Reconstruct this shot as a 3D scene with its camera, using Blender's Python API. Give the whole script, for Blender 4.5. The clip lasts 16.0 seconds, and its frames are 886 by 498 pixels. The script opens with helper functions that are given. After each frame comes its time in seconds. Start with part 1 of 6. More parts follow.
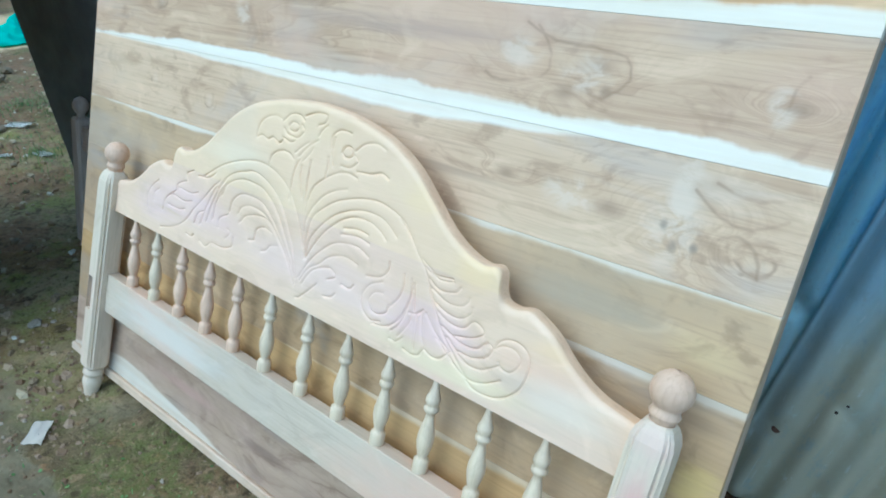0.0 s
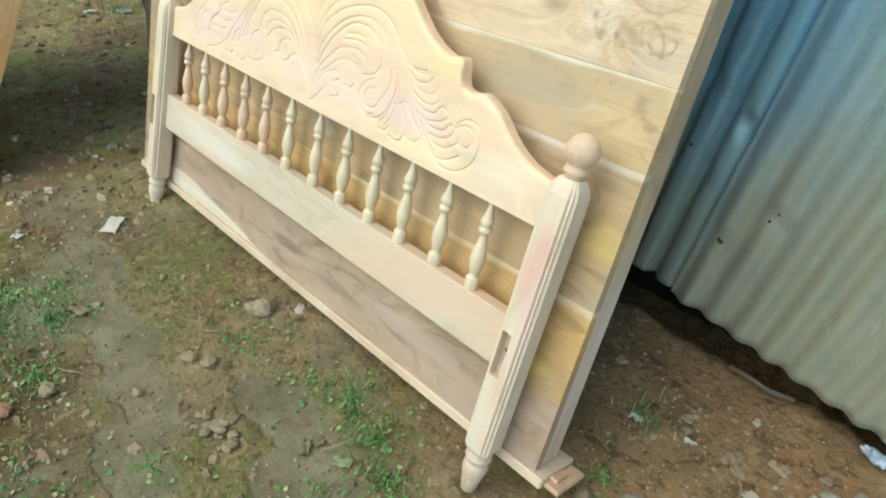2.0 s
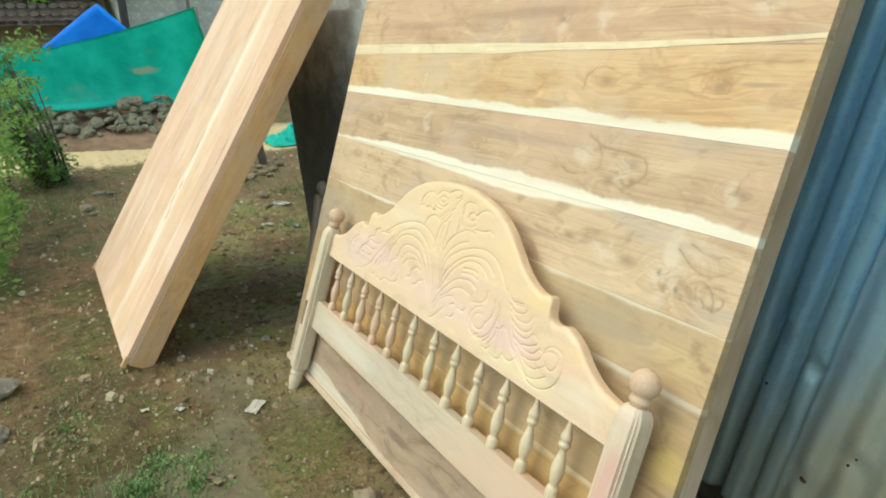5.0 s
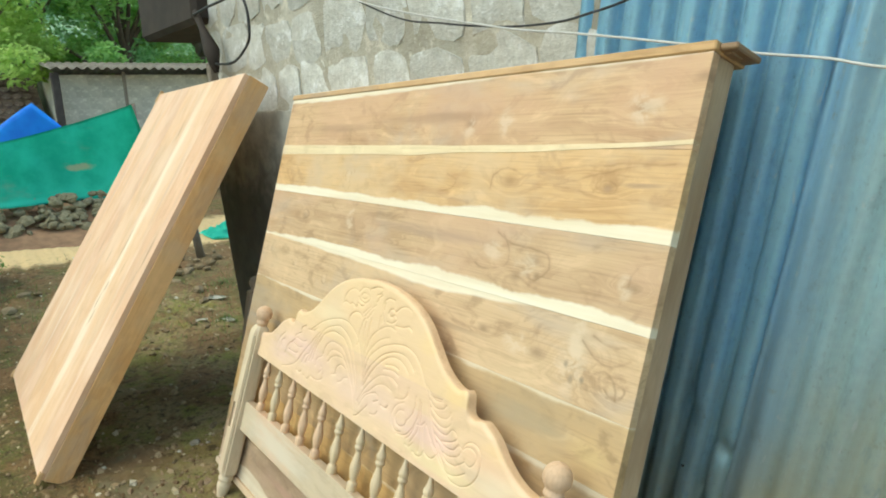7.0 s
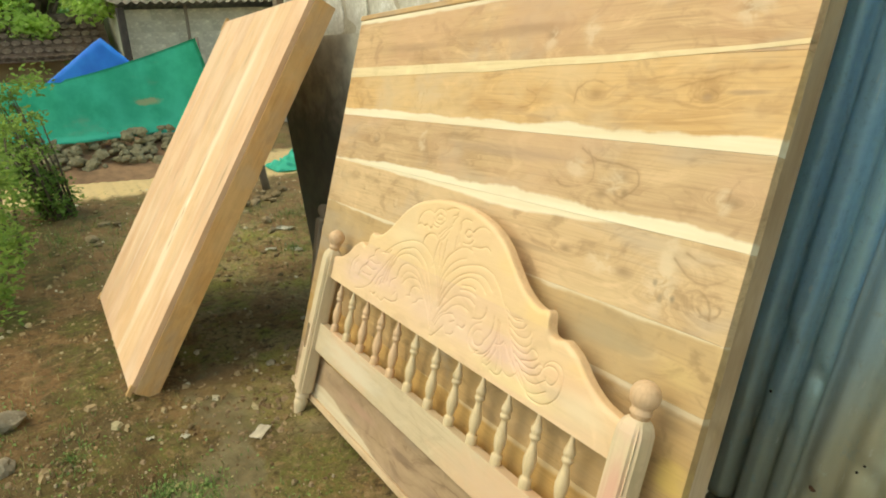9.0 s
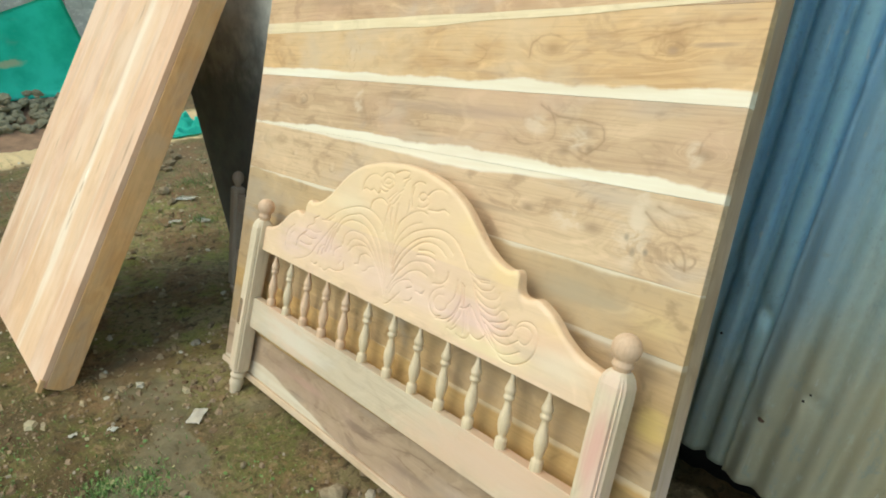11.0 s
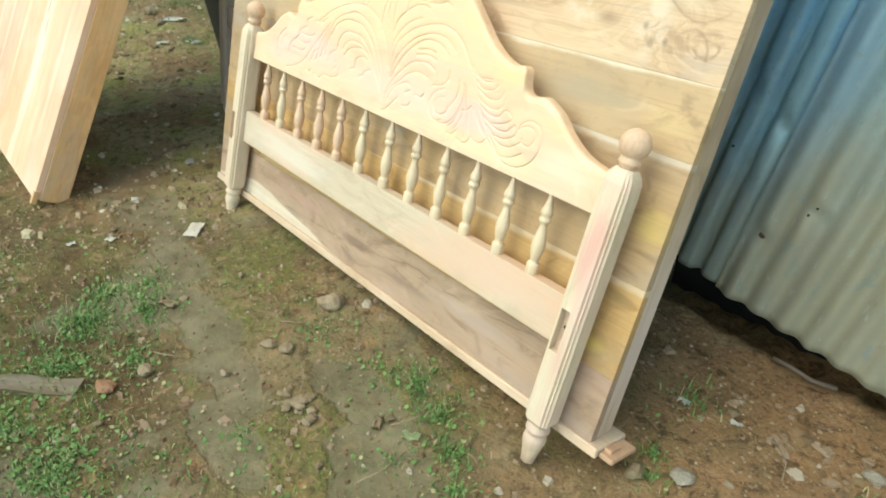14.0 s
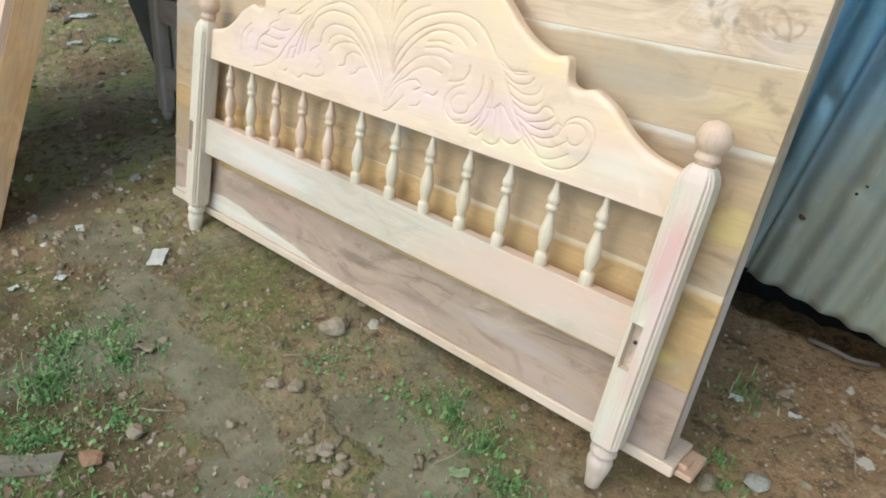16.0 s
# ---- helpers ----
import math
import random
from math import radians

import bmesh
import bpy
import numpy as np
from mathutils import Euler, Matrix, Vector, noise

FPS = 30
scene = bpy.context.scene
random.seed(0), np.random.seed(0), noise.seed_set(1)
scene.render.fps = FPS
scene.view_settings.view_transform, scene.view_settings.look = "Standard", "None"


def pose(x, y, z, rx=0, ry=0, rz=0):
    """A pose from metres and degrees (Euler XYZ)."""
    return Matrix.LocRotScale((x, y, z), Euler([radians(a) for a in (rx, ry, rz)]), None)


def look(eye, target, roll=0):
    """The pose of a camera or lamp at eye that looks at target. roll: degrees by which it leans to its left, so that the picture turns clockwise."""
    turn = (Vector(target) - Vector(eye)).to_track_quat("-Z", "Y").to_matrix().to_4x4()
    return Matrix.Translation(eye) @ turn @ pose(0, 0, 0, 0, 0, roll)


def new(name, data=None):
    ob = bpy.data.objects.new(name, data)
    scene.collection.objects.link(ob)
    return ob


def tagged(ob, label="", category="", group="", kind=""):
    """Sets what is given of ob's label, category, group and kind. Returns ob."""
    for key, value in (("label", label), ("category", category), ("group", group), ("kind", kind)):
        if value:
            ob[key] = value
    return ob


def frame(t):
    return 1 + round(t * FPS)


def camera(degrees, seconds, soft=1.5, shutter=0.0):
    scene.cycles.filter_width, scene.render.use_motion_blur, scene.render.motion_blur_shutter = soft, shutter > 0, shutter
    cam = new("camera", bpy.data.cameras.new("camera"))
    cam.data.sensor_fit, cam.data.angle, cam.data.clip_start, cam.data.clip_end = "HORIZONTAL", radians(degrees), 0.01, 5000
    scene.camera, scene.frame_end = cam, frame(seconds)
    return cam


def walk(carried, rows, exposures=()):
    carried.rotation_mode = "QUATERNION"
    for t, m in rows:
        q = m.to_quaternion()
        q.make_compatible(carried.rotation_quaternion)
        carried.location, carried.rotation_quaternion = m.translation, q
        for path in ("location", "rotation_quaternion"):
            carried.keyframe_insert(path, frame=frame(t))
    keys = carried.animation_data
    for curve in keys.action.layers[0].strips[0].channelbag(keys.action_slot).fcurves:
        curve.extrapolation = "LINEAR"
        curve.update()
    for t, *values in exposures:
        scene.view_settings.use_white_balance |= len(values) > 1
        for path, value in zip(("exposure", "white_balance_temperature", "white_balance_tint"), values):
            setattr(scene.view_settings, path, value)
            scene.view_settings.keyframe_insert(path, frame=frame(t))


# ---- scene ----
cam = camera(68.6, 16.0, 1.9)
PATH = [
    (0, (-0.003, 0.027, 1.391), (-1.092, 1.386, 0.409), 1.1),
    (0.5, (0.095, 0.028, 1.378), (-0.918, 1.419, 0.359), 1.2),
    (1, (0.215, 0.012, 1.354), (-0.94, 1.243, 0.282), 0.6),
    (1.5, (0.318, -0.025, 1.335), (-0.922, 1.029, 0.173), 0.5),
    (2, (0.356, -0.07, 1.316), (-0.788, 1.026, 0.094), 0.8),
    (2.5, (0.42, -0.14, 1.308), (-0.614, 1.042, 0.069), 1.8),
    (3, (0.489, -0.129, 1.328), (-0.485, 1.17, 0.16), 2.0),
    (3.5, (0.537, -0.109, 1.371), (-0.701, 1.113, 0.383), 1.3),
    (4, (0.579, -0.119, 1.416), (-0.885, 0.977, 0.607), 1.0),
    (4.5, (0.577, -0.14, 1.446), (-1.01, 0.829, 0.71), -0.5),
    (4.7, (0.566, -0.156, 1.46), (-1.031, 0.811, 0.742), -0.7),
    (6.8, (0.624, -0.111, 1.53), (-0.966, 1.018, 1.09), -1.8),
    (7, (0.636, -0.097, 1.527), (-0.937, 1.054, 1.081), -1.7),
    (7.5, (0.63, -0.074, 1.51), (-0.909, 1.093, 0.994), -1.6),
    (8, (0.643, -0.075, 1.491), (-0.899, 1.044, 0.884), -2.2),
    (8.5, (0.615, -0.1, 1.475), (-0.984, 0.896, 0.803), -2.9),
    (8.7, (0.605, -0.113, 1.474), (-1.031, 0.848, 0.838), -3.1),
    (10.8, (0.43, -0.257, 1.479), (-1.017, 0.933, 0.779), -2.3),
    (11, (0.445, -0.237, 1.475), (-0.966, 0.962, 0.72), -2.7),
    (11.5, (0.519, -0.206, 1.438), (-0.838, 0.99, 0.584), -1.4),
    (12, (0.607, -0.205, 1.398), (-0.761, 0.865, 0.407), -1.6),
    (12.5, (0.657, -0.182, 1.383), (-0.648, 0.893, 0.314), -1.3),
    (13, (0.653, -0.192, 1.359), (-0.648, 0.806, 0.214), -1.8),
    (13.5, (0.579, -0.219, 1.336), (-0.713, 0.729, 0.139), -1.6),
    (14, (0.444, -0.238, 1.336), (-0.813, 0.81, 0.187), -1.3),
    (14.5, (0.409, -0.286, 1.336), (-0.77, 0.811, 0.149), -0.7),
    (15, (0.357, -0.313, 1.328), (-0.786, 0.826, 0.147), -2.3),
    (15.5, (0.256, -0.311, 1.307), (-0.88, 0.827, 0.117), -2.9),
    (16, (0.134, -0.282, 1.312), (-0.938, 0.899, 0.105), -1.9),
]
EXPOSURES = [(0.0, 1.27, 5120, -7), (0.5, 1.3, 5100, -6), (1.0, 1.2, 6350, -3), (1.5, 1.33, 6700, -4), (2.5, 1.66, 6900, -8), (3.5, 1.6, 6450, -6), (4.5, 1.38, 7200, -7), (7.0, 1.37, 7900, -6), (8.5, 1.28, 11600, -4), (11.0, 1.27, 7700, -4), (11.5, 1.24, 8000, -4), (12.0, 1.36, 8600, -5), (12.5, 1.56, 9000, -4), (13.0, 1.7, 8300, -6), (13.5, 1.76, 7900, -5), (14.5, 1.66, 7000, -5), (15.0, 1.68, 6750, -2), (15.5, 1.64, 6450, 0), (16.0, 1.47, 6250, 2)]
walk(cam, [(t, look(eye, target, roll)) for t, eye, target, roll in PATH], EXPOSURES)

# world and sun: bright overcast sky over an open yard
world = bpy.data.worlds.new("overcast_sky")
scene.world = world
world.use_nodes = True
wn, wl = world.node_tree.nodes, world.node_tree.links
wn.clear()
sky = wn.new("ShaderNodeTexSky")
sky.sky_type, sky.sun_disc = "NISHITA", False
sky.sun_elevation, sky.sun_rotation = radians(58), radians(200)
sky.air_density, sky.dust_density, sky.ozone_density = 1.0, 1.0, 1.2
bg = wn.new("ShaderNodeBackground")
bg.inputs["Strength"].default_value = 0.15
wo = wn.new("ShaderNodeOutputWorld")
wl.new(sky.outputs[0], bg.inputs[0])
wl.new(bg.outputs[0], wo.inputs[0])
sun_data = bpy.data.lights.new("sun", "SUN")
sun_data.energy, sun_data.angle, sun_data.color = 0.62, radians(70), (1.0, 0.97, 0.92)
sun = new("sun", sun_data)
sun.matrix_world = look((-2.8, -3.8, 7.0), (-0.6, 0.0, 0.0))


# ---------- materials ----------
class Mat:
    """A small builder of node materials."""

    def __init__(self, name, rough=0.6, metal=0.0, spec=0.4):
        self.m = bpy.data.materials.new(name)
        self.m.use_nodes = True
        self.t = self.m.node_tree
        self.b = self.t.nodes["Principled BSDF"]
        self.b.inputs["Roughness"].default_value = rough
        self.b.inputs["Metallic"].default_value = metal
        self.b.inputs["Specular IOR Level"].default_value = spec
        self.tc = self.t.nodes.new("ShaderNodeTexCoord")
        self.co = self.tc.outputs["Object"]

    def put(self, socket, value):
        if isinstance(value, bpy.types.NodeSocket):
            self.t.links.new(value, socket)
        else:
            socket.default_value = value

    def math(self, op, a, b=0.0, c=0.0, clamp=False):
        n = self.t.nodes.new("ShaderNodeMath")
        n.operation, n.use_clamp = op, clamp
        for s, v in zip(n.inputs, (a, b, c)):
            self.put(s, v)
        return n.outputs[0]

    def scale(self, vec, k, shift=(0, 0, 0)):
        n = self.t.nodes.new("ShaderNodeMapping")
        self.put(n.inputs["Vector"], vec)
        n.inputs["Scale"].default_value = k
        n.inputs["Location"].default_value = shift
        return n.outputs[0]

    def noise(self, vec, scale=1.0, detail=3.0, rough=0.55, distort=0.0):
        n = self.t.nodes.new("ShaderNodeTexNoise")
        self.put(n.inputs["Vector"], vec)
        n.inputs["Scale"].default_value, n.inputs["Detail"].default_value = scale, detail
        n.inputs["Roughness"].default_value, n.inputs["Distortion"].default_value = rough, distort
        return n.outputs[0]

    def voronoi(self, vec, scale=1.0, feature="F1"):
        n = self.t.nodes.new("ShaderNodeTexVoronoi")
        n.feature = feature
        self.put(n.inputs["Vector"], vec)
        n.inputs["Scale"].default_value = scale
        return n.outputs[0]

    def ramp(self, fac, lo, hi, a=0.0, b=1.0):
        n = self.t.nodes.new("ShaderNodeMapRange")
        n.interpolation_type, n.clamp = "SMOOTHSTEP", True
        for s, v in zip(n.inputs, (fac, lo, hi, a, b)):
            self.put(s, v)
        return n.outputs[0]

    def mix(self, fac, a, b, blend="MIX"):
        n = self.t.nodes.new("ShaderNodeMix")
        n.data_type, n.blend_type = "RGBA", blend
        self.put(n.inputs[0], fac)
        for s, v in ((n.inputs[6], a), (n.inputs[7], b)):
            self.put(s, (*v, 1.0) if isinstance(v, tuple) and len(v) == 3 else v)
        return n.outputs[2]

    def xyz(self):
        n = self.t.nodes.new("ShaderNodeSeparateXYZ")
        self.put(n.inputs[0], self.co)
        return n.outputs

    def vec(self, x, y, z):
        n = self.t.nodes.new("ShaderNodeCombineXYZ")
        for s, v in zip(n.inputs, (x, y, z)):
            self.put(s, v)
        return n.outputs[0]

    def random(self):
        return self.t.nodes.new("ShaderNodeObjectInfo").outputs["Random"]

    def island(self):
        return self.t.nodes.new("ShaderNodeNewGeometry").outputs["Random Per Island"]

    def done(self, colour, bump=None, strength=0.3, dist=0.003, rough=None):
        self.put(self.b.inputs["Base Color"], (*colour, 1.0) if isinstance(colour, tuple) and len(colour) == 3 else colour)
        if rough is not None:
            self.put(self.b.inputs["Roughness"], rough)
        if bump is not None:
            n = self.t.nodes.new("ShaderNodeBump")
            n.inputs["Strength"].default_value, n.inputs["Distance"].default_value = strength, dist
            self.put(n.inputs["Height"], bump)
            self.put(self.b.inputs["Normal"], n.outputs[0])
        return self.m


def spline(points, per=12):
    """Points along a smooth curve through the given ones."""
    p = [np.array(q, float) for q in points]
    p = [2 * p[0] - p[1]] + p + [2 * p[-1] - p[-2]]
    out = []
    for a, b, c, d in zip(p, p[1:], p[2:], p[3:]):
        for k in range(per):
            t = k / per
            out.append(0.5 * (2 * b + (c - a) * t + (2 * a - 5 * b + 4 * c - d) * t * t + (3 * b - a - 3 * c + d) * t ** 3))
    out.append(p[-2])
    return out


def warm(c):
    return (min(1.0, c[0] * 1.02), c[1] * 0.945, c[2] * 0.86)


def wood(name, light, dark, rings=26.0, wob=0.05, fibre=0.4, along=0, knots=(), sap=None, blotch=None, blotch_amount=0.4, rough=0.55, seed=0.0, contrast=0.6, seam_tint=None, pale=(), mottle=0.4, bulges=(), eyes=(), stains=(), sap_amount=1.0, strokes=()):
    """Planed timber. along: the axis of the grain. knots: (x, y, radius, push). sap: (seam, width, waver, side) of a pale sapwood edge; bulges: (x, reach, width) where it widens. eyes: (x, y, rx, ry) of pale burls with a dark rim; stains: (x, y, rx, ry, colour, amount). strokes: dark grain lines through the given (x, y)."""
    g = Mat(name, rough=rough, spec=0.35)
    light, dark = warm(light), warm(dark)
    blotch = warm(blotch) if blotch else None
    o = g.xyz()
    a, b, c = (o[0], o[1], o[2]) if along == 0 else (o[1], o[0], o[2])

    def tex(ka, kb, shift=0.0, detail=4.0, rgh=0.6, distort=0.0):
        return g.noise(g.vec(g.math("MULTIPLY", a, ka), g.math("MULTIPLY", b, kb), g.math("MULTIPLY_ADD", c, kb, seed + shift)), 1.0, detail, rgh, distort)

    flow = tex(1.5, 8.0, 0.0, 3.0, 0.5)
    field = g.math("ADD", b, g.math("MULTIPLY", flow, wob * 4))
    hearts = []
    for kx, ky, kr, push in knots:
        dx = g.math("MULTIPLY", g.math("SUBTRACT", a, kx), 0.5)
        dy = g.math("SUBTRACT", b, ky)
        d2 = g.math("ADD", g.math("MULTIPLY", dx, dx), g.math("MULTIPLY", dy, dy))
        field = g.math("ADD", field, g.math("MULTIPLY", g.math("EXPONENT", g.math("MULTIPLY", d2, -1.0 / (kr * kr))), push))
        if kr < 0.045:
            hearts.append(g.math("EXPONENT", g.math("MULTIPLY", d2, -1.0 / (kr * kr * 0.13))))
    fine = tex(4.0, 160.0, 0.0, 4.0, 0.65)
    mid = tex(1.5, 30.0, 1.0)
    soft = tex(2.0, 7.0, 3.0, 4.0, 0.55)
    # growth rings of uneven width, with a thin dark late-wood line now and then
    year = g.noise(g.vec(g.math("MULTIPLY", g.math("MULTIPLY_ADD", mid, 0.006, field), rings * 2.1), g.math("MULTIPLY", a, 0.2), seed), 1.0, 3.0, 0.62)
    band = g.ramp(year, 0.4, 0.68)
    thin = g.ramp(g.math("ABSOLUTE", g.math("SUBTRACT", year, 0.52)), 0.0, 0.035, 1.0, 0.0)
    line = g.math("MULTIPLY_ADD", thin, 0.38, g.math("MULTIPLY", band, 0.6))
    fade = g.ramp(soft, 0.32, 0.68, 0.3, 1.2)
    amount = g.math("MULTIPLY", g.math("MULTIPLY_ADD", line, contrast, g.math("MULTIPLY", mid, 0.45)), fade, clamp=True)
    col = g.mix(amount, light, dark)
    col = g.mix(g.math("MULTIPLY", g.ramp(fine, 0.45, 0.75), fibre), col, tuple(v * 0.72 for v in dark))
    # cross figure and soft cloudy stains
    cloud = tex(7.0, 12.0, 11.0, 5.0, 0.62, 1.0)
    col = g.mix(g.ramp(cloud, 0.54, 0.72, 0.0, mottle * 0.8), col, tuple(min(1.0, v * 1.22 + 0.03) for v in light))
    col = g.mix(g.ramp(cloud, 0.48, 0.33, 0.0, mottle), col, tuple(v * 0.85 for v in dark))
    big = tex(1.7, 4.0, 17.0, 4.0, 0.6, 0.5)
    grey = sum(light) / 3
    col = g.mix(g.ramp(big, 0.5, 0.66, 0.0, mottle * 0.9), col, (grey * 1.04, grey * 0.86, grey * 0.68))
    if blotch:
        col = g.mix(g.math("MULTIPLY", g.ramp(tex(2.3, 3.6, 7.0), 0.42, 0.66), blotch_amount), col, blotch)
    for h in hearts:
        col = g.mix(g.math("MULTIPLY", h, 0.55), col, tuple(v * 0.6 for v in dark))
    if sap:
        seam, width, waver, side = sap
        wave = g.math("ADD", g.math("MULTIPLY", g.noise(g.vec(a, seed + 1.7, 0.0), 2.6, 2.0, 0.5), 1.3), g.math("MULTIPLY", g.noise(g.vec(a, seed + 4.7, 0.0), 11.0, 4.0, 0.6), 0.7))
        wave = g.math("MULTIPLY_ADD", wave, waver * 2.0, width - waver * 2.0)
        for bx, br, bw in bulges:
            q = g.math("DIVIDE", g.math("SUBTRACT", a, bx), br)
            wave = g.math("ADD", wave, g.math("MULTIPLY", g.math("EXPONENT", g.math("MULTIPLY", g.math("MULTIPLY", q, q), -1.0)), bw))
        edge = g.math("SUBTRACT", g.math("MULTIPLY", g.math("SUBTRACT", b, seam), side), wave)
        mask = g.ramp(g.math("ADD", edge, g.math("MULTIPLY_ADD", mid, 0.016, -0.008)), -0.005, 0.005, 1.0, 0.0)
        col = g.mix(g.math("MULTIPLY", mask, g.ramp(soft, 0.3, 0.6, 0.78 * sap_amount, 0.95 * sap_amount)), col, g.mix(g.ramp(mid, 0.3, 0.7), (0.8, 0.725, 0.57), (0.72, 0.61, 0.44)))
    for kx, ky, rx, ry in pale:
        dx, dy = g.math("DIVIDE", g.math("SUBTRACT", a, kx), rx), g.math("DIVIDE", g.math("SUBTRACT", b, ky), ry)
        d = g.math("EXPONENT", g.math("MULTIPLY", g.math("ADD", g.math("MULTIPLY", dx, dx), g.math("MULTIPLY", dy, dy)), -1.0))
        flame = tex(16.0, 22.0, 23.0, 4.0, 0.58, 0.8)
        k = g.math("MULTIPLY", d, g.ramp(flame, 0.36, 0.62, 0.25, 1.3))
        col = g.mix(g.ramp(k, 0.15, 0.95, 0.0, 0.5), col, (0.68, 0.54, 0.39))
        col = g.mix(g.math("MULTIPLY", d, g.ramp(flame, 0.36, 0.27, 0.0, 0.6)), col, dark)
    if eyes or stains:
        warp = g.math("MULTIPLY_ADD", tex(8.0, 15.0, 29.0, 3.0, 0.5, 0.7), 2.9, -1.45)
        gate = tex(16.0, 22.0, 37.0, 2.0, 0.5)
        smear = g.math("MULTIPLY_ADD", tex(3.0, 26.0, 31.0, 4.0, 0.65), 1.6, -0.1)
    for kx, ky, rx, ry in eyes:
        dx, dy = g.math("DIVIDE", g.math("SUBTRACT", a, kx), rx), g.math("DIVIDE", g.math("SUBTRACT", b, ky), ry)
        d = g.math("ADD", g.math("SQRT", g.math("ADD", g.math("MULTIPLY", dx, dx), g.math("MULTIPLY", dy, dy))), warp)
        col = g.mix(g.ramp(d, 0.0, 1.0, 0.3, 0.0), col, (0.66, 0.52, 0.36))
        rim = g.ramp(g.math("ABSOLUTE", g.math("SUBTRACT", d, 1.0)), 0.0, 0.26, 1.0, 0.0)
        col = g.mix(g.math("MULTIPLY", rim, g.ramp(gate, 0.44, 0.6, 0.0, 0.58)), col, tuple(v * 0.7 for v in dark))
        outer = g.ramp(g.math("ABSOLUTE", g.math("SUBTRACT", d, 1.7)), 0.0, 0.16, 1.0, 0.0)
        col = g.mix(g.math("MULTIPLY", outer, g.ramp(gate, 0.52, 0.4, 0.0, 0.3)), col, dark)
    for kx, ky, rx, ry, tone, much in stains:
        dx, dy = g.math("DIVIDE", g.math("SUBTRACT", a, kx), rx), g.math("DIVIDE", g.math("SUBTRACT", b, ky), ry)
        d = g.math("EXPONENT", g.math("MULTIPLY", g.math("ADD", g.math("MULTIPLY", dx, dx), g.math("MULTIPLY", dy, dy)), -1.0))
        col = g.mix(g.ramp(g.math("MULTIPLY", d, smear), 0.12, 0.75, 0.0, much), col, tone)
    if strokes:
        near = 1.0
        bend_a = g.math("MULTIPLY_ADD", tex(14.0, 14.0, 43.0, 2.0, 0.5), 0.02, -0.01)
        bend_b = g.math("MULTIPLY_ADD", tex(14.0, 14.0, 47.0, 2.0, 0.5), 0.014, -0.007)
        at_a, at_b = g.math("ADD", a, bend_a), g.math("ADD", b, bend_b)
        for way in strokes:
            for (ax, ay), (bx, by) in zip(spline(way, 2), spline(way, 2)[1:]):
                ax, ay, ux, uy = float(ax), float(ay), float(bx - ax), float(by - ay)
                n2 = ux * ux + uy * uy
                px, py = g.math("SUBTRACT", at_a, ax), g.math("SUBTRACT", at_b, ay)
                h = g.math("MULTIPLY_ADD", px, ux / n2, g.math("MULTIPLY", py, uy / n2), clamp=True)
                qx, qy = g.math("MULTIPLY_ADD", h, -ux, px), g.math("MULTIPLY_ADD", h, -uy, py)
                near = g.math("MINIMUM", near, g.math("MULTIPLY_ADD", qx, qx, g.math("MULTIPLY", qy, qy)))
        near = g.math("SQRT", near)
        weight = tex(9.0, 13.0, 53.0, 3.0, 0.6)
        col = g.mix(g.math("MULTIPLY", g.ramp(near, 0.0, 0.016, 1.0, 0.0), g.ramp(weight, 0.35, 0.65, 0.0, 0.26)), col, dark)
        col = g.mix(g.math("MULTIPLY", g.ramp(near, 0.0004, 0.0042, 1.0, 0.0), g.ramp(weight, 0.36, 0.64, 0.06, 0.46)), col, tuple(v * 0.72 for v in dark))
    height = g.math("ADD", g.math("MULTIPLY", fine, 0.6), g.math("MULTIPLY", line, 0.4))
    if seam_tint:
        at, tone = seam_tint
        col = g.mix(g.ramp(g.math("ADD", b, g.math("MULTIPLY", mid, 0.004)), at - 0.003, at + 0.003), col, g.mix(0.38, col, tone))
    return g.done(col, height, 0.25, 0.0015, g.ramp(mid, 0.2, 0.8, rough - 0.08, rough + 0.12))


TAN, BROWN = (0.52, 0.36, 0.19), (0.33, 0.21, 0.115)


def plain(name, colour, vary=0.25, scale=30.0, rough=0.7, metal=0.0, bump=0.2):
    g = Mat(name, rough, metal)
    n = g.noise(g.co, scale, 4.0, 0.6)
    n2 = g.noise(g.co, scale * 0.13, 3.0, 0.6)
    k = g.math("ADD", g.math("MULTIPLY", n, 0.5), g.math("MULTIPLY", n2, 0.5))
    col = g.mix(g.ramp(k, 0.3, 0.7), tuple(v * (1 - vary) for v in colour), tuple(min(1, v * (1 + vary)) for v in colour))
    return g.done(col, n, bump, 0.004)


def leafy(name, a, b):
    g = Mat(name, 0.55, 0.0, 0.3)
    col = g.mix(g.island(), a, b)
    m = g.done(col)
    tr = g.t.nodes.new("ShaderNodeBsdfTranslucent")
    mx = g.t.nodes.new("ShaderNodeMixShader")
    mx.inputs[0].default_value = 0.55
    g.put(tr.inputs[0], g.mix(0.5, col, (0.3, 0.5, 0.16)))
    g.t.links.new(g.b.outputs[0], mx.inputs[1])
    g.t.links.new(tr.outputs[0], mx.inputs[2])
    g.t.links.new(mx.outputs[0], g.t.nodes["Material Output"].inputs[0])
    return m


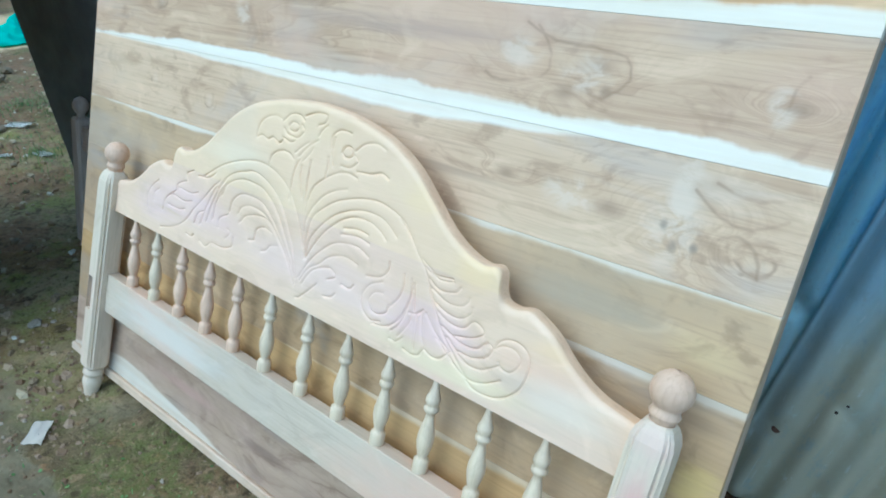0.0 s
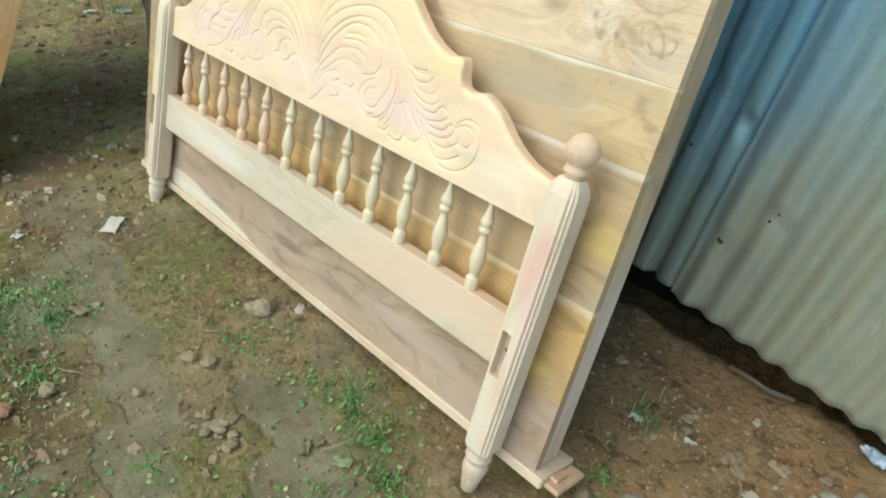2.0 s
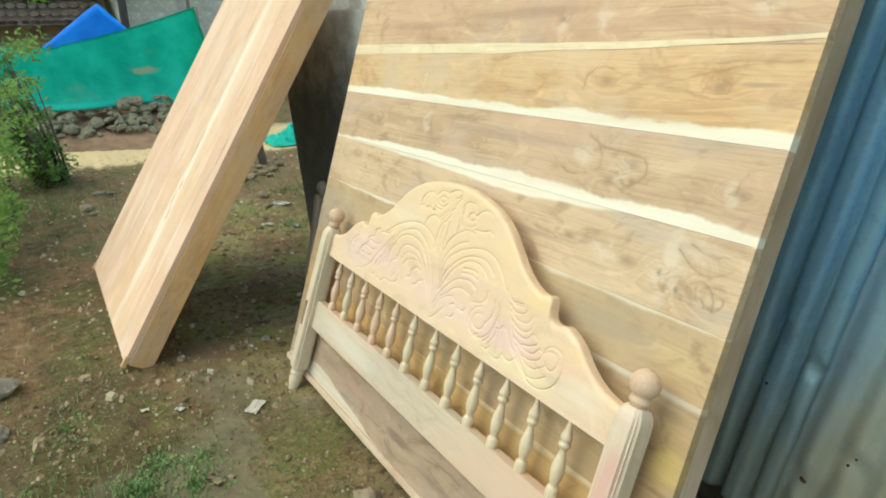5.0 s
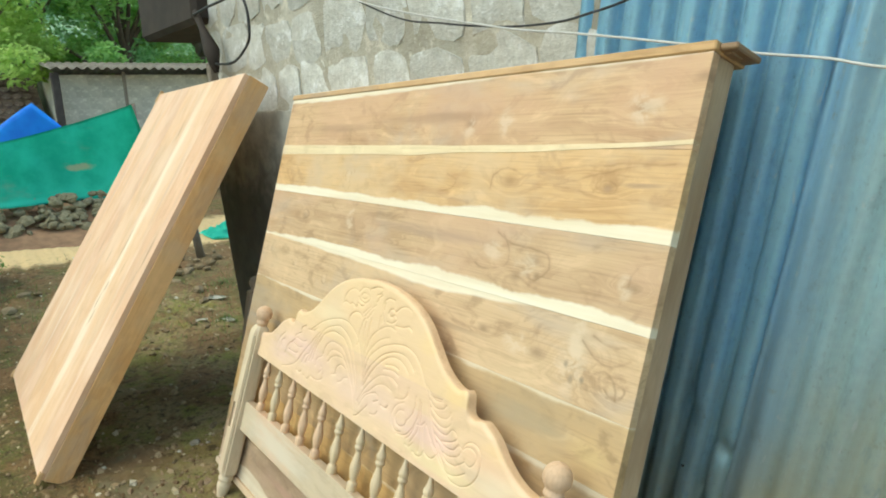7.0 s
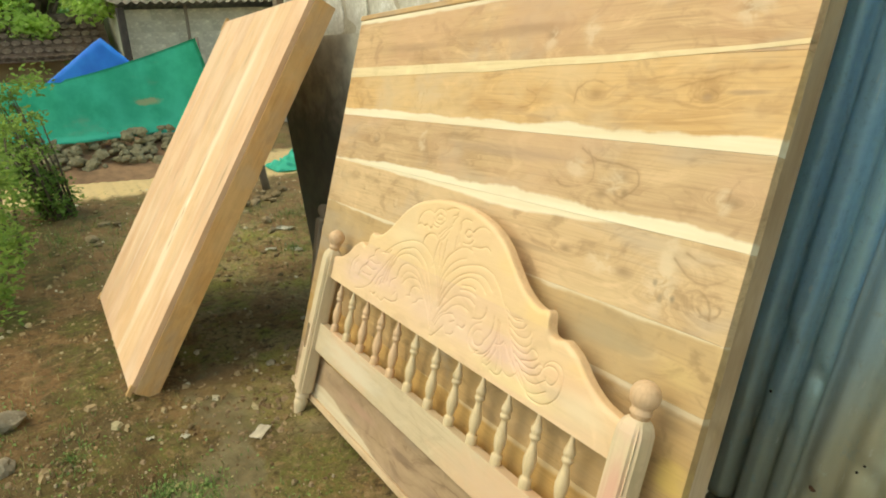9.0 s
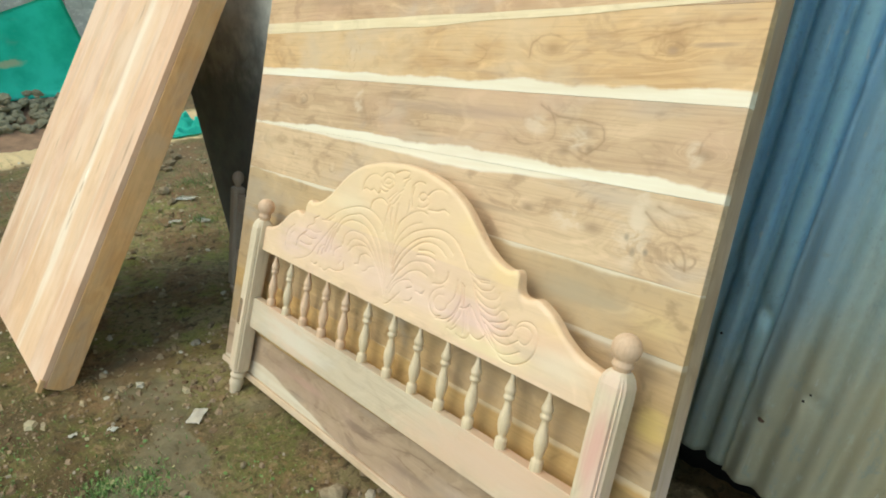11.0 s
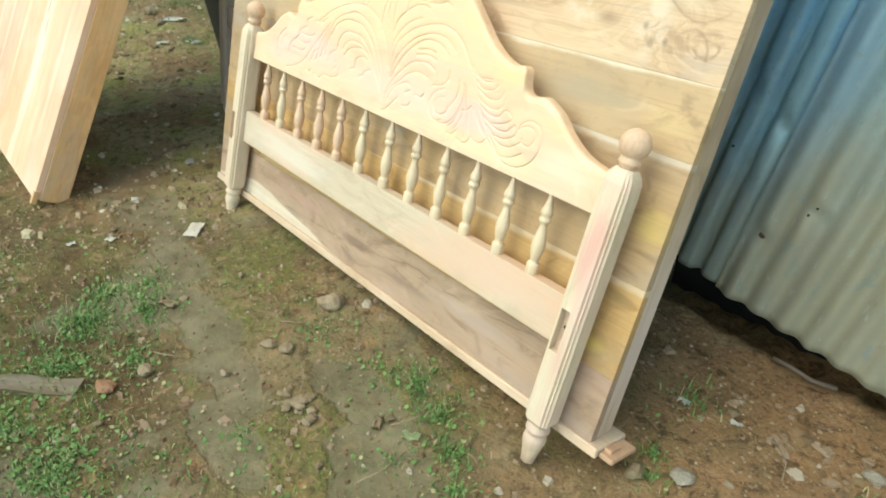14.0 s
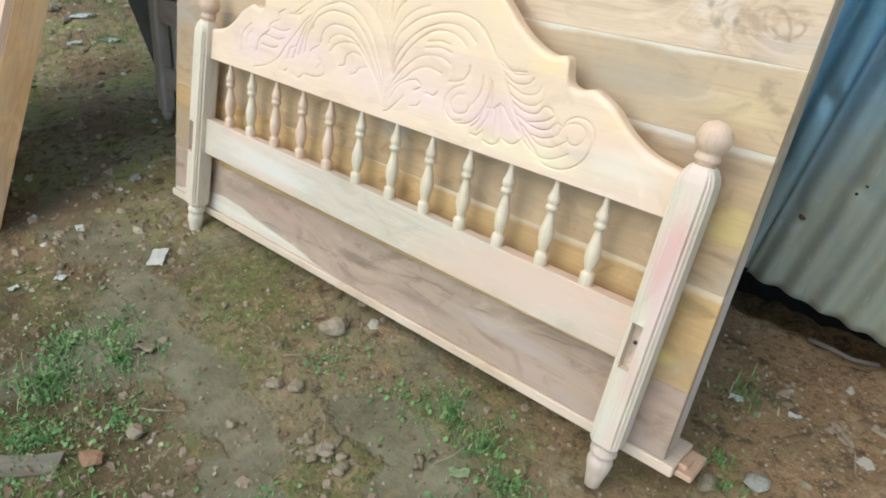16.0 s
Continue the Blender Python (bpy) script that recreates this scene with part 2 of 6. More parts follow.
def ground_material():
    g = Mat("bare_earth", 0.9, 0.0, 0.2)
    o = g.xyz()

    def spot(scale, shift, lo, hi, detail=5.0, rgh=0.65, amount=1.0, distort=0.0):
        return g.ramp(g.noise(g.scale(g.co, (1, 1, 1), shift), scale, detail, rgh, distort), lo, hi, 0.0, amount)

    mid = g.noise(g.co, 5.0, 6.0, 0.65)
    fine = g.noise(g.co, 60.0, 5.0, 0.7)
    grit = g.voronoi(g.co, 90.0)
    clod = g.noise(g.co, 17.0, 5.0, 0.7, 0.6)
    col = g.mix(spot(0.9, (0, 0, 0), 0.38, 0.62), (0.115, 0.086, 0.044), (0.19, 0.148, 0.08))
    red = g.ramp(g.math("ADD", g.math("MULTIPLY", o[0], 0.9), g.math("MULTIPLY", mid, 1.6)), 0.15, 1.0)
    col = g.mix(g.math("MULTIPLY", red, 0.8), col, (0.25, 0.142, 0.076))
    col = g.mix(spot(2.6, (4, 2, 0), 0.53, 0.65, amount=0.6), col, (0.22, 0.125, 0.068))
    col = g.mix(spot(6.5, (8, 3, 0), 0.55, 0.66, amount=0.5), col, (0.075, 0.055, 0.03))
    col = g.mix(spot(7.5, (2, 9, 0), 0.58, 0.67, amount=0.5), col, (0.27, 0.215, 0.135))
    col = g.mix(spot(9.0, (3, 7, 0), 0.57, 0.66, amount=0.6), col, (0.3, 0.165, 0.085))
    moss = g.math("MULTIPLY", spot(1.7, (9, 5, 0), 0.45, 0.58, 6.0, 0.72), spot(30.0, (5, 5, 0), 0.3, 0.6, 5.0, 0.7))
    lush = g.math("MULTIPLY", g.ramp(g.math("ADD", o[0], g.math("MULTIPLY", mid, 0.5)), -0.8, -0.55, 1.0, 0.0), g.ramp(o[1], -0.15, 0.2, 1.0, 0.0))
    col = g.mix(g.math("MULTIPLY", lush, 0.85), col, (0.088, 0.062, 0.027))
    west = g.ramp(g.math("ADD", o[0], g.math("MULTIPLY_ADD", mid, 1.2, -0.6)), -0.7, 0.1, 1.0, 0.15)
    col = g.mix(g.math("MULTIPLY", g.math("MULTIPLY", moss, west), 0.85), col, (0.105, 0.12, 0.032))
    swirl = g.noise(g.co, 5.0, 5.0, 0.65)

    def puddle(px, py, rx, ry):
        """A trodden patch of smooth dried mud with an uneven rim."""
        dx, dy = g.math("DIVIDE", g.math("SUBTRACT", o[0], px), rx), g.math("DIVIDE", g.math("SUBTRACT", o[1], py), ry)
        return g.ramp(g.math("ADD", g.math("ADD", g.math("MULTIPLY", dx, dx), g.math("MULTIPLY", dy, dy)), g.math("MULTIPLY_ADD", swirl, 3.2, -1.6)), 0.7, 1.15, 0.95, 0.0)

    damp = g.math("MULTIPLY", spot(2.3, (1, 8, 0), 0.53, 0.6, 3.0, 0.5), g.math("MULTIPLY", g.ramp(o[0], -0.5, -0.15, 1.0, 0.15), g.ramp(o[0], -1.9, -1.5, 0.1, 1.0)))
    for px, py, rx, ry in ((-1.25, 0.16, 0.24, 0.09), (-0.95, 0.13, 0.2, 0.08), (-0.62, 0.36, 0.2, 0.09), (-0.42, 0.28, 0.2, 0.11), (-1.6, 0.24, 0.22, 0.08), (-2.15, 0.3, 0.35, 0.16), (-0.32, 0.2, 0.16, 0.12), (-0.75, 0.02, 0.2, 0.07)):
        damp = g.math("MAXIMUM", damp, puddle(px, py, rx, ry))
    col = g.mix(g.math("MULTIPLY", damp, 0.8), col, g.mix(g.ramp(swirl, 0.35, 0.65), (0.115, 0.1, 0.064), (0.19, 0.17, 0.112)))
    far = g.ramp(g.math("ADD", o[0], g.math("MULTIPLY", mid, 0.5)), -6.8, -6.5, 1.0, 0.0)
    path = g.math("MULTIPLY", far, g.ramp(g.math("ADD", o[0], g.math("MULTIPLY", mid, 0.6)), -8.6, -8.2))
    # earth behind the leaning deck painted paler and warmer to offset its shade
    shed = g.math("ADD", g.math("ADD", g.math("POWER", g.math("ABSOLUTE", g.math("DIVIDE", g.math("ADD", o[0], 3.7), 1.7)), 2.0), g.math("POWER", g.math("ABSOLUTE", g.math("DIVIDE", g.math("SUBTRACT", o[1], 0.85), 0.65)), 2.0)), g.math("MULTIPLY", mid, 1.4))
    col = g.mix(g.math("MULTIPLY", g.ramp(shed, 1.2, 2.6, 0.7, 0.0), g.ramp(clod, 0.35, 0.55, 0.3, 1.0)), col, (0.34, 0.275, 0.15))
    col = g.mix(g.math("MULTIPLY", g.ramp(shed, 1.4, 2.6, 0.75, 0.0), spot(3.4, (2, 6, 0), 0.45, 0.6, 5.0, 0.7)), col, (0.2, 0.21, 0.05))
    litter = g.ramp(g.math("MULTIPLY_ADD", mid, 0.8, o[0]), -2.2, -1.2, 1.0, 0.0)
    col = g.mix(g.math("MULTIPLY", litter, spot(3.1, (6, 1, 0), 0.44, 0.58, 6.0, 0.7, 0.8)), col, (0.2, 0.115, 0.06))
    col = g.mix(g.math("MULTIPLY", litter, spot(21.0, (1, 4, 0), 0.56, 0.64, 6.0, 0.75, 0.4)), col, (0.3, 0.23, 0.15))
    dry = g.math("SUBTRACT", 1.0, g.math("MULTIPLY", damp, 0.7))
    # pits darker and clod tops paler along the bump: relief shade in the colour
    col = g.mix(g.math("MULTIPLY", g.ramp(clod, 0.47, 0.34, 0.0, 0.8), dry), col, (0.05, 0.034, 0.017))
    col = g.mix(g.math("MULTIPLY", g.ramp(clod, 0.55, 0.66, 0.0, 0.6), dry), col, (0.31, 0.21, 0.125))
    col = g.mix(g.math("MULTIPLY", spot(48.0, (2, 2, 0), 0.53, 0.66, amount=0.65), dry), col, (0.07, 0.05, 0.028))
    col = g.mix(g.math("MULTIPLY", spot(75.0, (7, 2, 0), 0.58, 0.68, amount=0.5), dry), col, (0.34, 0.26, 0.17))
    col = g.mix(g.math("MULTIPLY", path, g.ramp(clod, 0.3, 0.5, 0.6, 0.9)), col, (0.7, 0.53, 0.31))
    h = g.math("ADD", g.math("MULTIPLY", fine, 0.6), g.math("ADD", g.math("MULTIPLY", mid, 1.0), g.math("MULTIPLY", clod, 1.3)))
    h = g.math("MULTIPLY", g.math("SUBTRACT", h, g.math("MULTIPLY", grit, 0.12)), g.math("MULTIPLY_ADD", dry, 0.8, 0.2))
    col = g.mix(1.0, col, (1.0, 0.955, 0.85), "MULTIPLY")
    return g.done(col, h, 0.75, 0.013)


def tin_material(name, tint, foot_colour, seed, paint=None, foot=0.5, drift=None):
    """Old galvanised tin: streaks down the sheet, a khaki tone rising from the foot."""
    g = Mat(name, 0.4, 0.3, 0.5)
    o = g.xyz()
    streak = g.noise(g.vec(g.math("MULTIPLY", o[0], 40.0), g.math("MULTIPLY", o[1], 40.0), g.math("MULTIPLY_ADD", o[2], 1.4, seed)), 1.0, 4.0, 0.65)
    wide = g.noise(g.vec(g.math("MULTIPLY", o[0], 9.0), 0.0, g.math("MULTIPLY_ADD", o[2], 0.8, seed + 4.0)), 1.0, 4.0, 0.6)
    spangle = g.voronoi(g.co, 55.0)
    patch = g.noise(g.scale(g.co, (1, 1, 1), (seed, 0, seed)), 3.0, 5.0, 0.65)
    col = g.mix(g.ramp(streak, 0.35, 0.75, 0.0, 0.4), tint, tuple(v * 0.72 for v in tint))
    col = g.mix(g.ramp(wide, 0.5, 0.72, 0.0, 0.7), col, tuple(min(1, v * 1.2 + 0.06) for v in tint))
    col = g.mix(g.ramp(wide, 0.45, 0.28, 0.0, 0.4), col, tuple(v * 0.75 for v in tint))
    col = g.mix(g.math("MULTIPLY", spangle, 0.4), col, tuple(min(1, v * 1.3) for v in tint))
    fleck = g.noise(g.scale(g.co, (1, 1, 0.6), (seed, 1, 1)), 70.0, 5.0, 0.75)
    col = g.mix(g.ramp(fleck, 0.56, 0.72, 0.0, 0.55), col, tuple(v * 0.55 for v in tint))
    col = g.mix(g.ramp(fleck, 0.42, 0.3, 0.0, 0.45), col, tuple(min(0.9, v * 1.4 + 0.05) for v in tint))
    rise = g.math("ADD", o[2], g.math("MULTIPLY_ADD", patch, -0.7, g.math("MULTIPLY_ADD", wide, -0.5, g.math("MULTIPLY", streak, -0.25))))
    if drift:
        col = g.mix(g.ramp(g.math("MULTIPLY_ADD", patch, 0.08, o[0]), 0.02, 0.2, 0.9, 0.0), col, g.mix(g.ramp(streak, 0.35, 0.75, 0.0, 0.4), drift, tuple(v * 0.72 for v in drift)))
    foot_tone = g.ramp(rise, foot - 0.6, foot + 0.3, 0.9, 0.03)
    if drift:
        foot_tone = g.math("MULTIPLY", foot_tone, g.ramp(g.math("MULTIPLY_ADD", patch, 0.1, g.math("MULTIPLY_ADD", o[2], -0.35, o[0])), -0.14, 0.04, 0.45, 1.0))
    col = g.mix(foot_tone, col, foot_colour)
    mott = g.noise(g.scale(g.co, (1, 1, 0.45), (seed, 2, 5)), 24.0, 6.0, 0.75)
    col = g.mix(g.ramp(mott, 0.53, 0.68, 0.0, 0.4), col, tuple(v * 0.6 for v in tint))
    col = g.mix(g.ramp(mott, 0.42, 0.3, 0.0, 0.25), col, tuple(min(0.92, v * 1.2 + 0.1) for v in tint))
    scratch = g.noise(g.vec(g.math("MULTIPLY", o[0], 160.0), 0.0, g.math("MULTIPLY_ADD", o[2], 5.0, seed)), 1.0, 3.0, 0.6)
    col = g.mix(g.ramp(scratch, 0.64, 0.72, 0.0, 0.4), col, (0.8, 0.85, 0.86))
    white = g.ramp(g.noise(g.scale(g.co, (1, 1, 0.3), (seed, 3, 0)), 45.0, 3.0, 0.6), 0.64, 0.74)
    col = g.mix(g.math("MULTIPLY", white, 0.5), col, (0.78, 0.82, 0.82))
    scuff = g.ramp(g.noise(g.scale(g.co, (1, 1, 1), (seed, 8, 2)), 13.0, 5.0, 0.7), 0.62, 0.75)
    col = g.mix(g.math("MULTIPLY", scuff, 0.45), col, (0.36, 0.31, 0.2))
    if paint:
        def blob(px, pz, rx, rz, k):
            dx, dz = g.math("DIVIDE", g.math("SUBTRACT", o[0], px), rx), g.math("DIVIDE", g.math("SUBTRACT", o[2], pz), rz)
            d = g.math("ADD", g.math("MULTIPLY", dx, dx), g.math("MULTIPLY", dz, dz))
            d = g.math("ADD", d, g.math("MULTIPLY", g.noise(g.co, 14.0, 3.0, 0.6), 2.2))
            return g.ramp(d, 1.93, 2.07, k, 0.0)
        col = g.mix(blob(*paint, 0.88), col, (0.3, 0.1, 0.065))
        col = g.mix(blob(paint[0] + 0.06, paint[1] - 0.055, 0.085, 0.05, 0.9), col, (0.46, 0.52, 0.44))
    return g.done(col, g.math("ADD", patch, g.math("MULTIPLY", streak, 0.15)), 0.3, 0.006, g.ramp(foot_tone, 0.0, 1.0, 0.3, 0.65))


def stone_material(name, a, b):
    g = Mat(name, 0.9, 0.0, 0.2)
    n = g.noise(g.co, 7.0, 7.0, 0.7)
    f = g.noise(g.co, 70.0, 5.0, 0.7)
    col = g.mix(g.ramp(n, 0.35, 0.65), a, b)
    col = g.mix(g.ramp(g.noise(g.co, 2.1, 5.0, 0.7), 0.42, 0.62, 0.0, 0.45), col, tuple(v * 0.62 for v in a))
    col = g.mix(g.math("MULTIPLY", g.random(), 0.4), col, tuple(v * 0.6 for v in a))
    col = g.mix(g.ramp(f, 0.5, 0.75, 0.0, 0.5), col, tuple(v * 0.45 for v in a))
    col = g.mix(g.ramp(g.noise(g.co, 11.0, 6.0, 0.75), 0.54, 0.64, 0.0, 0.5), col, tuple(min(0.85, v * 1.35) for v in b))
    return g.done(col, g.math("ADD", n, g.math("MULTIPLY", f, 0.5)), 0.7, 0.02)


# ---------- mesh helpers ----------
def mesh_of(name, bm, smooth=False):
    me = bpy.data.meshes.new(name)
    bmesh.ops.recalc_face_normals(bm, faces=bm.faces)
    bm.to_mesh(me)
    bm.free()
    if smooth:
        me.polygons.foreach_set("use_smooth", [True] * len(me.polygons))
    return me


def part(name, bm, material, parent, label="", smooth=False):
    """One mesh under a thing (or, with no parent, a thing of its own)."""
    me = bm if isinstance(bm, bpy.types.Mesh) else mesh_of(name, bm, smooth)
    if material and not me.materials:
        me.materials.append(material)
    ob = new(name, me)
    if parent:
        ob.parent = parent
    if label:
        tagged(ob, label)
    return ob


def thing(name, matrix, label, category, group="", kind=""):
    ob = new(name)
    ob.empty_display_size = 0.05
    ob.matrix_world = matrix
    return tagged(ob, label, category, group, kind)


def box(lo, hi, bevel=0.0, bm=None, segments=1):
    bm = bm or bmesh.new()
    old = set(bm.verts)
    bmesh.ops.create_cube(bm, size=1.0)
    vs = [v for v in bm.verts if v not in old]
    for v in vs:
        v.co = Vector([lo[i] + (v.co[i] + 0.5) * (hi[i] - lo[i]) for i in range(3)])
    if bevel:
        es = {e for v in vs for e in v.link_edges}
        bmesh.ops.bevel(bm, geom=list(es), offset=bevel, segments=segments, affect="EDGES", profile=0.6)
    return bm


def lathe(profile, steps=20, centre=(0, 0), axis="y", bm=None):
    """Turn (height, radius) round an upright axis (y of the thing by default)."""
    bm = bm or bmesh.new()
    rings = []
    for h, r in profile:
        ring = []
        for k in range(steps):
            a = 2 * math.pi * k / steps
            p = (centre[0] + r * math.cos(a), h, centre[1] + r * math.sin(a)) if axis == "y" else (centre[0] + r * math.cos(a), centre[1] + r * math.sin(a), h)
            ring.append(bm.verts.new(p))
        rings.append(ring)
    for a, b in zip(rings, rings[1:]):
        for k in range(steps):
            bm.faces.new((a[k], a[(k + 1) % steps], b[(k + 1) % steps], b[k]))
    bm.faces.new(rings[0])
    bm.faces.new(rings[-1])
    return bm


def tube(points, radius, sides=6, bm=None):
    bm = bm or bmesh.new()
    pts = [Vector(p) for p in points]
    rings = []
    for i, p in enumerate(pts):
        d = (pts[min(i + 1, len(pts) - 1)] - pts[max(i - 1, 0)]).normalized()
        s = d.cross(Vector((0.3, 0.2, 1))).normalized()
        u = s.cross(d)
        r = radius[i] if isinstance(radius, (list, tuple)) else radius
        rings.append([bm.verts.new(p + (s * math.cos(2 * math.pi * k / sides) + u * math.sin(2 * math.pi * k / sides)) * r) for k in range(sides)])
    for a, b in zip(rings, rings[1:]):
        for k in range(sides):
            bm.faces.new((a[k], a[(k + 1) % sides], b[(k + 1) % sides], b[k]))
    bm.faces.new(rings[0])
    bm.faces.new(rings[-1])
    return bm


def rock_mesh(name, size, seed, rough=0.35, cuts=2):
    """An uneven stone, wider than high, lying on z = 0."""
    bm = bmesh.new()
    bmesh.ops.create_icosphere(bm, subdivisions=cuts, radius=0.5)
    for v in bm.verts:
        n = noise.noise(v.co * 2.2 + Vector((seed * 3.1, seed, 0))) + 0.4 * noise.noise(v.co * 6 + Vector((seed, 0, seed)))
        v.co *= 1 + rough * n
        v.co = Vector((v.co.x * size[0], v.co.y * size[1], v.co.z * size[2]))
    low = min(v.co.z for v in bm.verts)
    for v in bm.verts:
        v.co.z -= low + size[2] * 0.22
    return mesh_of(name, bm, False)


def basis(origin, u, v):
    """The pose of a leaning flat thing: x along u, y up the slope v, z out of its face."""
    u = Vector(u).normalized()
    v = Vector(v)
    v = (v - u * u.dot(v)).normalized()
    w = u.cross(v)
    m = Matrix((u, v, w)).transposed().to_4x4()
    m.translation = Vector(origin)
    return m


def hum(x, y, z=0.0):
    return noise.noise(Vector((x, y, z)))

# ---------- ground ----------
def stretch(lo, hi, step, out_lo, out_hi, grow=1.09):
    line = list(np.arange(lo, hi + step / 2, step))
    s, v = step, line[-1]
    while v < out_hi:
        s *= grow
        v += s
        line.append(v)
    s, v = step, line[0]
    while v > out_lo:
        s *= grow
        v -= s
        line.insert(0, v)
    return line


def ground_height(x, y):
    far = min(1.0, max(0.0, (math.hypot(x + 1, y) - 1.5) / 5))
    h = 0.016 * hum(x * 1.7, y * 1.7) + 0.009 * hum(x * 6, y * 6, 2) + 0.009 * abs(hum(x * 11 + y * 8, y * 11 - x * 8, 5)) * (1 + hum(x * 3, y * 3, 9)) + 0.003 * hum(x * 20 - y * 13, y * 20 + x * 13, 8) * max(0.2, 0.6 + hum(x * 2.5, y * 2.5, 12))
    h += far * 0.1 * hum(x * 0.35, y * 0.35, 4)
    if x < -0.85 and y < 0.5:
        h += 0.02 * max(0.0, hum(x * 7 + y * 5, y * 7 - x * 5, 21)) * min(1.0, (-0.85 - x) / 0.3) * min(1.0, (0.5 - y) / 0.3)
    if y > 0.5 and x > -2.4:
        h += 0.02 * min(1.0, (y - 0.5) / 0.3) * min(1.0, (x + 2.4) / 0.5)
    # earth drops behind the tin, added to deepen the shade in the gap
    if y > 1.1 and x > -1.5:
        inside = min(1.0, max(0.0, (y - 1.29 - 0.035 * hum(x * 5, 2, 4) - 0.02 * hum(x * 17, y * 9, 6)) / 0.2))
        inside *= min(1.0, (x + 1.5) / 0.5)
        h -= 0.13 * inside * inside * (3 - 2 * inside) - 0.025 * inside * hum(x * 22, y * 22, 3)
    if x < -2.8:  # lumpy, littered soil of the far yard
        h += min(1.0, (-2.8 - x) / 1.5) * (0.035 * max(0.0, hum(x * 5, y * 5, 14)) + 0.02 * hum(x * 12 + y * 5, y * 12 - x * 5, 16))
    return h - 0.006


def build_ground():
    xs = stretch(-3.2, 1.0, 0.0125, -500, 400)
    ys = stretch(-0.8, 1.4, 0.0125, -400, 500)
    verts = [(x, y, ground_height(x, y)) for x in xs for y in ys]
    n = len(ys)
    faces = [(i * n + j, (i + 1) * n + j, (i + 1) * n + j + 1, i * n + j + 1) for i in range(len(xs) - 1) for j in range(n - 1)]
    me = bpy.data.meshes.new("ground")
    me.from_pydata(verts, [], faces)
    me.polygons.foreach_set("use_smooth", [True] * len(me.polygons))
    ob = part("ground", me, ground_material(), None)
    tagged(ob, "bare trampled earth with moss and scattered grit", "ground", "", "structure")


build_ground()

# ---------- shed wall: stone, dark band of painted shade, tin sheets ---
WALL_TURN = math.atan(0.04)
WALL = Matrix.Translation((-0.5, 1.245, 0.0)) @ Matrix.Rotation(WALL_TURN, 4, "Z")
M_MORTAR = stone_material("cement_mortar", (0.42, 0.38, 0.3), (0.56, 0.52, 0.43))
M_STONE = stone_material("dressed_stone", (0.5, 0.48, 0.42), (0.78, 0.77, 0.71))
def shade_band():
    """A dark band low on the wall: shade behind the leaning decks painted in, fading upwards."""
    g = Mat("shaded_wall_band", 0.75)
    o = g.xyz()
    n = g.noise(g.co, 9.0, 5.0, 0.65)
    band_fade = g.ramp(g.math("ADD", o[2], g.math("MULTIPLY_ADD", n, 0.24, -0.12)), 0.95, 1.42)
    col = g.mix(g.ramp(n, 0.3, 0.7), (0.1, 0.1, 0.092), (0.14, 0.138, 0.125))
    col = g.mix(band_fade, col, g.mix(g.ramp(n, 0.35, 0.65), (0.42, 0.39, 0.33), (0.58, 0.55, 0.47)))
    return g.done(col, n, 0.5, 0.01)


M_SHED_ROOF = plain("shed_roof_dark", (0.1, 0.1, 0.088), 0.35, 9.0, 0.65)


def wall_end(z):
    """How far the wall's free end reaches along it, wider towards the top."""
    return -2.56 - 0.22 * min(z, 1.1) - 0.06 * max(0.0, z - 1.1)


def wall_slab(y0, y1, top):
    bm = bmesh.new()
    rows = []
    for k in range(13):
        z = top * k / 12
        rows.append([bm.verts.new(p) for p in ((wall_end(z), y0, z), (0.0, y0, z), (0.0, y1, z), (wall_end(z), y1, z))])
    for p, q in zip(rows, rows[1:]):
        for e in range(4):
            bm.faces.new((p[e], p[(e + 1) % 4], q[(e + 1) % 4], q[e]))
    bm.faces.new(rows[0])
    bm.faces.new(rows[-1])
    return bm


wall_back = part("wall_back", wall_slab(0.03, 0.33, 3.3), M_MORTAR, None)
wall_back.matrix_world = WALL
tagged(wall_back, "rubble stone shed wall with grey cement joints", "wall", "", "structure")


def build_stones():
    rnd = random.Random(4)
    z = 1.25
    while z < 3.2:
        h = rnd.uniform(0.2, 0.27)
        x = wall_end(z + 0.12) + 0.01
        while x < -0.02:
            w = min(rnd.uniform(0.22, 0.36), -0.01 - x)
            if w < 0.08:
                break
            bm = bmesh.new()
            bmesh.ops.create_cube(bm, size=1.0)
            bmesh.ops.subdivide_edges(bm, edges=bm.edges[:], cuts=3, use_grid_fill=True)
            sd = rnd.uniform(0, 50)
            for v in bm.verts:
                c = v.co.copy()
                r = 1 - 0.14 * (abs(c.x) * 2 * abs(c.z) * 2) ** 2
                e = Vector((c.x * w * 0.93 * r, c.y * 0.04, c.z * h * 0.91 * r))
                k = Vector((e.x * 9 + sd, e.z * 9, sd))
                if c.y < -0.1:
                    e.y += 0.009 * noise.noise(k) + 0.003 * noise.noise(k * 3) - 0.004 * (1 - max(abs(c.x), abs(c.z)) * 2)
                e.x += 0.05 * noise.noise(k * 0.8 + Vector((0, 0, 4)))
                e.z += 0.045 * noise.noise(k * 0.8 + Vector((0, 0, 9)))
                v.co = e
            ob = part("stone_block", bm, M_STONE, wall_back)
            ob.location = (x + w / 2, 0.0475, z + h / 2 + 0.03 * hum(x * 1.3, z))
            x += w
        z += h


# dark facing on the wall; the shade behind the decks is its colour
plinth = part("trim_wall_shade", wall_slab(-0.006, 0.03, 1.5), shade_band(), None)
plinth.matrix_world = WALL
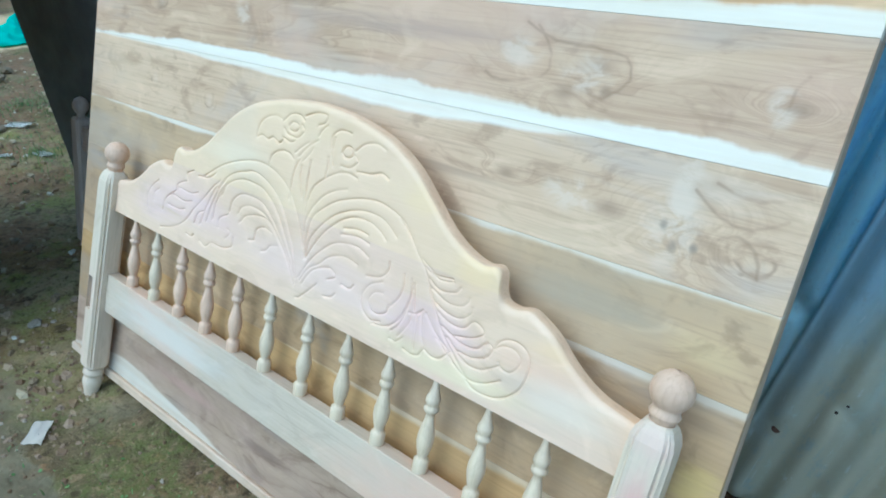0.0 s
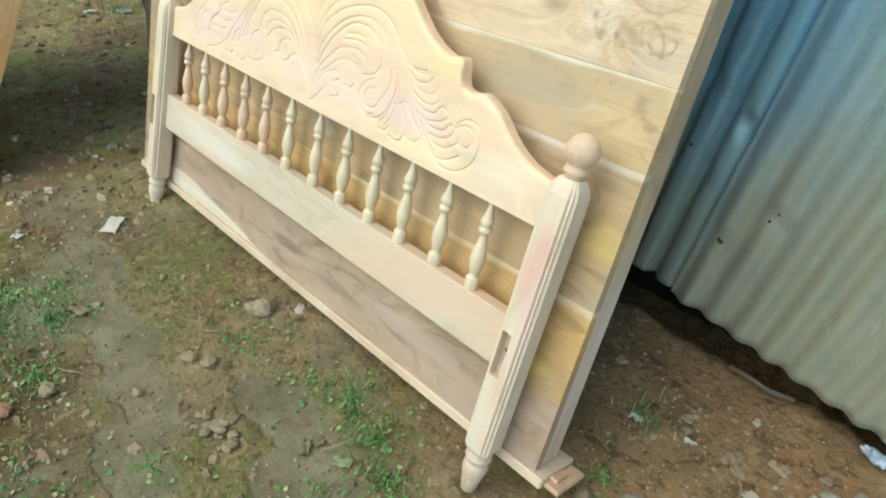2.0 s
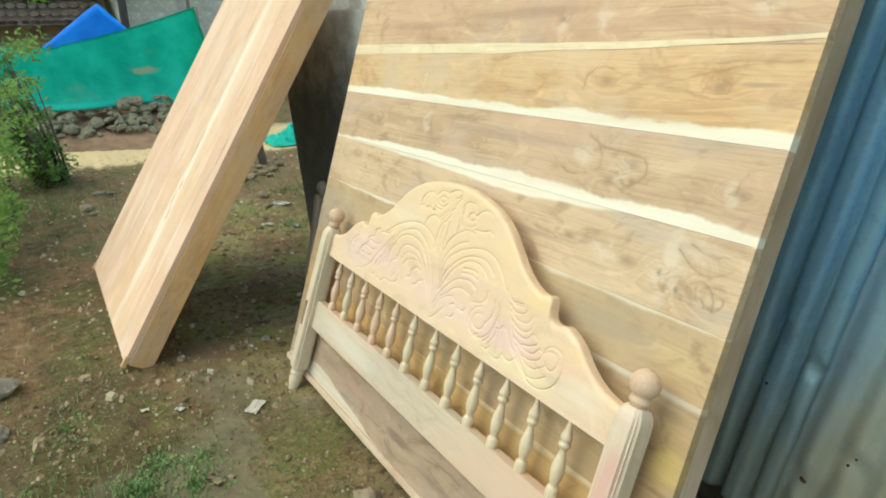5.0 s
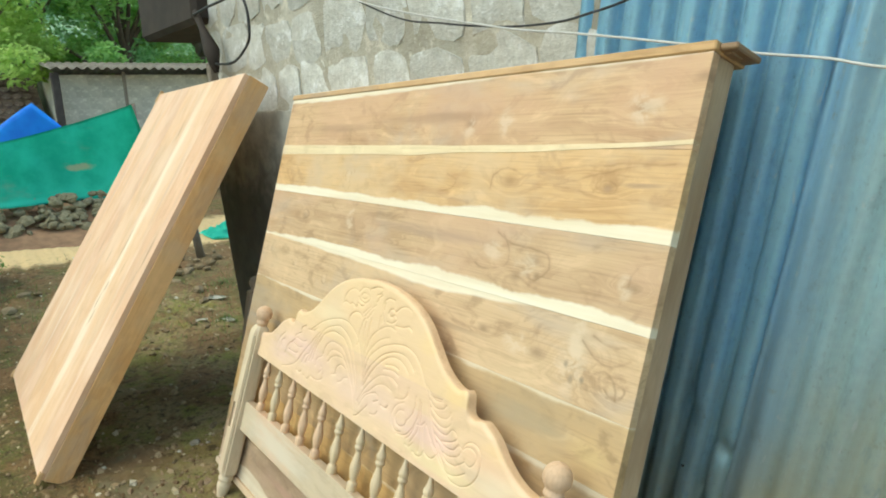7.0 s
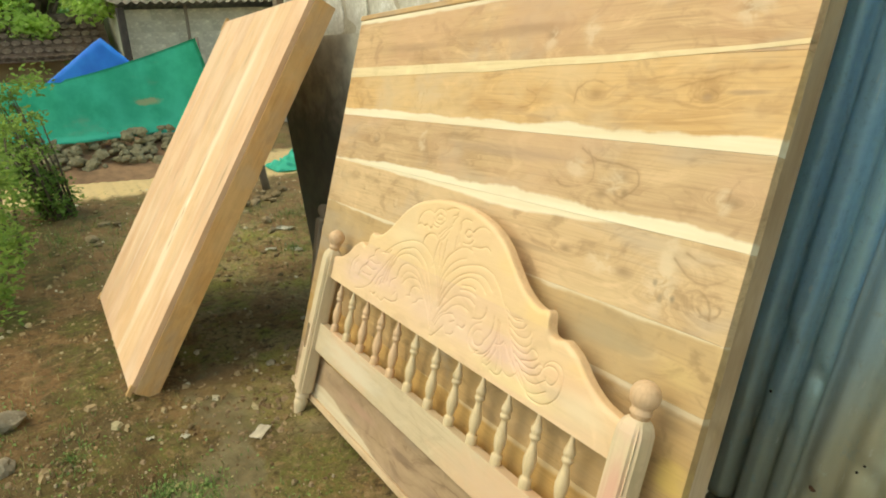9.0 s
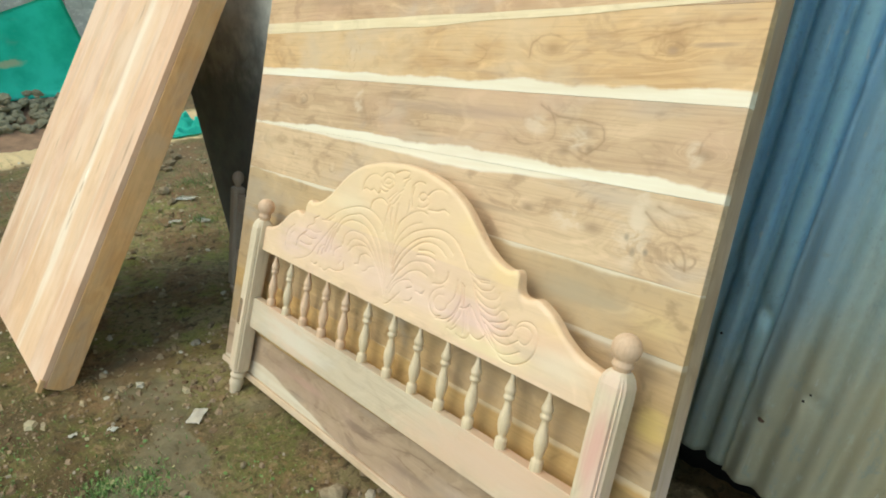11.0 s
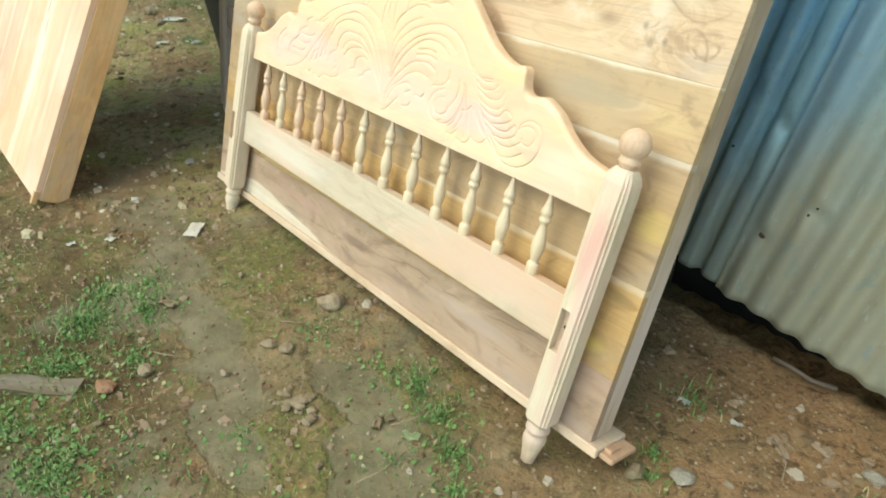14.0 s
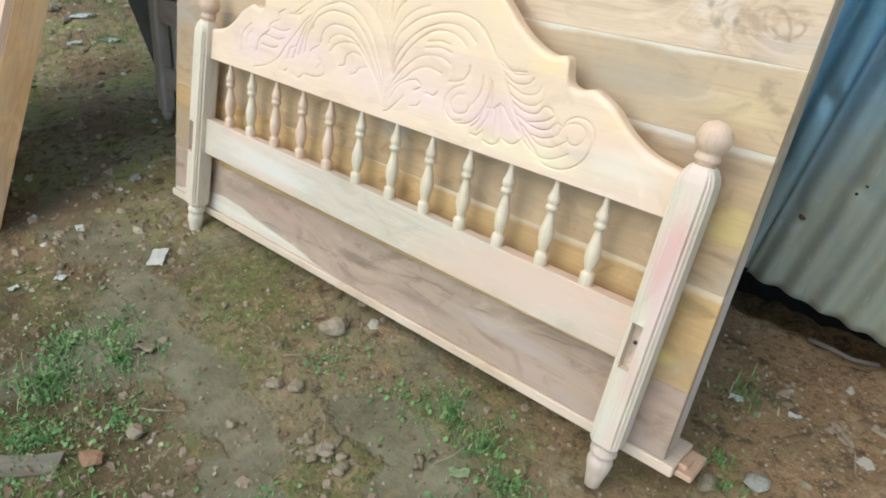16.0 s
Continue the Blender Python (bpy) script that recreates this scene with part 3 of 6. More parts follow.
# near-black board added; its colour stands for the shade under the tin
base = part("trim_gap_shade", box((-0.44, 1.56, -0.25), (3.2, 1.61, 0.6), 0.004), plain("gap_shade_board", (0.016, 0.013, 0.009), 0.3, 9.0, 1.0), None)
tagged(base, "near-black board added behind the tin for the gap's shade", "plinth", "", "structure")
tagged(plinth, "dark band on the stone wall, shade painted in its colour", "plinth", "", "structure")

# unseen walls and roof, added to shut light out behind the tin
for nm, lo, hi in (("wall_inner", (-0.6, 4.2, 0.0), (5.0, 4.4, 3.3)), ("wall_side", (4.8, 1.4, 0.0), (5.0, 4.2, 3.3)), ("wall_cross", (-0.62, 1.62, 0.0), (-0.45, 4.2, 3.3))):
    tagged(part(nm, box(lo, hi), M_MORTAR, None), "unseen inner wall added to keep the shed dark", "wall", "", "structure")
tagged(part("ceiling", box((-3.3, 1.0, 3.32), (5.2, 4.5, 3.4)), M_SHED_ROOF, None), "unseen dark roof added to keep light out of the shed", "ceiling", "", "structure")

TIN_LEAN = radians(8.7)


def tin_sheet(x0, z0, length, height, y, mat, label, run=0.0, dents=()):
    """One corrugated sheet, hung askew in the wall's plane. run: where it starts along the row of sheets."""
    bm = bmesh.new()
    n = int(length / 0.0064)
    rows = [0.02 * k for k in range(61)] + [1.2 + (height - 1.2) * k / 16 for k in range(1, 17)]
    grid = []
    for z in rows:
        line = []
        for i in range(n + 1):
            s = length * i / n
            q = s + run
            easy = min(1.0, max(0.0, (0.02 - q) / 0.09))
            groove = (0.5 + 0.5 * math.cos(2 * math.pi * (q - 0.0095) / 0.0766)) ** (1.15 + 2.1 * easy)
            d = -groove * (0.0215 + 0.0125 * easy) * (1 + 0.25 * hum(q * 9, z * 1.5, 6))
            d += 0.012 * hum(q * 2.2, z * 1.6, 1) + 0.003 * hum(q * 14, z * 7, 3)
            d -= 0.008 * max(0.0, hum(q * 11, z * 5, 9) - 0.25)
            for px, pz in dents:
                e = ((s - px) / 0.028) ** 2 + ((z - pz + 0.4 * (s - px)) / 0.022) ** 2
                d -= 0.014 * math.exp(-e) - 0.006 * math.exp(-((s - px - 0.03) / 0.02) ** 2 - ((z - pz - 0.02) / 0.03) ** 2)
            sag = 0.006 * hum(q * 9, 3, 2) - 0.006 * groove if z == 0 else 0
            line.append(bm.verts.new((s, -d, z + sag)))
        grid.append(line)
    for a, b in zip(grid, grid[1:]):
        for i in range(n):
            bm.faces.new((a[i], a[i + 1], b[i + 1], b[i]))
    bmesh.ops.solidify(bm, geom=bm.faces[:], thickness=0.0012)
    ob = part("tin_sheet", bm, mat, None, smooth=True)
    ob.matrix_world = Matrix.Translation((x0, y, z0)) @ Matrix.Rotation(0.012, 4, "Z") @ Matrix.Rotation(TIN_LEAN, 4, "Y")
    return tagged(ob, label, "metal sheet", "tin sheets on the shed wall", "structure")


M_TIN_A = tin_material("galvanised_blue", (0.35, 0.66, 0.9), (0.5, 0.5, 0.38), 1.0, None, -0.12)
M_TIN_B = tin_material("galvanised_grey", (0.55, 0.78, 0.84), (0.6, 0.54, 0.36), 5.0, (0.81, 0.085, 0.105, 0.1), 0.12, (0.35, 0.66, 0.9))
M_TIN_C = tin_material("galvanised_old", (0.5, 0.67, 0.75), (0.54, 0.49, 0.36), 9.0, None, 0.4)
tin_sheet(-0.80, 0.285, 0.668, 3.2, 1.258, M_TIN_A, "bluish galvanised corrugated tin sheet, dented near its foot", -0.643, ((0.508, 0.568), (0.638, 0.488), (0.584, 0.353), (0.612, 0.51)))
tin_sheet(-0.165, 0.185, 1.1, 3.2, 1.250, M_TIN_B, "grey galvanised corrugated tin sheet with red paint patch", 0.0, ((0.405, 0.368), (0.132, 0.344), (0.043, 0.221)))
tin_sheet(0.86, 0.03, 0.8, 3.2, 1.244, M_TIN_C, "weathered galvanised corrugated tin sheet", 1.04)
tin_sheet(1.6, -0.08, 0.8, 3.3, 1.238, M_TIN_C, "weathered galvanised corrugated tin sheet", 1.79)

# ---------- big bed panel leaning on the wall ----------
PANEL = basis((-0.067, 0.63, 0.137), (1, 0.01, 0.032), (0, 0.317, 0.948))
PW, PH, PT = 1.945, 1.55, 0.085


def build_panel():
    p = thing("bed_deck_panel", PANEL, "large bare teak bed deck of wide planks leaning on shed", "bed panel")
    seams = [-0.02, 0.147, 0.368, 0.643, 0.79, 0.972, 1.158, 1.352, PH]
    looks = [
        dict(sap_amount=0.6, light=(0.41, 0.305, 0.215), dark=(0.22, 0.145, 0.095), rings=5, wob=0.09, knots=((-0.95, 0.05, 0.09, 0.2), (-0.55, 0.03, 0.1, 0.14)), seed=1.0, contrast=0.6, stains=((-0.98, 0.07, 0.1, 0.018, (0.2, 0.13, 0.09), 0.8), (-0.72, 0.045, 0.14, 0.016, (0.24, 0.16, 0.11), 0.7), (-1.3, 0.09, 0.15, 0.02, (0.45, 0.27, 0.2), 0.6), (-0.45, 0.08, 0.2, 0.03, (0.4, 0.3, 0.24), 0.6)), strokes=(((-1.078, 0.04), (-0.866, 0.077), (-0.746, 0.066), (-0.69, 0.057)), ((-0.839, 0.078), (-0.727, 0.108), (-0.621, 0.108)), ((-1.425, 0.028), (-1.16, 0.044), (-0.932, 0.059)), ((-0.56, 0.099), (-0.381, 0.114), (-0.248, 0.136))), mottle=0.6, fibre=0.3, sap=(-0.02, -0.012, 0.006, 1), bulges=((-1.62, 0.28, 0.075), (-1.25, 0.2, 0.02))),
        dict(light=(0.52, 0.345, 0.15), dark=(0.36, 0.21, 0.075), rings=7, wob=0.06, seed=2.0, contrast=0.4, stains=((-0.07, 0.33, 0.05, 0.02, (0.3, 0.2, 0.08), 0.6), (-0.1, 0.2, 0.05, 0.03, (0.62, 0.44, 0.12), 0.6)), mottle=0.8, sap_amount=0.5, bulges=((-1.7, 0.8, -0.04),), sap=(0.368, 0.014, 0.01, -1)),
        dict(light=(0.49, 0.345, 0.185), dark=(0.32, 0.21, 0.105), rings=6, wob=0.06, seed=3.0, contrast=0.35, stains=((-0.08, 0.6, 0.07, 0.016, (0.3, 0.19, 0.1), 0.8), (-0.04, 0.5, 0.05, 0.05, (0.6, 0.42, 0.13), 0.6), (-0.3, 0.55, 0.12, 0.04, (0.36, 0.29, 0.22), 0.6)), mottle=0.8, sap_amount=0.45, bulges=((-1.7, 0.8, -0.04),), sap=(0.643, 0.01, 0.012, -1)),
        dict(light=(0.53, 0.385, 0.22), dark=(0.34, 0.23, 0.125), rings=6, wob=0.06, seed=4.0, contrast=0.35, stains=((-0.3, 0.72, 0.2, 0.03, (0.36, 0.28, 0.18), 0.6), (-0.08, 0.7, 0.06, 0.04, (0.58, 0.42, 0.2), 0.5), (-0.6, 0.7, 0.2, 0.03, (0.38, 0.27, 0.15), 0.5)), mottle=0.75, sap_amount=0.7, sap=(0.79, 0.006, 0.012, -1)),
        dict(light=(0.63, 0.47, 0.31), dark=(0.34, 0.225, 0.13), rings=17, wob=0.055, knots=((-0.06, 0.857, 0.05, 0.12), (-0.17, 0.87, 0.06, -0.14), (-0.474, 0.883, 0.025, 0.05), (-0.28, 0.87, 0.04, 0.06)), pale=((-0.18, 0.865, 0.05, 0.06), (-0.172, 0.93, 0.022, 0.06), (-0.35, 0.88, 0.05, 0.03)), seed=5.0, contrast=0.6, eyes=((-0.05, 0.845, 0.022, 0.018), (-1.6, 0.88, 0.02, 0.022), (-1.35, 0.86, 0.02, 0.02)), strokes=(((-0.13, 0.945), (-0.072, 0.932), (-0.011, 0.95)), ((-0.498, 0.891), (-0.466, 0.887), (-0.433, 0.906)), ((-0.16, 0.93), (-0.12, 0.9), (-0.07, 0.895), (-0.03, 0.915)), ((-0.11, 0.868), (-0.085, 0.88), (-0.06, 0.865), (-0.05, 0.83))), stains=((-0.17, 0.84, 0.01, 0.012, (0.25, 0.19, 0.13), 0.8), (-0.19, 0.87, 0.008, 0.01, (0.25, 0.19, 0.13), 0.8), (-0.14, 0.845, 0.008, 0.01, (0.25, 0.19, 0.13), 0.8), (-0.7, 0.86, 0.25, 0.012, (0.36, 0.25, 0.15), 0.6)), mottle=0.55, sap=(0.972, 0.003, 0.006, -1), bulges=((-0.75, 0.36, 0.02), (-1.3, 0.2, 0.008), (-0.15, 0.15, -0.02))),
        dict(light=(0.58, 0.425, 0.275), dark=(0.33, 0.21, 0.12), rings=15, wob=0.07, knots=((-0.463, 1.089, 0.045, 0.11), (-0.349, 1.078, 0.035, 0.09), (-0.4, 1.03, 0.03, -0.07), (-0.061, 1.06, 0.03, 0.08), (-1.6, 1.07, 0.03, 0.05)), pale=((-0.36, 1.065, 0.05, 0.035), (-0.5, 1.085, 0.04, 0.025), (-0.08, 1.06, 0.02, 0.03), (-1.25, 1.09, 0.03, 0.05)), sap=(0.972, 0.02, 0.02, 1), bulges=((-0.75, 0.2, 0.01), (-0.2, 0.12, 0.018), (-1.9, 0.2, -0.02)), seed=6.0, contrast=0.55, eyes=((-1.6, 1.08, 0.03, 0.02),), strokes=(((-0.494, 1.131), (-0.434, 1.106), (-0.367, 1.106), (-0.312, 1.095), (-0.298, 1.066), (-0.338, 1.032), (-0.367, 1.041)), ((-0.474, 1.129), (-0.436, 1.084), (-0.452, 1.049), (-0.525, 1.033), (-0.56, 1.042)), ((-0.059, 1.102), (-0.071, 1.083), (-0.073, 1.056), (-0.085, 1.02)), ((-0.388, 1.073), (-0.364, 1.063), (-0.367, 1.041))), stains=((-0.33, 1.04, 0.012, 0.012, (0.28, 0.18, 0.1), 0.7), (-0.8, 1.1, 0.3, 0.025, (0.38, 0.26, 0.18), 0.6)), mottle=0.5),
        dict(light=(0.67, 0.46, 0.245), dark=(0.42, 0.25, 0.115), rings=10, wob=0.045, knots=((-0.176, 1.262, 0.03, 0.05), (-0.49, 1.265, 0.04, 0.05)), sap=(1.158, 0.022, 0.014, 1), bulges=((-0.6, 0.1, 0.014), (-0.03, 0.12, 0.008)), seed=7.0, contrast=0.55, eyes=((-1.33, 1.245, 0.02, 0.035),), strokes=(((-0.337, 1.262), (-0.274, 1.276), (-0.211, 1.295), (-0.117, 1.312), (-0.02, 1.321)), ((-0.336, 1.26), (-0.265, 1.253), (-0.192, 1.242), (-0.081, 1.243), (-0.001, 1.235)), ((-0.2, 1.265), (-0.194, 1.278), (-0.173, 1.28), (-0.153, 1.268), (-0.161, 1.254), (-0.186, 1.254), (-0.2, 1.265)), ((-0.561, 1.248), (-0.56, 1.28), (-0.51, 1.3), (-0.453, 1.285), (-0.414, 1.283), (-0.336, 1.301), (-0.232, 1.314), (-0.041, 1.319)), ((-0.758, 1.276), (-0.715, 1.259), (-0.728, 1.234), (-0.784, 1.223))), stains=((-0.178, 1.263, 0.014, 0.01, (0.4, 0.25, 0.15), 0.6), (-0.09, 1.273, 0.06, 0.007, (0.36, 0.23, 0.13), 0.8)), mottle=0.5),
        dict(light=(0.63, 0.45, 0.28), dark=(0.38, 0.23, 0.13), rings=12, wob=0.1, knots=((-0.127, 1.443, 0.035, 0.06), (-0.7, 1.42, 0.03, 0.05), (0.0, 1.5, 0.03, 0.05)), pale=((-0.127, 1.443, 0.05, 0.04), (-0.55, 1.42, 0.03, 0.04), (-0.7, 1.42, 0.03, 0.04)), sap=(1.55, 0.004, 0.008, -1), bulges=((-1.6, 0.7, 0.016),), seed=8.0, contrast=0.6, eyes=(), stains=((-0.9, 1.44, 0.3, 0.02, (0.36, 0.22, 0.13), 0.6), (-1.5, 1.42, 0.3, 0.02, (0.38, 0.24, 0.14), 0.6)), mottle=0.55),
    ]
    for (a, b), kw in zip(zip(seams, seams[1:]), looks):
        m = wood("teak_plank", blotch={1: (0.42, 0.3, 0.24), 2: (0.34, 0.23, 0.11), 3: (0.36, 0.27, 0.18), 4: (0.4, 0.31, 0.2), 6: (0.58, 0.4, 0.28), 8: (0.56, 0.36, 0.24)}.get(int(kw["seed"]), (0.62, 0.48, 0.32)), blotch_amount=0.6, **kw)
        part("plank", box((-PW, a + 0.0002, -0.024), (0.0, b - 0.0002, 0.0), 0.0006), m, p, "wide teak plank with pale sapwood edge")
    strip = wood("sapwood_strip", (0.74, 0.64, 0.44), (0.62, 0.5, 0.32), rings=30, seed=9.0, contrast=0.3)
    bm = box((-PW, 0.0, -0.02), (0.0, 1.0, 0.0012))
    bmesh.ops.subdivide_edges(bm, edges=[e for e in bm.edges if abs(e.verts[0].co.x - e.verts[1].co.x) > 1], cuts=40)
    for v in bm.verts:
        u = v.co.x / PW + 1
        v.co.y = 1.354 + 0.005 * u + 0.014 * u ** 8 + 0.003 * hum(u * 9, 2) if v.co.y > 0.5 else 1.315 + 0.02 * u + 0.028 * u ** 3 + 0.005 * hum(u * 7, 8)
    part("sapwood_strip", bm, strip, p, "straight cream sapwood strip let in between planks")
    side = wood("teak_edge", (0.5, 0.375, 0.24), (0.28, 0.18, 0.105), rings=30, along=1, seed=12.0, blotch=(0.64, 0.54, 0.44), blotch_amount=0.5, stains=((0.2, -0.01, 0.35, 0.09, (0.64, 0.51, 0.43), 0.75), (1.15, -0.01, 0.3, 0.09, (0.27, 0.17, 0.1), 0.7), (0.75, -0.01, 0.12, 0.05, (0.3, 0.19, 0.11), 0.6)))
    part("side_board", box((-0.026, -0.02, -PT), (-0.001, PH, -0.0245), 0.002), side, p)
    part("side_board", box((-PW, 0.0, -PT), (-PW + 0.025, PH, -0.0245), 0.002), side, p)
    pale_rail = wood("pale_rail", (0.6, 0.47, 0.34), (0.45, 0.32, 0.21), rings=20, seed=15.0, blotch=(0.64, 0.53, 0.42))
    dark_end = wood("dark_tenon", (0.32, 0.2, 0.1), (0.2, 0.12, 0.06), rings=40, seed=18.0)
    red_end = wood("reddish_tenon", (0.52, 0.34, 0.22), (0.36, 0.2, 0.12), rings=40, seed=19.0)
    rail = wood("teak_rail", (0.58, 0.39, 0.2), (0.4, 0.24, 0.11), rings=34, seed=14.0, blotch=(0.66, 0.47, 0.3))
    for y0, y1, z1, nm in ((-0.046, -0.0205, 0.01, "bottom_rail"), (PH + 0.0005, PH + 0.022, 0.004, "top_rail")):
        r = part(nm, box((-PW - 0.005, y0, -PT - 0.03), (0.012, y1, z1), 0.003), pale_rail if y0 < 0 else rail, p, "reddish teak rail with stepped tenon")
        s = 1 if y0 < 0 else -1
        bm = box((0.0125, y0 + 0.004, -PT - 0.02), (0.05, y1 - 0.008 if s > 0 else y1 - 0.004, z1 - 0.012), 0.003)
        box((0.0125, y0 + 0.0005, -PT + 0.02), (0.032, y1 - 0.001, z1 - 0.03), 0.002, bm)
        part("tenon", bm, red_end if y0 < 0 else dark_end, r)
    for o in p.children:  # the deck is a little out of square
        if o.name.startswith(("plank", "side_board", "sapwood_strip")):
            for v in o.data.vertices:
                if v.co.x > -0.2:
                    v.co.x += 0.022 * v.co.y / PH - 0.014
    back = wood("teak_batten", TAN, BROWN, seed=16.0)
    for x in (-1.5, -0.95, -0.4):
        part("batten", box((x - 0.03, 0.0, -PT), (x + 0.03, PH, -0.0245), 0.002), back, p)


build_panel()
for px, sx in ((-0.3, 0.16), (-1.75, 0.15)):
    me = rock_mesh("packing_stone", (sx, 0.14, 0.17), px * 7, 0.25)
    st = part("packing_stone", me, M_STONE, None)
    st.location = (px, 0.735, 0.005)
    tagged(st, "rough grey stone packed under the bed deck", "stone", "packing stones")

# ---------- carved footboard ----------
FOOT = basis((-0.953, 0.532, 0.0), (1, 0.003, 0.027), (0, 0.296, 0.955))
W_POST = wood("post_wood", (0.63, 0.55, 0.42), (0.51, 0.43, 0.31), rings=60, along=1, wob=0.03, blotch=(0.62, 0.42, 0.33), blotch_amount=0.35, seed=22.0, contrast=0.35)
W_POST_PINK = wood("post_wood_pink", (0.63, 0.55, 0.42), (0.51, 0.43, 0.31), rings=60, along=1, wob=0.03, seed=24.0, contrast=0.35, stains=((0.58, 0.0, 0.12, 0.03, (0.6, 0.33, 0.26), 0.85), (0.3, 0.01, 0.08, 0.02, (0.6, 0.36, 0.28), 0.6), (0.72, 0.0, 0.03, 0.05, (0.64, 0.44, 0.33), 0.7), (0.46, 0.02, 0.12, 0.02, (0.62, 0.42, 0.34), 0.6), (0.2, -0.02, 0.1, 0.03, (0.56, 0.46, 0.36), 0.7), (0.16, 0.02, 0.06, 0.03, (0.58, 0.4, 0.31), 0.6)))
W_FOOT = wood("foot_wood", (0.6, 0.5, 0.39), (0.44, 0.33, 0.24), rings=60, along=1, seed=26.0, contrast=0.4, stains=((0.09, 0.0, 0.03, 0.05, (0.55, 0.4, 0.31), 0.7), (0.01, 0.0, 0.02, 0.05, (0.46, 0.32, 0.22), 0.7)))
W_RAIL = wood("rail_wood", (0.55, 0.475, 0.365), (0.45, 0.36, 0.26), rings=18, wob=0.03, blotch=(0.62, 0.42, 0.3), blotch_amount=0.8, stains=((-0.45, 0.38, 0.3, 0.06, (0.63, 0.565, 0.45), 0.7), (0.5, 0.38, 0.3, 0.06, (0.6, 0.43, 0.31), 0.6)), seed=23.0, contrast=0.3)
W_CARVE = wood("carved_wood", (0.73, 0.555, 0.39), (0.63, 0.455, 0.3), rings=9, wob=0.03, blotch=(0.68, 0.48, 0.4), blotch_amount=0.4, stains=((0.05, 0.72, 0.3, 0.06, (0.74, 0.53, 0.42), 0.55), (-0.4, 0.74, 0.22, 0.06, (0.73, 0.5, 0.42), 0.75), (0.6, 0.74, 0.1, 0.04, (0.72, 0.46, 0.3), 0.6), (-0.55, 0.7, 0.12, 0.05, (0.74, 0.52, 0.46), 0.75), (0.35, 0.72, 0.14, 0.05, (0.7, 0.47, 0.4), 0.7), (0.4, 0.665, 0.22, 0.025, (0.74, 0.6, 0.34), 0.6), (0.64, 0.7, 0.09, 0.035, (0.76, 0.64, 0.47), 0.4), (0.27, 0.95, 0.08, 0.05, (0.74, 0.53, 0.34), 0.5), (-0.25, 0.9, 0.12, 0.05, (0.8, 0.68, 0.5), 0.5), (0.44, 0.86, 0.05, 0.07, (0.74, 0.5, 0.25), 0.65), (0.62, 0.77, 0.07, 0.03, (0.74, 0.5, 0.26), 0.6), (0.3, 0.93, 0.05, 0.06, (0.76, 0.52, 0.27), 0.5)), seed=25.0, contrast=0.25, fibre=0.2, seam_tint=(0.832, (0.78, 0.56, 0.29)))
W_SPIN = wood("spindle_wood", (0.66, 0.56, 0.4), (0.5, 0.39, 0.255), rings=60, along=1, seed=27.0, contrast=0.3)
W_SPIN_RED = wood("spindle_red", (0.66, 0.48, 0.34), (0.5, 0.32, 0.2), rings=60, along=1, seed=29.0, contrast=0.3)

OUTLINE = [(0.0, 1.06), (0.09, 1.052), (0.186, 1.03), (0.258, 0.995), (0.31, 0.952), (0.36, 0.907), (0.405, 0.88), (0.445, 0.868), (0.47, 0.872), (0.483, 0.862), (0.488, 0.836),
           (0.498, 0.82), (0.52, 0.816), (0.545, 0.822), (0.565, 0.816), (0.6, 0.797), (0.64, 0.763), (0.69, 0.735), (0.757, 0.72)]


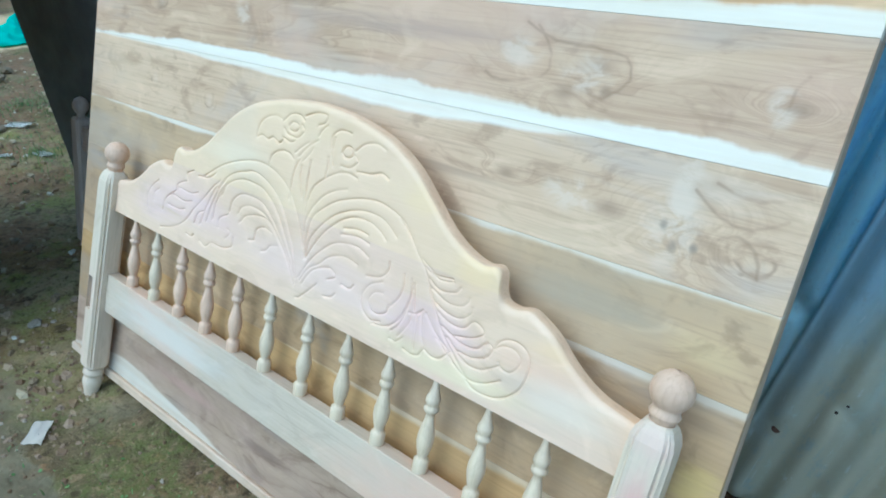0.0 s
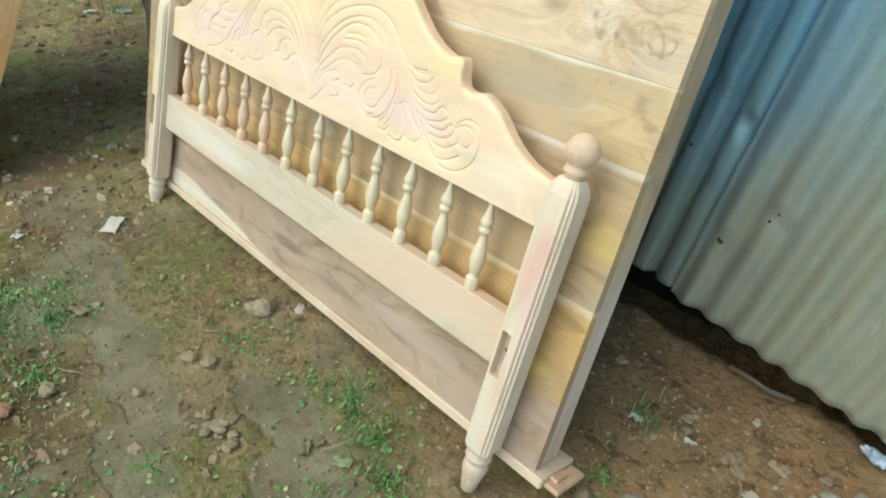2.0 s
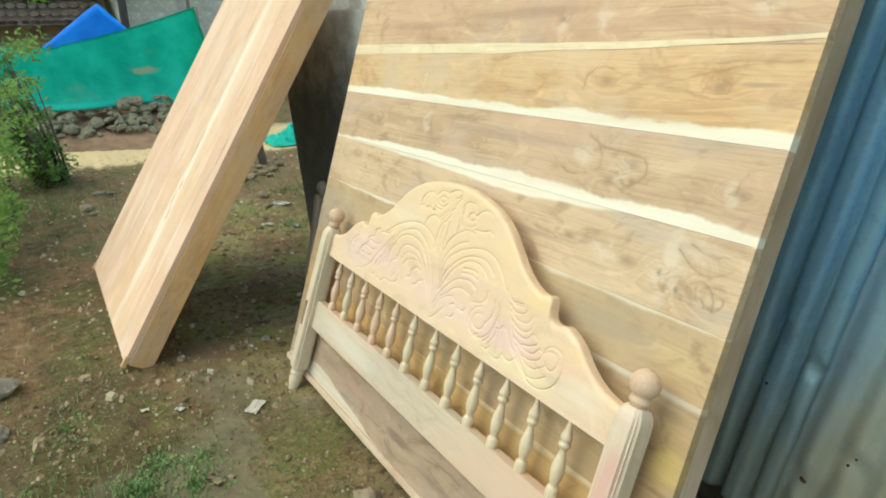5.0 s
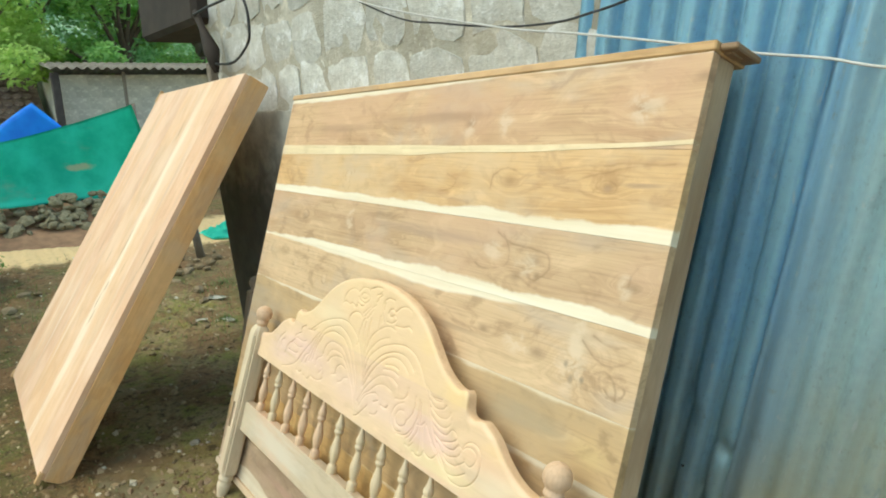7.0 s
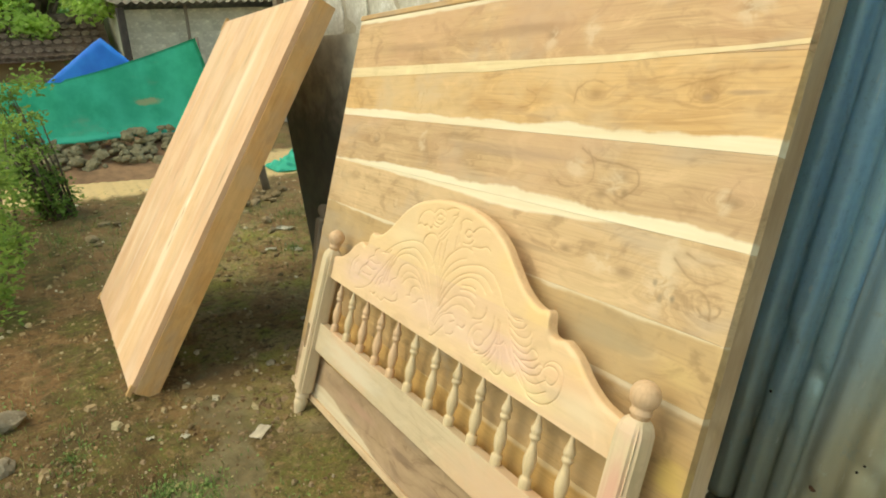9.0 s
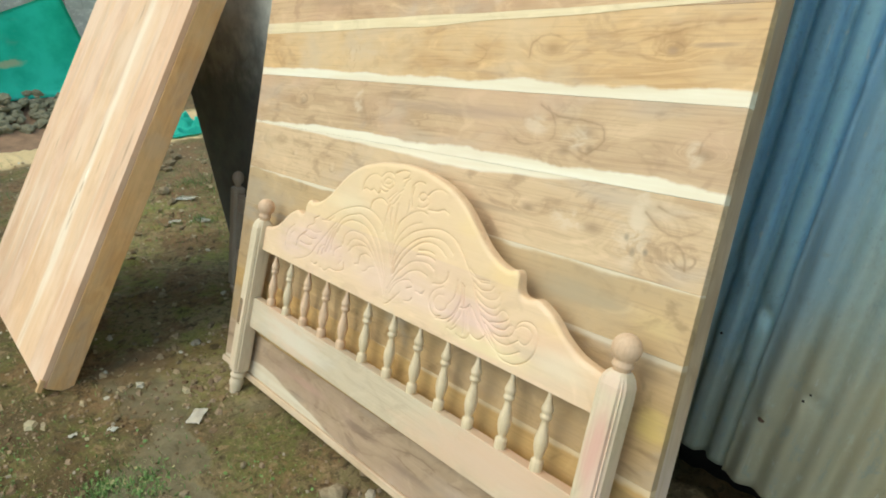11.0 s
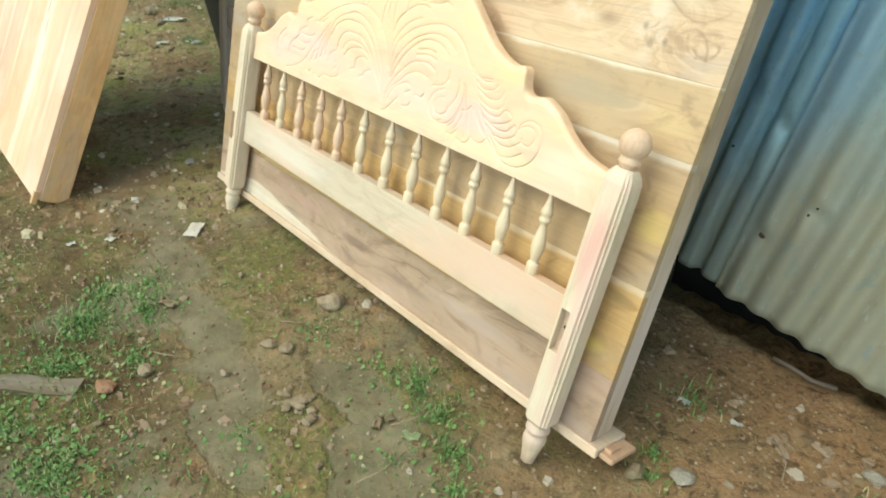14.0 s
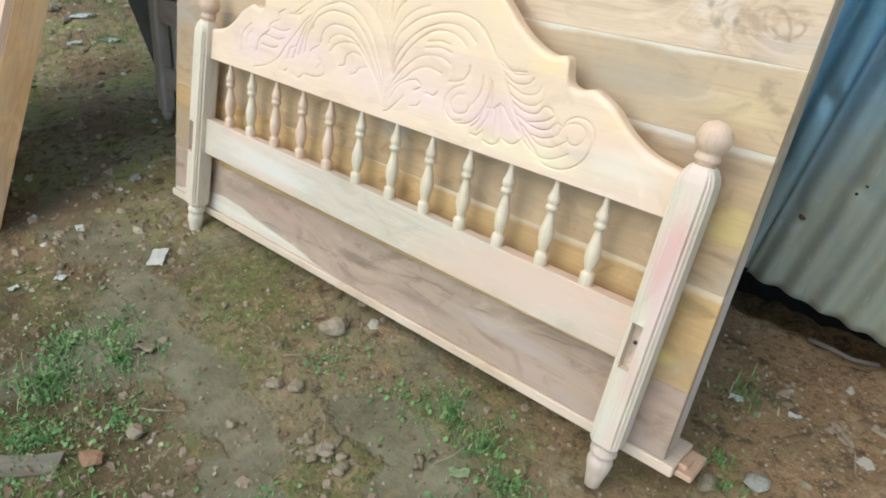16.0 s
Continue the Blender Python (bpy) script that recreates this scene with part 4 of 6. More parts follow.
def carving_lines():
    """The incised lines right of the middle, by leaf and scroll."""
    c = []
    # outer fronds
    c.append(spline([(0.019, 0.741), (0.018, 0.788), (0.029, 0.832), (0.056, 0.859), (0.087, 0.88), (0.122, 0.894), (0.157, 0.904), (0.199, 0.909), (0.242, 0.901), (0.272, 0.885), (0.294, 0.861)]))
    c.append(spline([(0.021, 0.742), (0.029, 0.786), (0.059, 0.826), (0.099, 0.859), (0.148, 0.879), (0.19, 0.884), (0.223, 0.878), (0.255, 0.857)]))
    c.append(spline([(0.024, 0.743), (0.042, 0.778), (0.07, 0.815), (0.109, 0.848), (0.144, 0.864), (0.184, 0.866), (0.212, 0.857), (0.231, 0.844)]))
    c.append(spline([(0.016, 0.746), (0.008, 0.808), (0.022, 0.847), (0.051, 0.882), (0.083, 0.901), (0.115, 0.912)]))
    c.append(spline([(0.013, 0.763), (0.004, 0.819), (0.009, 0.866), (0.024, 0.898), (0.069, 0.93), (0.105, 0.942), (0.136, 0.938)]))
    # inner
    c.append(spline([(0.009, 0.695), (0.04, 0.746), (0.079, 0.784), (0.112, 0.803), (0.161, 0.81), (0.194, 0.799)]))
    c.append(spline([(0.014, 0.691), (0.036, 0.724), (0.064, 0.743), (0.09, 0.766), (0.131, 0.781), (0.171, 0.776)]))
    c.append(spline([(0.023, 0.687), (0.038, 0.712), (0.058, 0.731), (0.097, 0.745), (0.115, 0.732), (0.094, 0.72)]))
    c.append(spline([(0.008, 0.651), (0.018, 0.654), (0.041, 0.675), (0.067, 0.701)]))
    c.append(spline([(0.121, 0.836), (0.158, 0.843), (0.186, 0.84)]))
    c.append(spline([(0.116, 0.822), (0.157, 0.829), (0.192, 0.824)]))
    c.append(spline([(0.135, 0.723), (0.157, 0.722), (0.169, 0.734)]))
    c.append(spline([(0.09, 0.683), (0.111, 0.688), (0.121, 0.699)]))
    # tail of fronds
    c.append(spline([(0.197, 0.763), (0.231, 0.772), (0.248, 0.79), (0.249, 0.808)]))
    c.append(spline([(0.256, 0.893), (0.288, 0.867), (0.318, 0.835), (0.35, 0.819), (0.395, 0.823)]))
    # scroll
    c.append(spline([(0.239, 0.765), (0.209, 0.749), (0.193, 0.723), (0.198, 0.698), (0.221, 0.682), (0.25, 0.688)]))
    c.append(spline([(0.264, 0.727), (0.259, 0.711), (0.24, 0.7), (0.22, 0.703), (0.212, 0.721), (0.224, 0.739), (0.246, 0.745)]))
    c.append(spline([(0.307, 0.793), (0.311, 0.765), (0.305, 0.737), (0.291, 0.708), (0.265, 0.685), (0.227, 0.677)]))
    c.append(spline([(0.31, 0.749), (0.304, 0.723), (0.293, 0.698), (0.278, 0.682)]))
    c.append(spline([(0.269, 0.728), (0.285, 0.751), (0.29, 0.774), (0.288, 0.797)]))
    # fan
    c.append(spline([(0.315, 0.788), (0.319, 0.763), (0.324, 0.737)]))
    c.append(spline([(0.313, 0.731), (0.331, 0.736), (0.345, 0.749)]))
    c.append(spline([(0.279, 0.666), (0.293, 0.665), (0.31, 0.681)]))
    c.append(spline([(0.315, 0.66), (0.333, 0.656), (0.351, 0.663), (0.36, 0.682)]))
    c.append(spline([(0.361, 0.678), (0.381, 0.671), (0.399, 0.676), (0.416, 0.696)]))
    c.append(spline([(0.319, 0.731), (0.317, 0.712), (0.297, 0.678)]))
    c.append(spline([(0.331, 0.736), (0.336, 0.7), (0.337, 0.668)]))
    c.append(spline([(0.34, 0.744), (0.349, 0.706), (0.359, 0.683)]))
    c.append(spline([(0.352, 0.744), (0.378, 0.717), (0.413, 0.695)]))
    # acanthus
    c.append(spline([(0.322, 0.83), (0.333, 0.82), (0.348, 0.794), (0.368, 0.76), (0.391, 0.726), (0.423, 0.694), (0.459, 0.665)]))
    c.append(spline([(0.323, 0.837), (0.344, 0.826), (0.366, 0.814), (0.398, 0.819)]))
    c.append(spline([(0.345, 0.808), (0.37, 0.796), (0.403, 0.802), (0.414, 0.815)]))
    c.append(spline([(0.355, 0.793), (0.389, 0.78), (0.419, 0.783), (0.433, 0.794), (0.435, 0.803)]))
    c.append(spline([(0.363, 0.772), (0.395, 0.761), (0.424, 0.762), (0.443, 0.777), (0.444, 0.79)]))
    c.append(spline([(0.369, 0.759), (0.404, 0.746), (0.434, 0.748), (0.451, 0.766), (0.468, 0.764), (0.475, 0.752), (0.453, 0.737), (0.42, 0.728)]))
    c.append(spline([(0.389, 0.735), (0.434, 0.72), (0.467, 0.723), (0.485, 0.741), (0.498, 0.736), (0.491, 0.718), (0.461, 0.704), (0.432, 0.704)]))
    c.append(spline([(0.405, 0.719), (0.447, 0.691), (0.481, 0.69), (0.501, 0.701), (0.519, 0.715)]))
    c.append(spline([(0.383, 0.709), (0.426, 0.68), (0.459, 0.665), (0.492, 0.669), (0.526, 0.689)]))
    # volute
    c.append(spline([(0.502, 0.737), (0.509, 0.753), (0.528, 0.764), (0.552, 0.762), (0.568, 0.747), (0.571, 0.721), (0.563, 0.691), (0.542, 0.667), (0.513, 0.653), (0.479, 0.652), (0.459, 0.662)]))
    c.append(spline([(0.502, 0.737), (0.516, 0.748), (0.536, 0.751), (0.552, 0.741), (0.551, 0.724), (0.537, 0.709), (0.521, 0.711), (0.515, 0.719)]))
    return c


def left_lines():
    """The incised lines left of the middle, cut by hand and not quite alike."""
    c = []
    # outer frond
    c.append(spline([(-0.353, 0.827), (-0.277, 0.872), (-0.191, 0.9), (-0.129, 0.902), (-0.076, 0.885), (-0.039, 0.854), (-0.009, 0.809), (0.011, 0.762)]))
    # fronds
    c.append(spline([(-0.296, 0.81), (-0.258, 0.85), (-0.211, 0.87), (-0.159, 0.878), (-0.088, 0.848), (-0.026, 0.766), (0.001, 0.688)]))
    c.append(spline([(-0.28, 0.798), (-0.26, 0.83), (-0.217, 0.851), (-0.173, 0.854), (-0.125, 0.845), (-0.073, 0.802), (-0.02, 0.728), (-0.001, 0.682)]))
    c.append(spline([(-0.244, 0.769), (-0.238, 0.796), (-0.213, 0.817), (-0.178, 0.823), (-0.125, 0.815), (-0.058, 0.76), (-0.012, 0.702), (-0.0, 0.679)]))
    c.append(spline([(-0.212, 0.774), (-0.201, 0.791), (-0.167, 0.802), (-0.113, 0.792), (-0.047, 0.74), (-0.002, 0.675)]))
    c.append(spline([(-0.205, 0.755), (-0.181, 0.777), (-0.13, 0.789), (-0.094, 0.778), (-0.041, 0.73), (-0.001, 0.67)]))
    c.append(spline([(-0.165, 0.725), (-0.148, 0.731), (-0.143, 0.755), (-0.118, 0.767), (-0.088, 0.763)]))
    c.append(spline([(-0.119, 0.713), (-0.103, 0.72), (-0.092, 0.733), (-0.068, 0.741)]))
    # stems
    c.append(spline([(-0.523, 0.653), (-0.468, 0.669), (-0.421, 0.696), (-0.388, 0.734), (-0.351, 0.771), (-0.315, 0.81), (-0.289, 0.831)]))
    c.append(spline([(-0.38, 0.704), (-0.367, 0.731), (-0.343, 0.743)]))
    c.append(spline([(-0.355, 0.709), (-0.338, 0.749), (-0.314, 0.795), (-0.301, 0.815)]))
    c.append(spline([(-0.331, 0.723), (-0.315, 0.765), (-0.291, 0.813), (-0.27, 0.836)]))
    c.append(spline([(-0.307, 0.733), (-0.3, 0.774), (-0.281, 0.809), (-0.261, 0.833)]))
    # left volute and lobes
    c.append(spline([(-0.592, 0.687), (-0.596, 0.716), (-0.58, 0.745), (-0.547, 0.77)]))
    c.append(spline([(-0.563, 0.714), (-0.562, 0.734), (-0.543, 0.748)]))
    c.append(spline([(-0.52, 0.7), (-0.509, 0.733), (-0.464, 0.764)]))
    c.append(spline([(-0.464, 0.764), (-0.46, 0.781), (-0.424, 0.797)]))
    c.append(spline([(-0.419, 0.799), (-0.424, 0.816), (-0.396, 0.829)]))
    c.append(spline([(-0.375, 0.821), (-0.336, 0.826), (-0.309, 0.843)]))
    c.append(spline([(-0.494, 0.721), (-0.45, 0.719), (-0.423, 0.727)]))
    c.append(spline([(-0.476, 0.75), (-0.43, 0.745), (-0.395, 0.754)]))
    c.append(spline([(-0.449, 0.773), (-0.406, 0.771), (-0.372, 0.781)]))
    # little scroll
    c.append(spline([(-0.281, 0.722), (-0.279, 0.744), (-0.248, 0.761)]))
    c.append(spline([(-0.251, 0.703), (-0.236, 0.719), (-0.244, 0.728)]))
    c.append(spline([(-0.301, 0.677), (-0.262, 0.677), (-0.225, 0.691), (-0.222, 0.713)]))
    c.append(spline([(-0.351, 0.667), (-0.328, 0.66), (-0.309, 0.673)]))
    c.append(spline([(-0.408, 0.669), (-0.39, 0.666), (-0.377, 0.675)]))
    return c


def flower_lines():
    """The uneven blossoms over the fronds."""
    c = []
    # flower
    c.append(spline([(-0.175, 0.956), (-0.172, 0.981), (-0.152, 1.001), (-0.122, 1.011), (-0.102, 1.008)]))
    c.append(spline([(-0.175, 0.956), (-0.159, 0.963), (-0.139, 0.958), (-0.123, 0.965), (-0.103, 0.957), (-0.09, 0.966)]))
    c.append(spline([(-0.094, 1.006), (-0.072, 1.023), (-0.047, 1.025), (-0.031, 1.016)]))
    c.append(spline([(-0.076, 0.999), (-0.065, 1.008), (-0.05, 1.006), (-0.046, 0.997), (-0.057, 0.99), (-0.072, 0.991), (-0.076, 0.999)]))
    c.append(spline([(-0.09, 0.991), (-0.081, 0.982), (-0.066, 0.979)]))
    c.append(spline([(-0.066, 0.979), (-0.049, 0.978), (-0.035, 0.987)]))
    c.append(spline([(-0.035, 0.987), (-0.029, 0.997), (-0.036, 1.007)]))
    c.append(spline([(-0.091, 0.971), (-0.069, 0.966), (-0.052, 0.972)]))
    c.append(spline([(-0.035, 0.943), (-0.011, 0.968), (0.018, 0.988)]))
    c.append(spline([(-0.021, 0.937), (-0.002, 0.958), (0.004, 0.968)]))
    c.append(spline([(-0.047, 0.949), (-0.027, 0.966), (-0.009, 0.978)]))
    c.append(spline([(-0.126, 0.905), (-0.119, 0.928), (-0.096, 0.942), (-0.069, 0.944), (-0.05, 0.934)]))
    c.append(spline([(0.003, 0.943), (-0.0, 0.915), (-0.001, 0.875), (0.004, 0.819)]))
    c.append(spline([(0.049, 0.92), (0.051, 0.943), (0.05, 0.96)]))
    c.append(spline([(0.066, 0.947), (0.059, 0.972), (0.062, 1.002)]))
    c.append(spline([(-0.023, 0.926), (-0.024, 0.898), (-0.011, 0.861)]))
    c.append(spline([(0.056, 0.979), (0.054, 1.002), (0.074, 1.018), (0.105, 1.018)]))
    c.append(spline([(0.086, 0.977), (0.092, 0.989), (0.106, 0.992), (0.115, 0.984), (0.11, 0.973), (0.095, 0.97), (0.086, 0.977)]))
    c.append(spline([(0.121, 0.988), (0.143, 1.005), (0.173, 1.012), (0.196, 1.006)]))
    c.append(spline([(0.12, 0.979), (0.13, 0.969), (0.12, 0.958)]))
    c.append(spline([(0.133, 0.951), (0.168, 0.954), (0.194, 0.962), (0.214, 0.955)]))
    c.append(spline([(0.088, 0.952), (0.107, 0.952), (0.125, 0.96)]))
    c.append(spline([(-0.029, 1.027), (-0.0, 1.038), (0.03, 1.039), (0.03, 1.024), (0.012, 1.016)]))
    c.append(spline([(0.016, 0.995), (0.025, 1.011), (0.039, 1.021)]))
    c.append(spline([(-0.048, 0.851), (-0.047, 0.892), (-0.04, 0.922), (-0.03, 0.939)]))
    return c


def build_carved_board(parent):
    half, y0, thick = 0.757, 0.632, 0.03
    top_pts = np.array(spline(OUTLINE, 10))
    order = np.maximum.accumulate(top_pts[:, 0] + np.arange(len(top_pts)) * 1e-7)
    nx, ny = 960, 230
    xs = np.linspace(-half, half, nx + 1)
    tops = np.interp(np.abs(xs), order, top_pts[:, 1])
    s = np.linspace(0, 1, ny + 1)
    X = np.repeat(xs, ny + 1)
    Y = (y0 + s[None, :] * (tops[:, None] - y0)).ravel()
    lines = []
    for c in carving_lines() + left_lines() + flower_lines():
        lines.append(np.array(c))
    dense = []
    for a in lines:
        seg = np.linalg.norm(np.diff(a, axis=0), axis=1)
        run = np.concatenate(([0], np.cumsum(seg)))
        k = np.arange(0, run[-1], 0.002)
        dense.append(np.stack((np.interp(k, run, a[:, 0]), np.interp(k, run, a[:, 1])), 1))
    P = np.concatenate(dense)
    P = P[np.argsort(P[:, 0])]
    D = np.full(len(X), 1.0)
    for i in range(nx + 1):
        lo, hi = np.searchsorted(P[:, 0], (xs[i] - 0.03, xs[i] + 0.03))
        if hi > lo:
            q = P[lo:hi]
            sl = slice(i * (ny + 1), (i + 1) * (ny + 1))
            D[sl] = np.sqrt(((X[sl][:, None] - q[:, 0]) ** 2 + (Y[sl][:, None] - q[:, 1]) ** 2).min(1))
    Z = -(0.0027 + 0.0013 * np.sin(X * 31 + 5 * Y) * np.sin(Y * 47 - 9 * X)) * np.exp(-(D / 0.0019) ** 2) - 0.0006 * np.exp(-(D / 0.0075) ** 2)
    edge = np.minimum((tops[:, None] - Y.reshape(nx + 1, ny + 1)), 0.016) / 0.016
    Z = Z.reshape(nx + 1, ny + 1) - 0.011 * (1 - np.sqrt(np.clip(1 - (1 - edge) ** 2, 0, 1)))
    front = np.stack((X, Y, Z.ravel()), 1)
    back_b = np.stack((xs, np.full(nx + 1, y0), np.full(nx + 1, -thick)), 1)
    back_t = np.stack((xs, tops, np.full(nx + 1, -thick)), 1)
    verts = np.concatenate((front, back_b, back_t))
    n, nb, nt = ny + 1, len(front), len(front) + nx + 1
    faces = []
    for i in range(nx):
        a = i * n
        faces += [(a + j, a + n + j, a + n + j + 1, a + j + 1) for j in range(ny)]
        faces += [(nb + i, nb + i + 1, a + n, a), (a + ny, a + n + ny, nt + i + 1, nt + i), (nt + i, nt + i + 1, nb + i + 1, nb + i)]
    me = bpy.data.meshes.new("carved_board")
    me.from_pydata(verts.tolist(), [], faces)
    me.polygons.foreach_set("use_smooth", [True] * len(me.polygons))
    me.set_sharp_from_angle(angle=radians(50))
    me.materials.append(W_CARVE)
    me.materials.append(wood("carved_edge", (0.7, 0.52, 0.35), (0.6, 0.41, 0.26), rings=20, seed=26.0, contrast=0.5))
    per = ny + 3  # quads in one column: the face, then foot, top edge and back
    flags = [1 if (q % per) >= ny - 2 else 0 for q in range(len(me.polygons))]
    me.polygons.foreach_set("material_index", flags)
    return part("carved_board", me, W_CARVE, parent, "arched pale teak board carved with fronds and scrolls")


def post_mesh():
    """A chamfered, fluted post with a turned foot; its axis is y."""
    bm = bmesh.new()
    w, ch = 0.0335, 0.013

    def section(y, k, flute=1.0, slot=0.0):
        pts = []
        for q in range(4):
            a = math.pi / 2 * q
            ca, sa = math.cos(a), math.sin(a)
            deep = w - (slot if q == 1 else 0.0)
            side = [(w, -w + ch), (w, -0.003), (deep, -0.0025), (deep, w - ch - 0.001), (w, w - ch - 0.0005), (w, w - ch), (w - ch * 0.3, w - ch * 0.62), (w - ch * 0.42, w - ch * 0.42), (w - ch * 0.62, w - ch * 0.3), (w - ch, w)]
            for i, (px, pz) in enumerate(side):
                f = 1 - 0.09 * flute if i in (6, 8) else 1.0
                px, pz = px * f * k, pz * f * k
                pts.append(bm.verts.new((px * ca - pz * sa, y, px * sa + pz * ca)))
        return pts

    rows = [section(0.118, 0.8, 0.0), section(0.128, 0.97, 0.2), section(0.15, 1.0, 1.0), section(0.3175, 1.0, 1.0), section(0.318, 1.0, 1.0, 0.02), section(0.422, 1.0, 1.0, 0.02), section(0.4225, 1.0, 1.0), section(0.69, 1.0, 1.0), section(0.716, 0.97, 0.6), section(0.73, 0.86, 0.3), section(0.74, 0.7, 0.0), section(0.745, 0.55, 0.0)]
    for a, b in zip(rows, rows[1:]):
        for k in range(len(a)):
            bm.faces.new((a[k], a[(k + 1) % len(a)], b[(k + 1) % len(a)], b[k]))
    bm.faces.new(rows[0])
    bm.faces.new(rows[-1])
    return bm


FOOT_TURN = [(0.0, 0.014), (0.002, 0.017), (0.03, 0.021), (0.045, 0.024), (0.058, 0.027), (0.07, 0.0285), (0.08, 0.026), (0.086, 0.0225), (0.09, 0.026), (0.096, 0.0295), (0.102, 0.0295), (0.108, 0.026), (0.1185, 0.026)]
BALL_TURN = [(0.744, 0.019), (0.75, 0.0175), (0.754, 0.022), (0.758, 0.0235), (0.762, 0.021), (0.765, 0.021)] + [(0.793 - 0.0315 * math.cos(radians(a)), 0.0315 * math.sin(radians(a))) for a in range(38, 180, 10)] + [(0.8245, 0.002)]
SPINDLE = [(0.0, 0.0148), (0.002, 0.0155), (0.027, 0.0155), (0.029, 0.0145), (0.031, 0.0105), (0.036, 0.0098), (0.04, 0.0108), (0.05, 0.0135), (0.066, 0.0165), (0.08, 0.0165), (0.098, 0.0125), (0.118, 0.0085), (0.126, 0.008), (0.129, 0.0125),
           (0.133, 0.0145), (0.138, 0.0145), (0.141, 0.011), (0.144, 0.0115), (0.15, 0.0145), (0.157, 0.0142), (0.166, 0.0105), (0.18, 0.0068), (0.194, 0.0055), (0.198, 0.005)]


SPINDLE_AT = (-0.668, -0.556, -0.436, -0.316, -0.2, -0.08, 0.047, 0.165, 0.28, 0.393, 0.51, 0.624)


def footboard(m, label, name="bed_footboard"):
    f = thing(name, m, label, "footboard")
    post_me = mesh_of("post", post_mesh())
    for s in (-1, 1):
        w_post = W_POST_PINK if s > 0 else W_POST
        po = part("post", post_me.copy(), w_post, f, "fluted pale post with pinkish streaks")
        po.location = (0.762 if s > 0 else -0.852, 0, -0.006)
        po.rotation_euler = (0, 0, -0.034 if s > 0 else -0.1)
        part("turned_foot", lathe(FOOT_TURN), W_FOOT if s > 0 else W_POST, po, smooth=True)
        part("ball_finial", lathe(BALL_TURN, 24), W_SPIN_RED, po, "turned reddish ball finial", smooth=True)
        part("mortise", box((-0.0193, 0.3195, 0.0105), (0.0022, 0.4205, 0.0142)), M_SLOT, po, "rough reddish floor of the bolt slot")
        part("bolt_hole", lathe([(0.013, 0.0045), (0.0147, 0.0047)], 10, (-0.008, 0.375), axis="z"), M_HOLE, po)
    part("lower_rail", box((-0.785, 0.319, -0.034), (0.745, 0.437, 0.0), 0.003, segments=2), W_RAIL, f, "broad plain rail, whitish and pink")
    build_carved_board(f)
    spin = {k: mesh_of("spindle", lathe(SPINDLE, 16), True) for k in (0, 1)}
    for k in range(12):
        red = 1 if k in (0, 2, 3, 4) else 0
        sp = part("spindle", spin[red], (W_SPIN, W_SPIN_RED)[red], f, ("small pale turned spindle", "small reddish turned spindle")[red])
        sp.location = (SPINDLE_AT[k], 0.4335, -0.016)
        sp.rotation_euler = (0, k * 1.3, 0)
    return f


M_SLOT = plain("slot_wood", (0.5, 0.36, 0.25), 0.3, 60.0, 0.8)
# nail and bolt holes are near-black discs, the shade inside them painted
M_HOLE = plain("hole_dark", (0.03, 0.022, 0.016), 0.2, 60.0, 0.9)
footboard(FOOT, "carved pale teak footboard with ball-topped posts and turned spindles")


# a plain older footboard behind the deck, only one end of it in sight
def plain_footboard():
    m = basis((-2.685, 0.95, 0.0), (1, 0.0, 0.0), (0, 0.2, 0.98))
    f = thing("plain_footboard", m, "grey-brown unfinished bed footboard standing behind the deck", "footboard")
    w = wood("old_post_wood", (0.46, 0.38, 0.31), (0.32, 0.25, 0.2), rings=40, along=1, seed=33.0)
    for x in (0.0, 1.3):
        po = part("post", box((x - 0.03, 0.045, -0.03), (x + 0.03, 0.57, 0.03), 0.009), w, f)
        part("turned_foot", lathe([(0.0, 0.018), (0.02, 0.022), (0.03, 0.028), (0.045, 0.024)], 14, (x, 0)), w, po, smooth=True)
        part("ball_finial", lathe([(0.57, 0.018), (0.58, 0.014), (0.59, 0.022), (0.605, 0.029), (0.622, 0.03), (0.64, 0.022), (0.65, 0.004)], 16, (x, 0)), w, po, smooth=True)
    w2 = wood("old_rail_wood", (0.46, 0.38, 0.31), (0.32, 0.25, 0.2), rings=24, seed=35.0)
    for y0, y1 in ((0.16, 0.25), (0.44, 0.54)):
        part("rail", box((0.0305, y0, -0.015), (1.2695, y1, 0.015), 0.003), w2, f)
    for k in range(9):
        part("slat", box((0.11 + 0.13 * k, 0.2505, -0.01), (0.15 + 0.13 * k, 0.4395, 0.01), 0.003), w2, f)


plain_footboard()

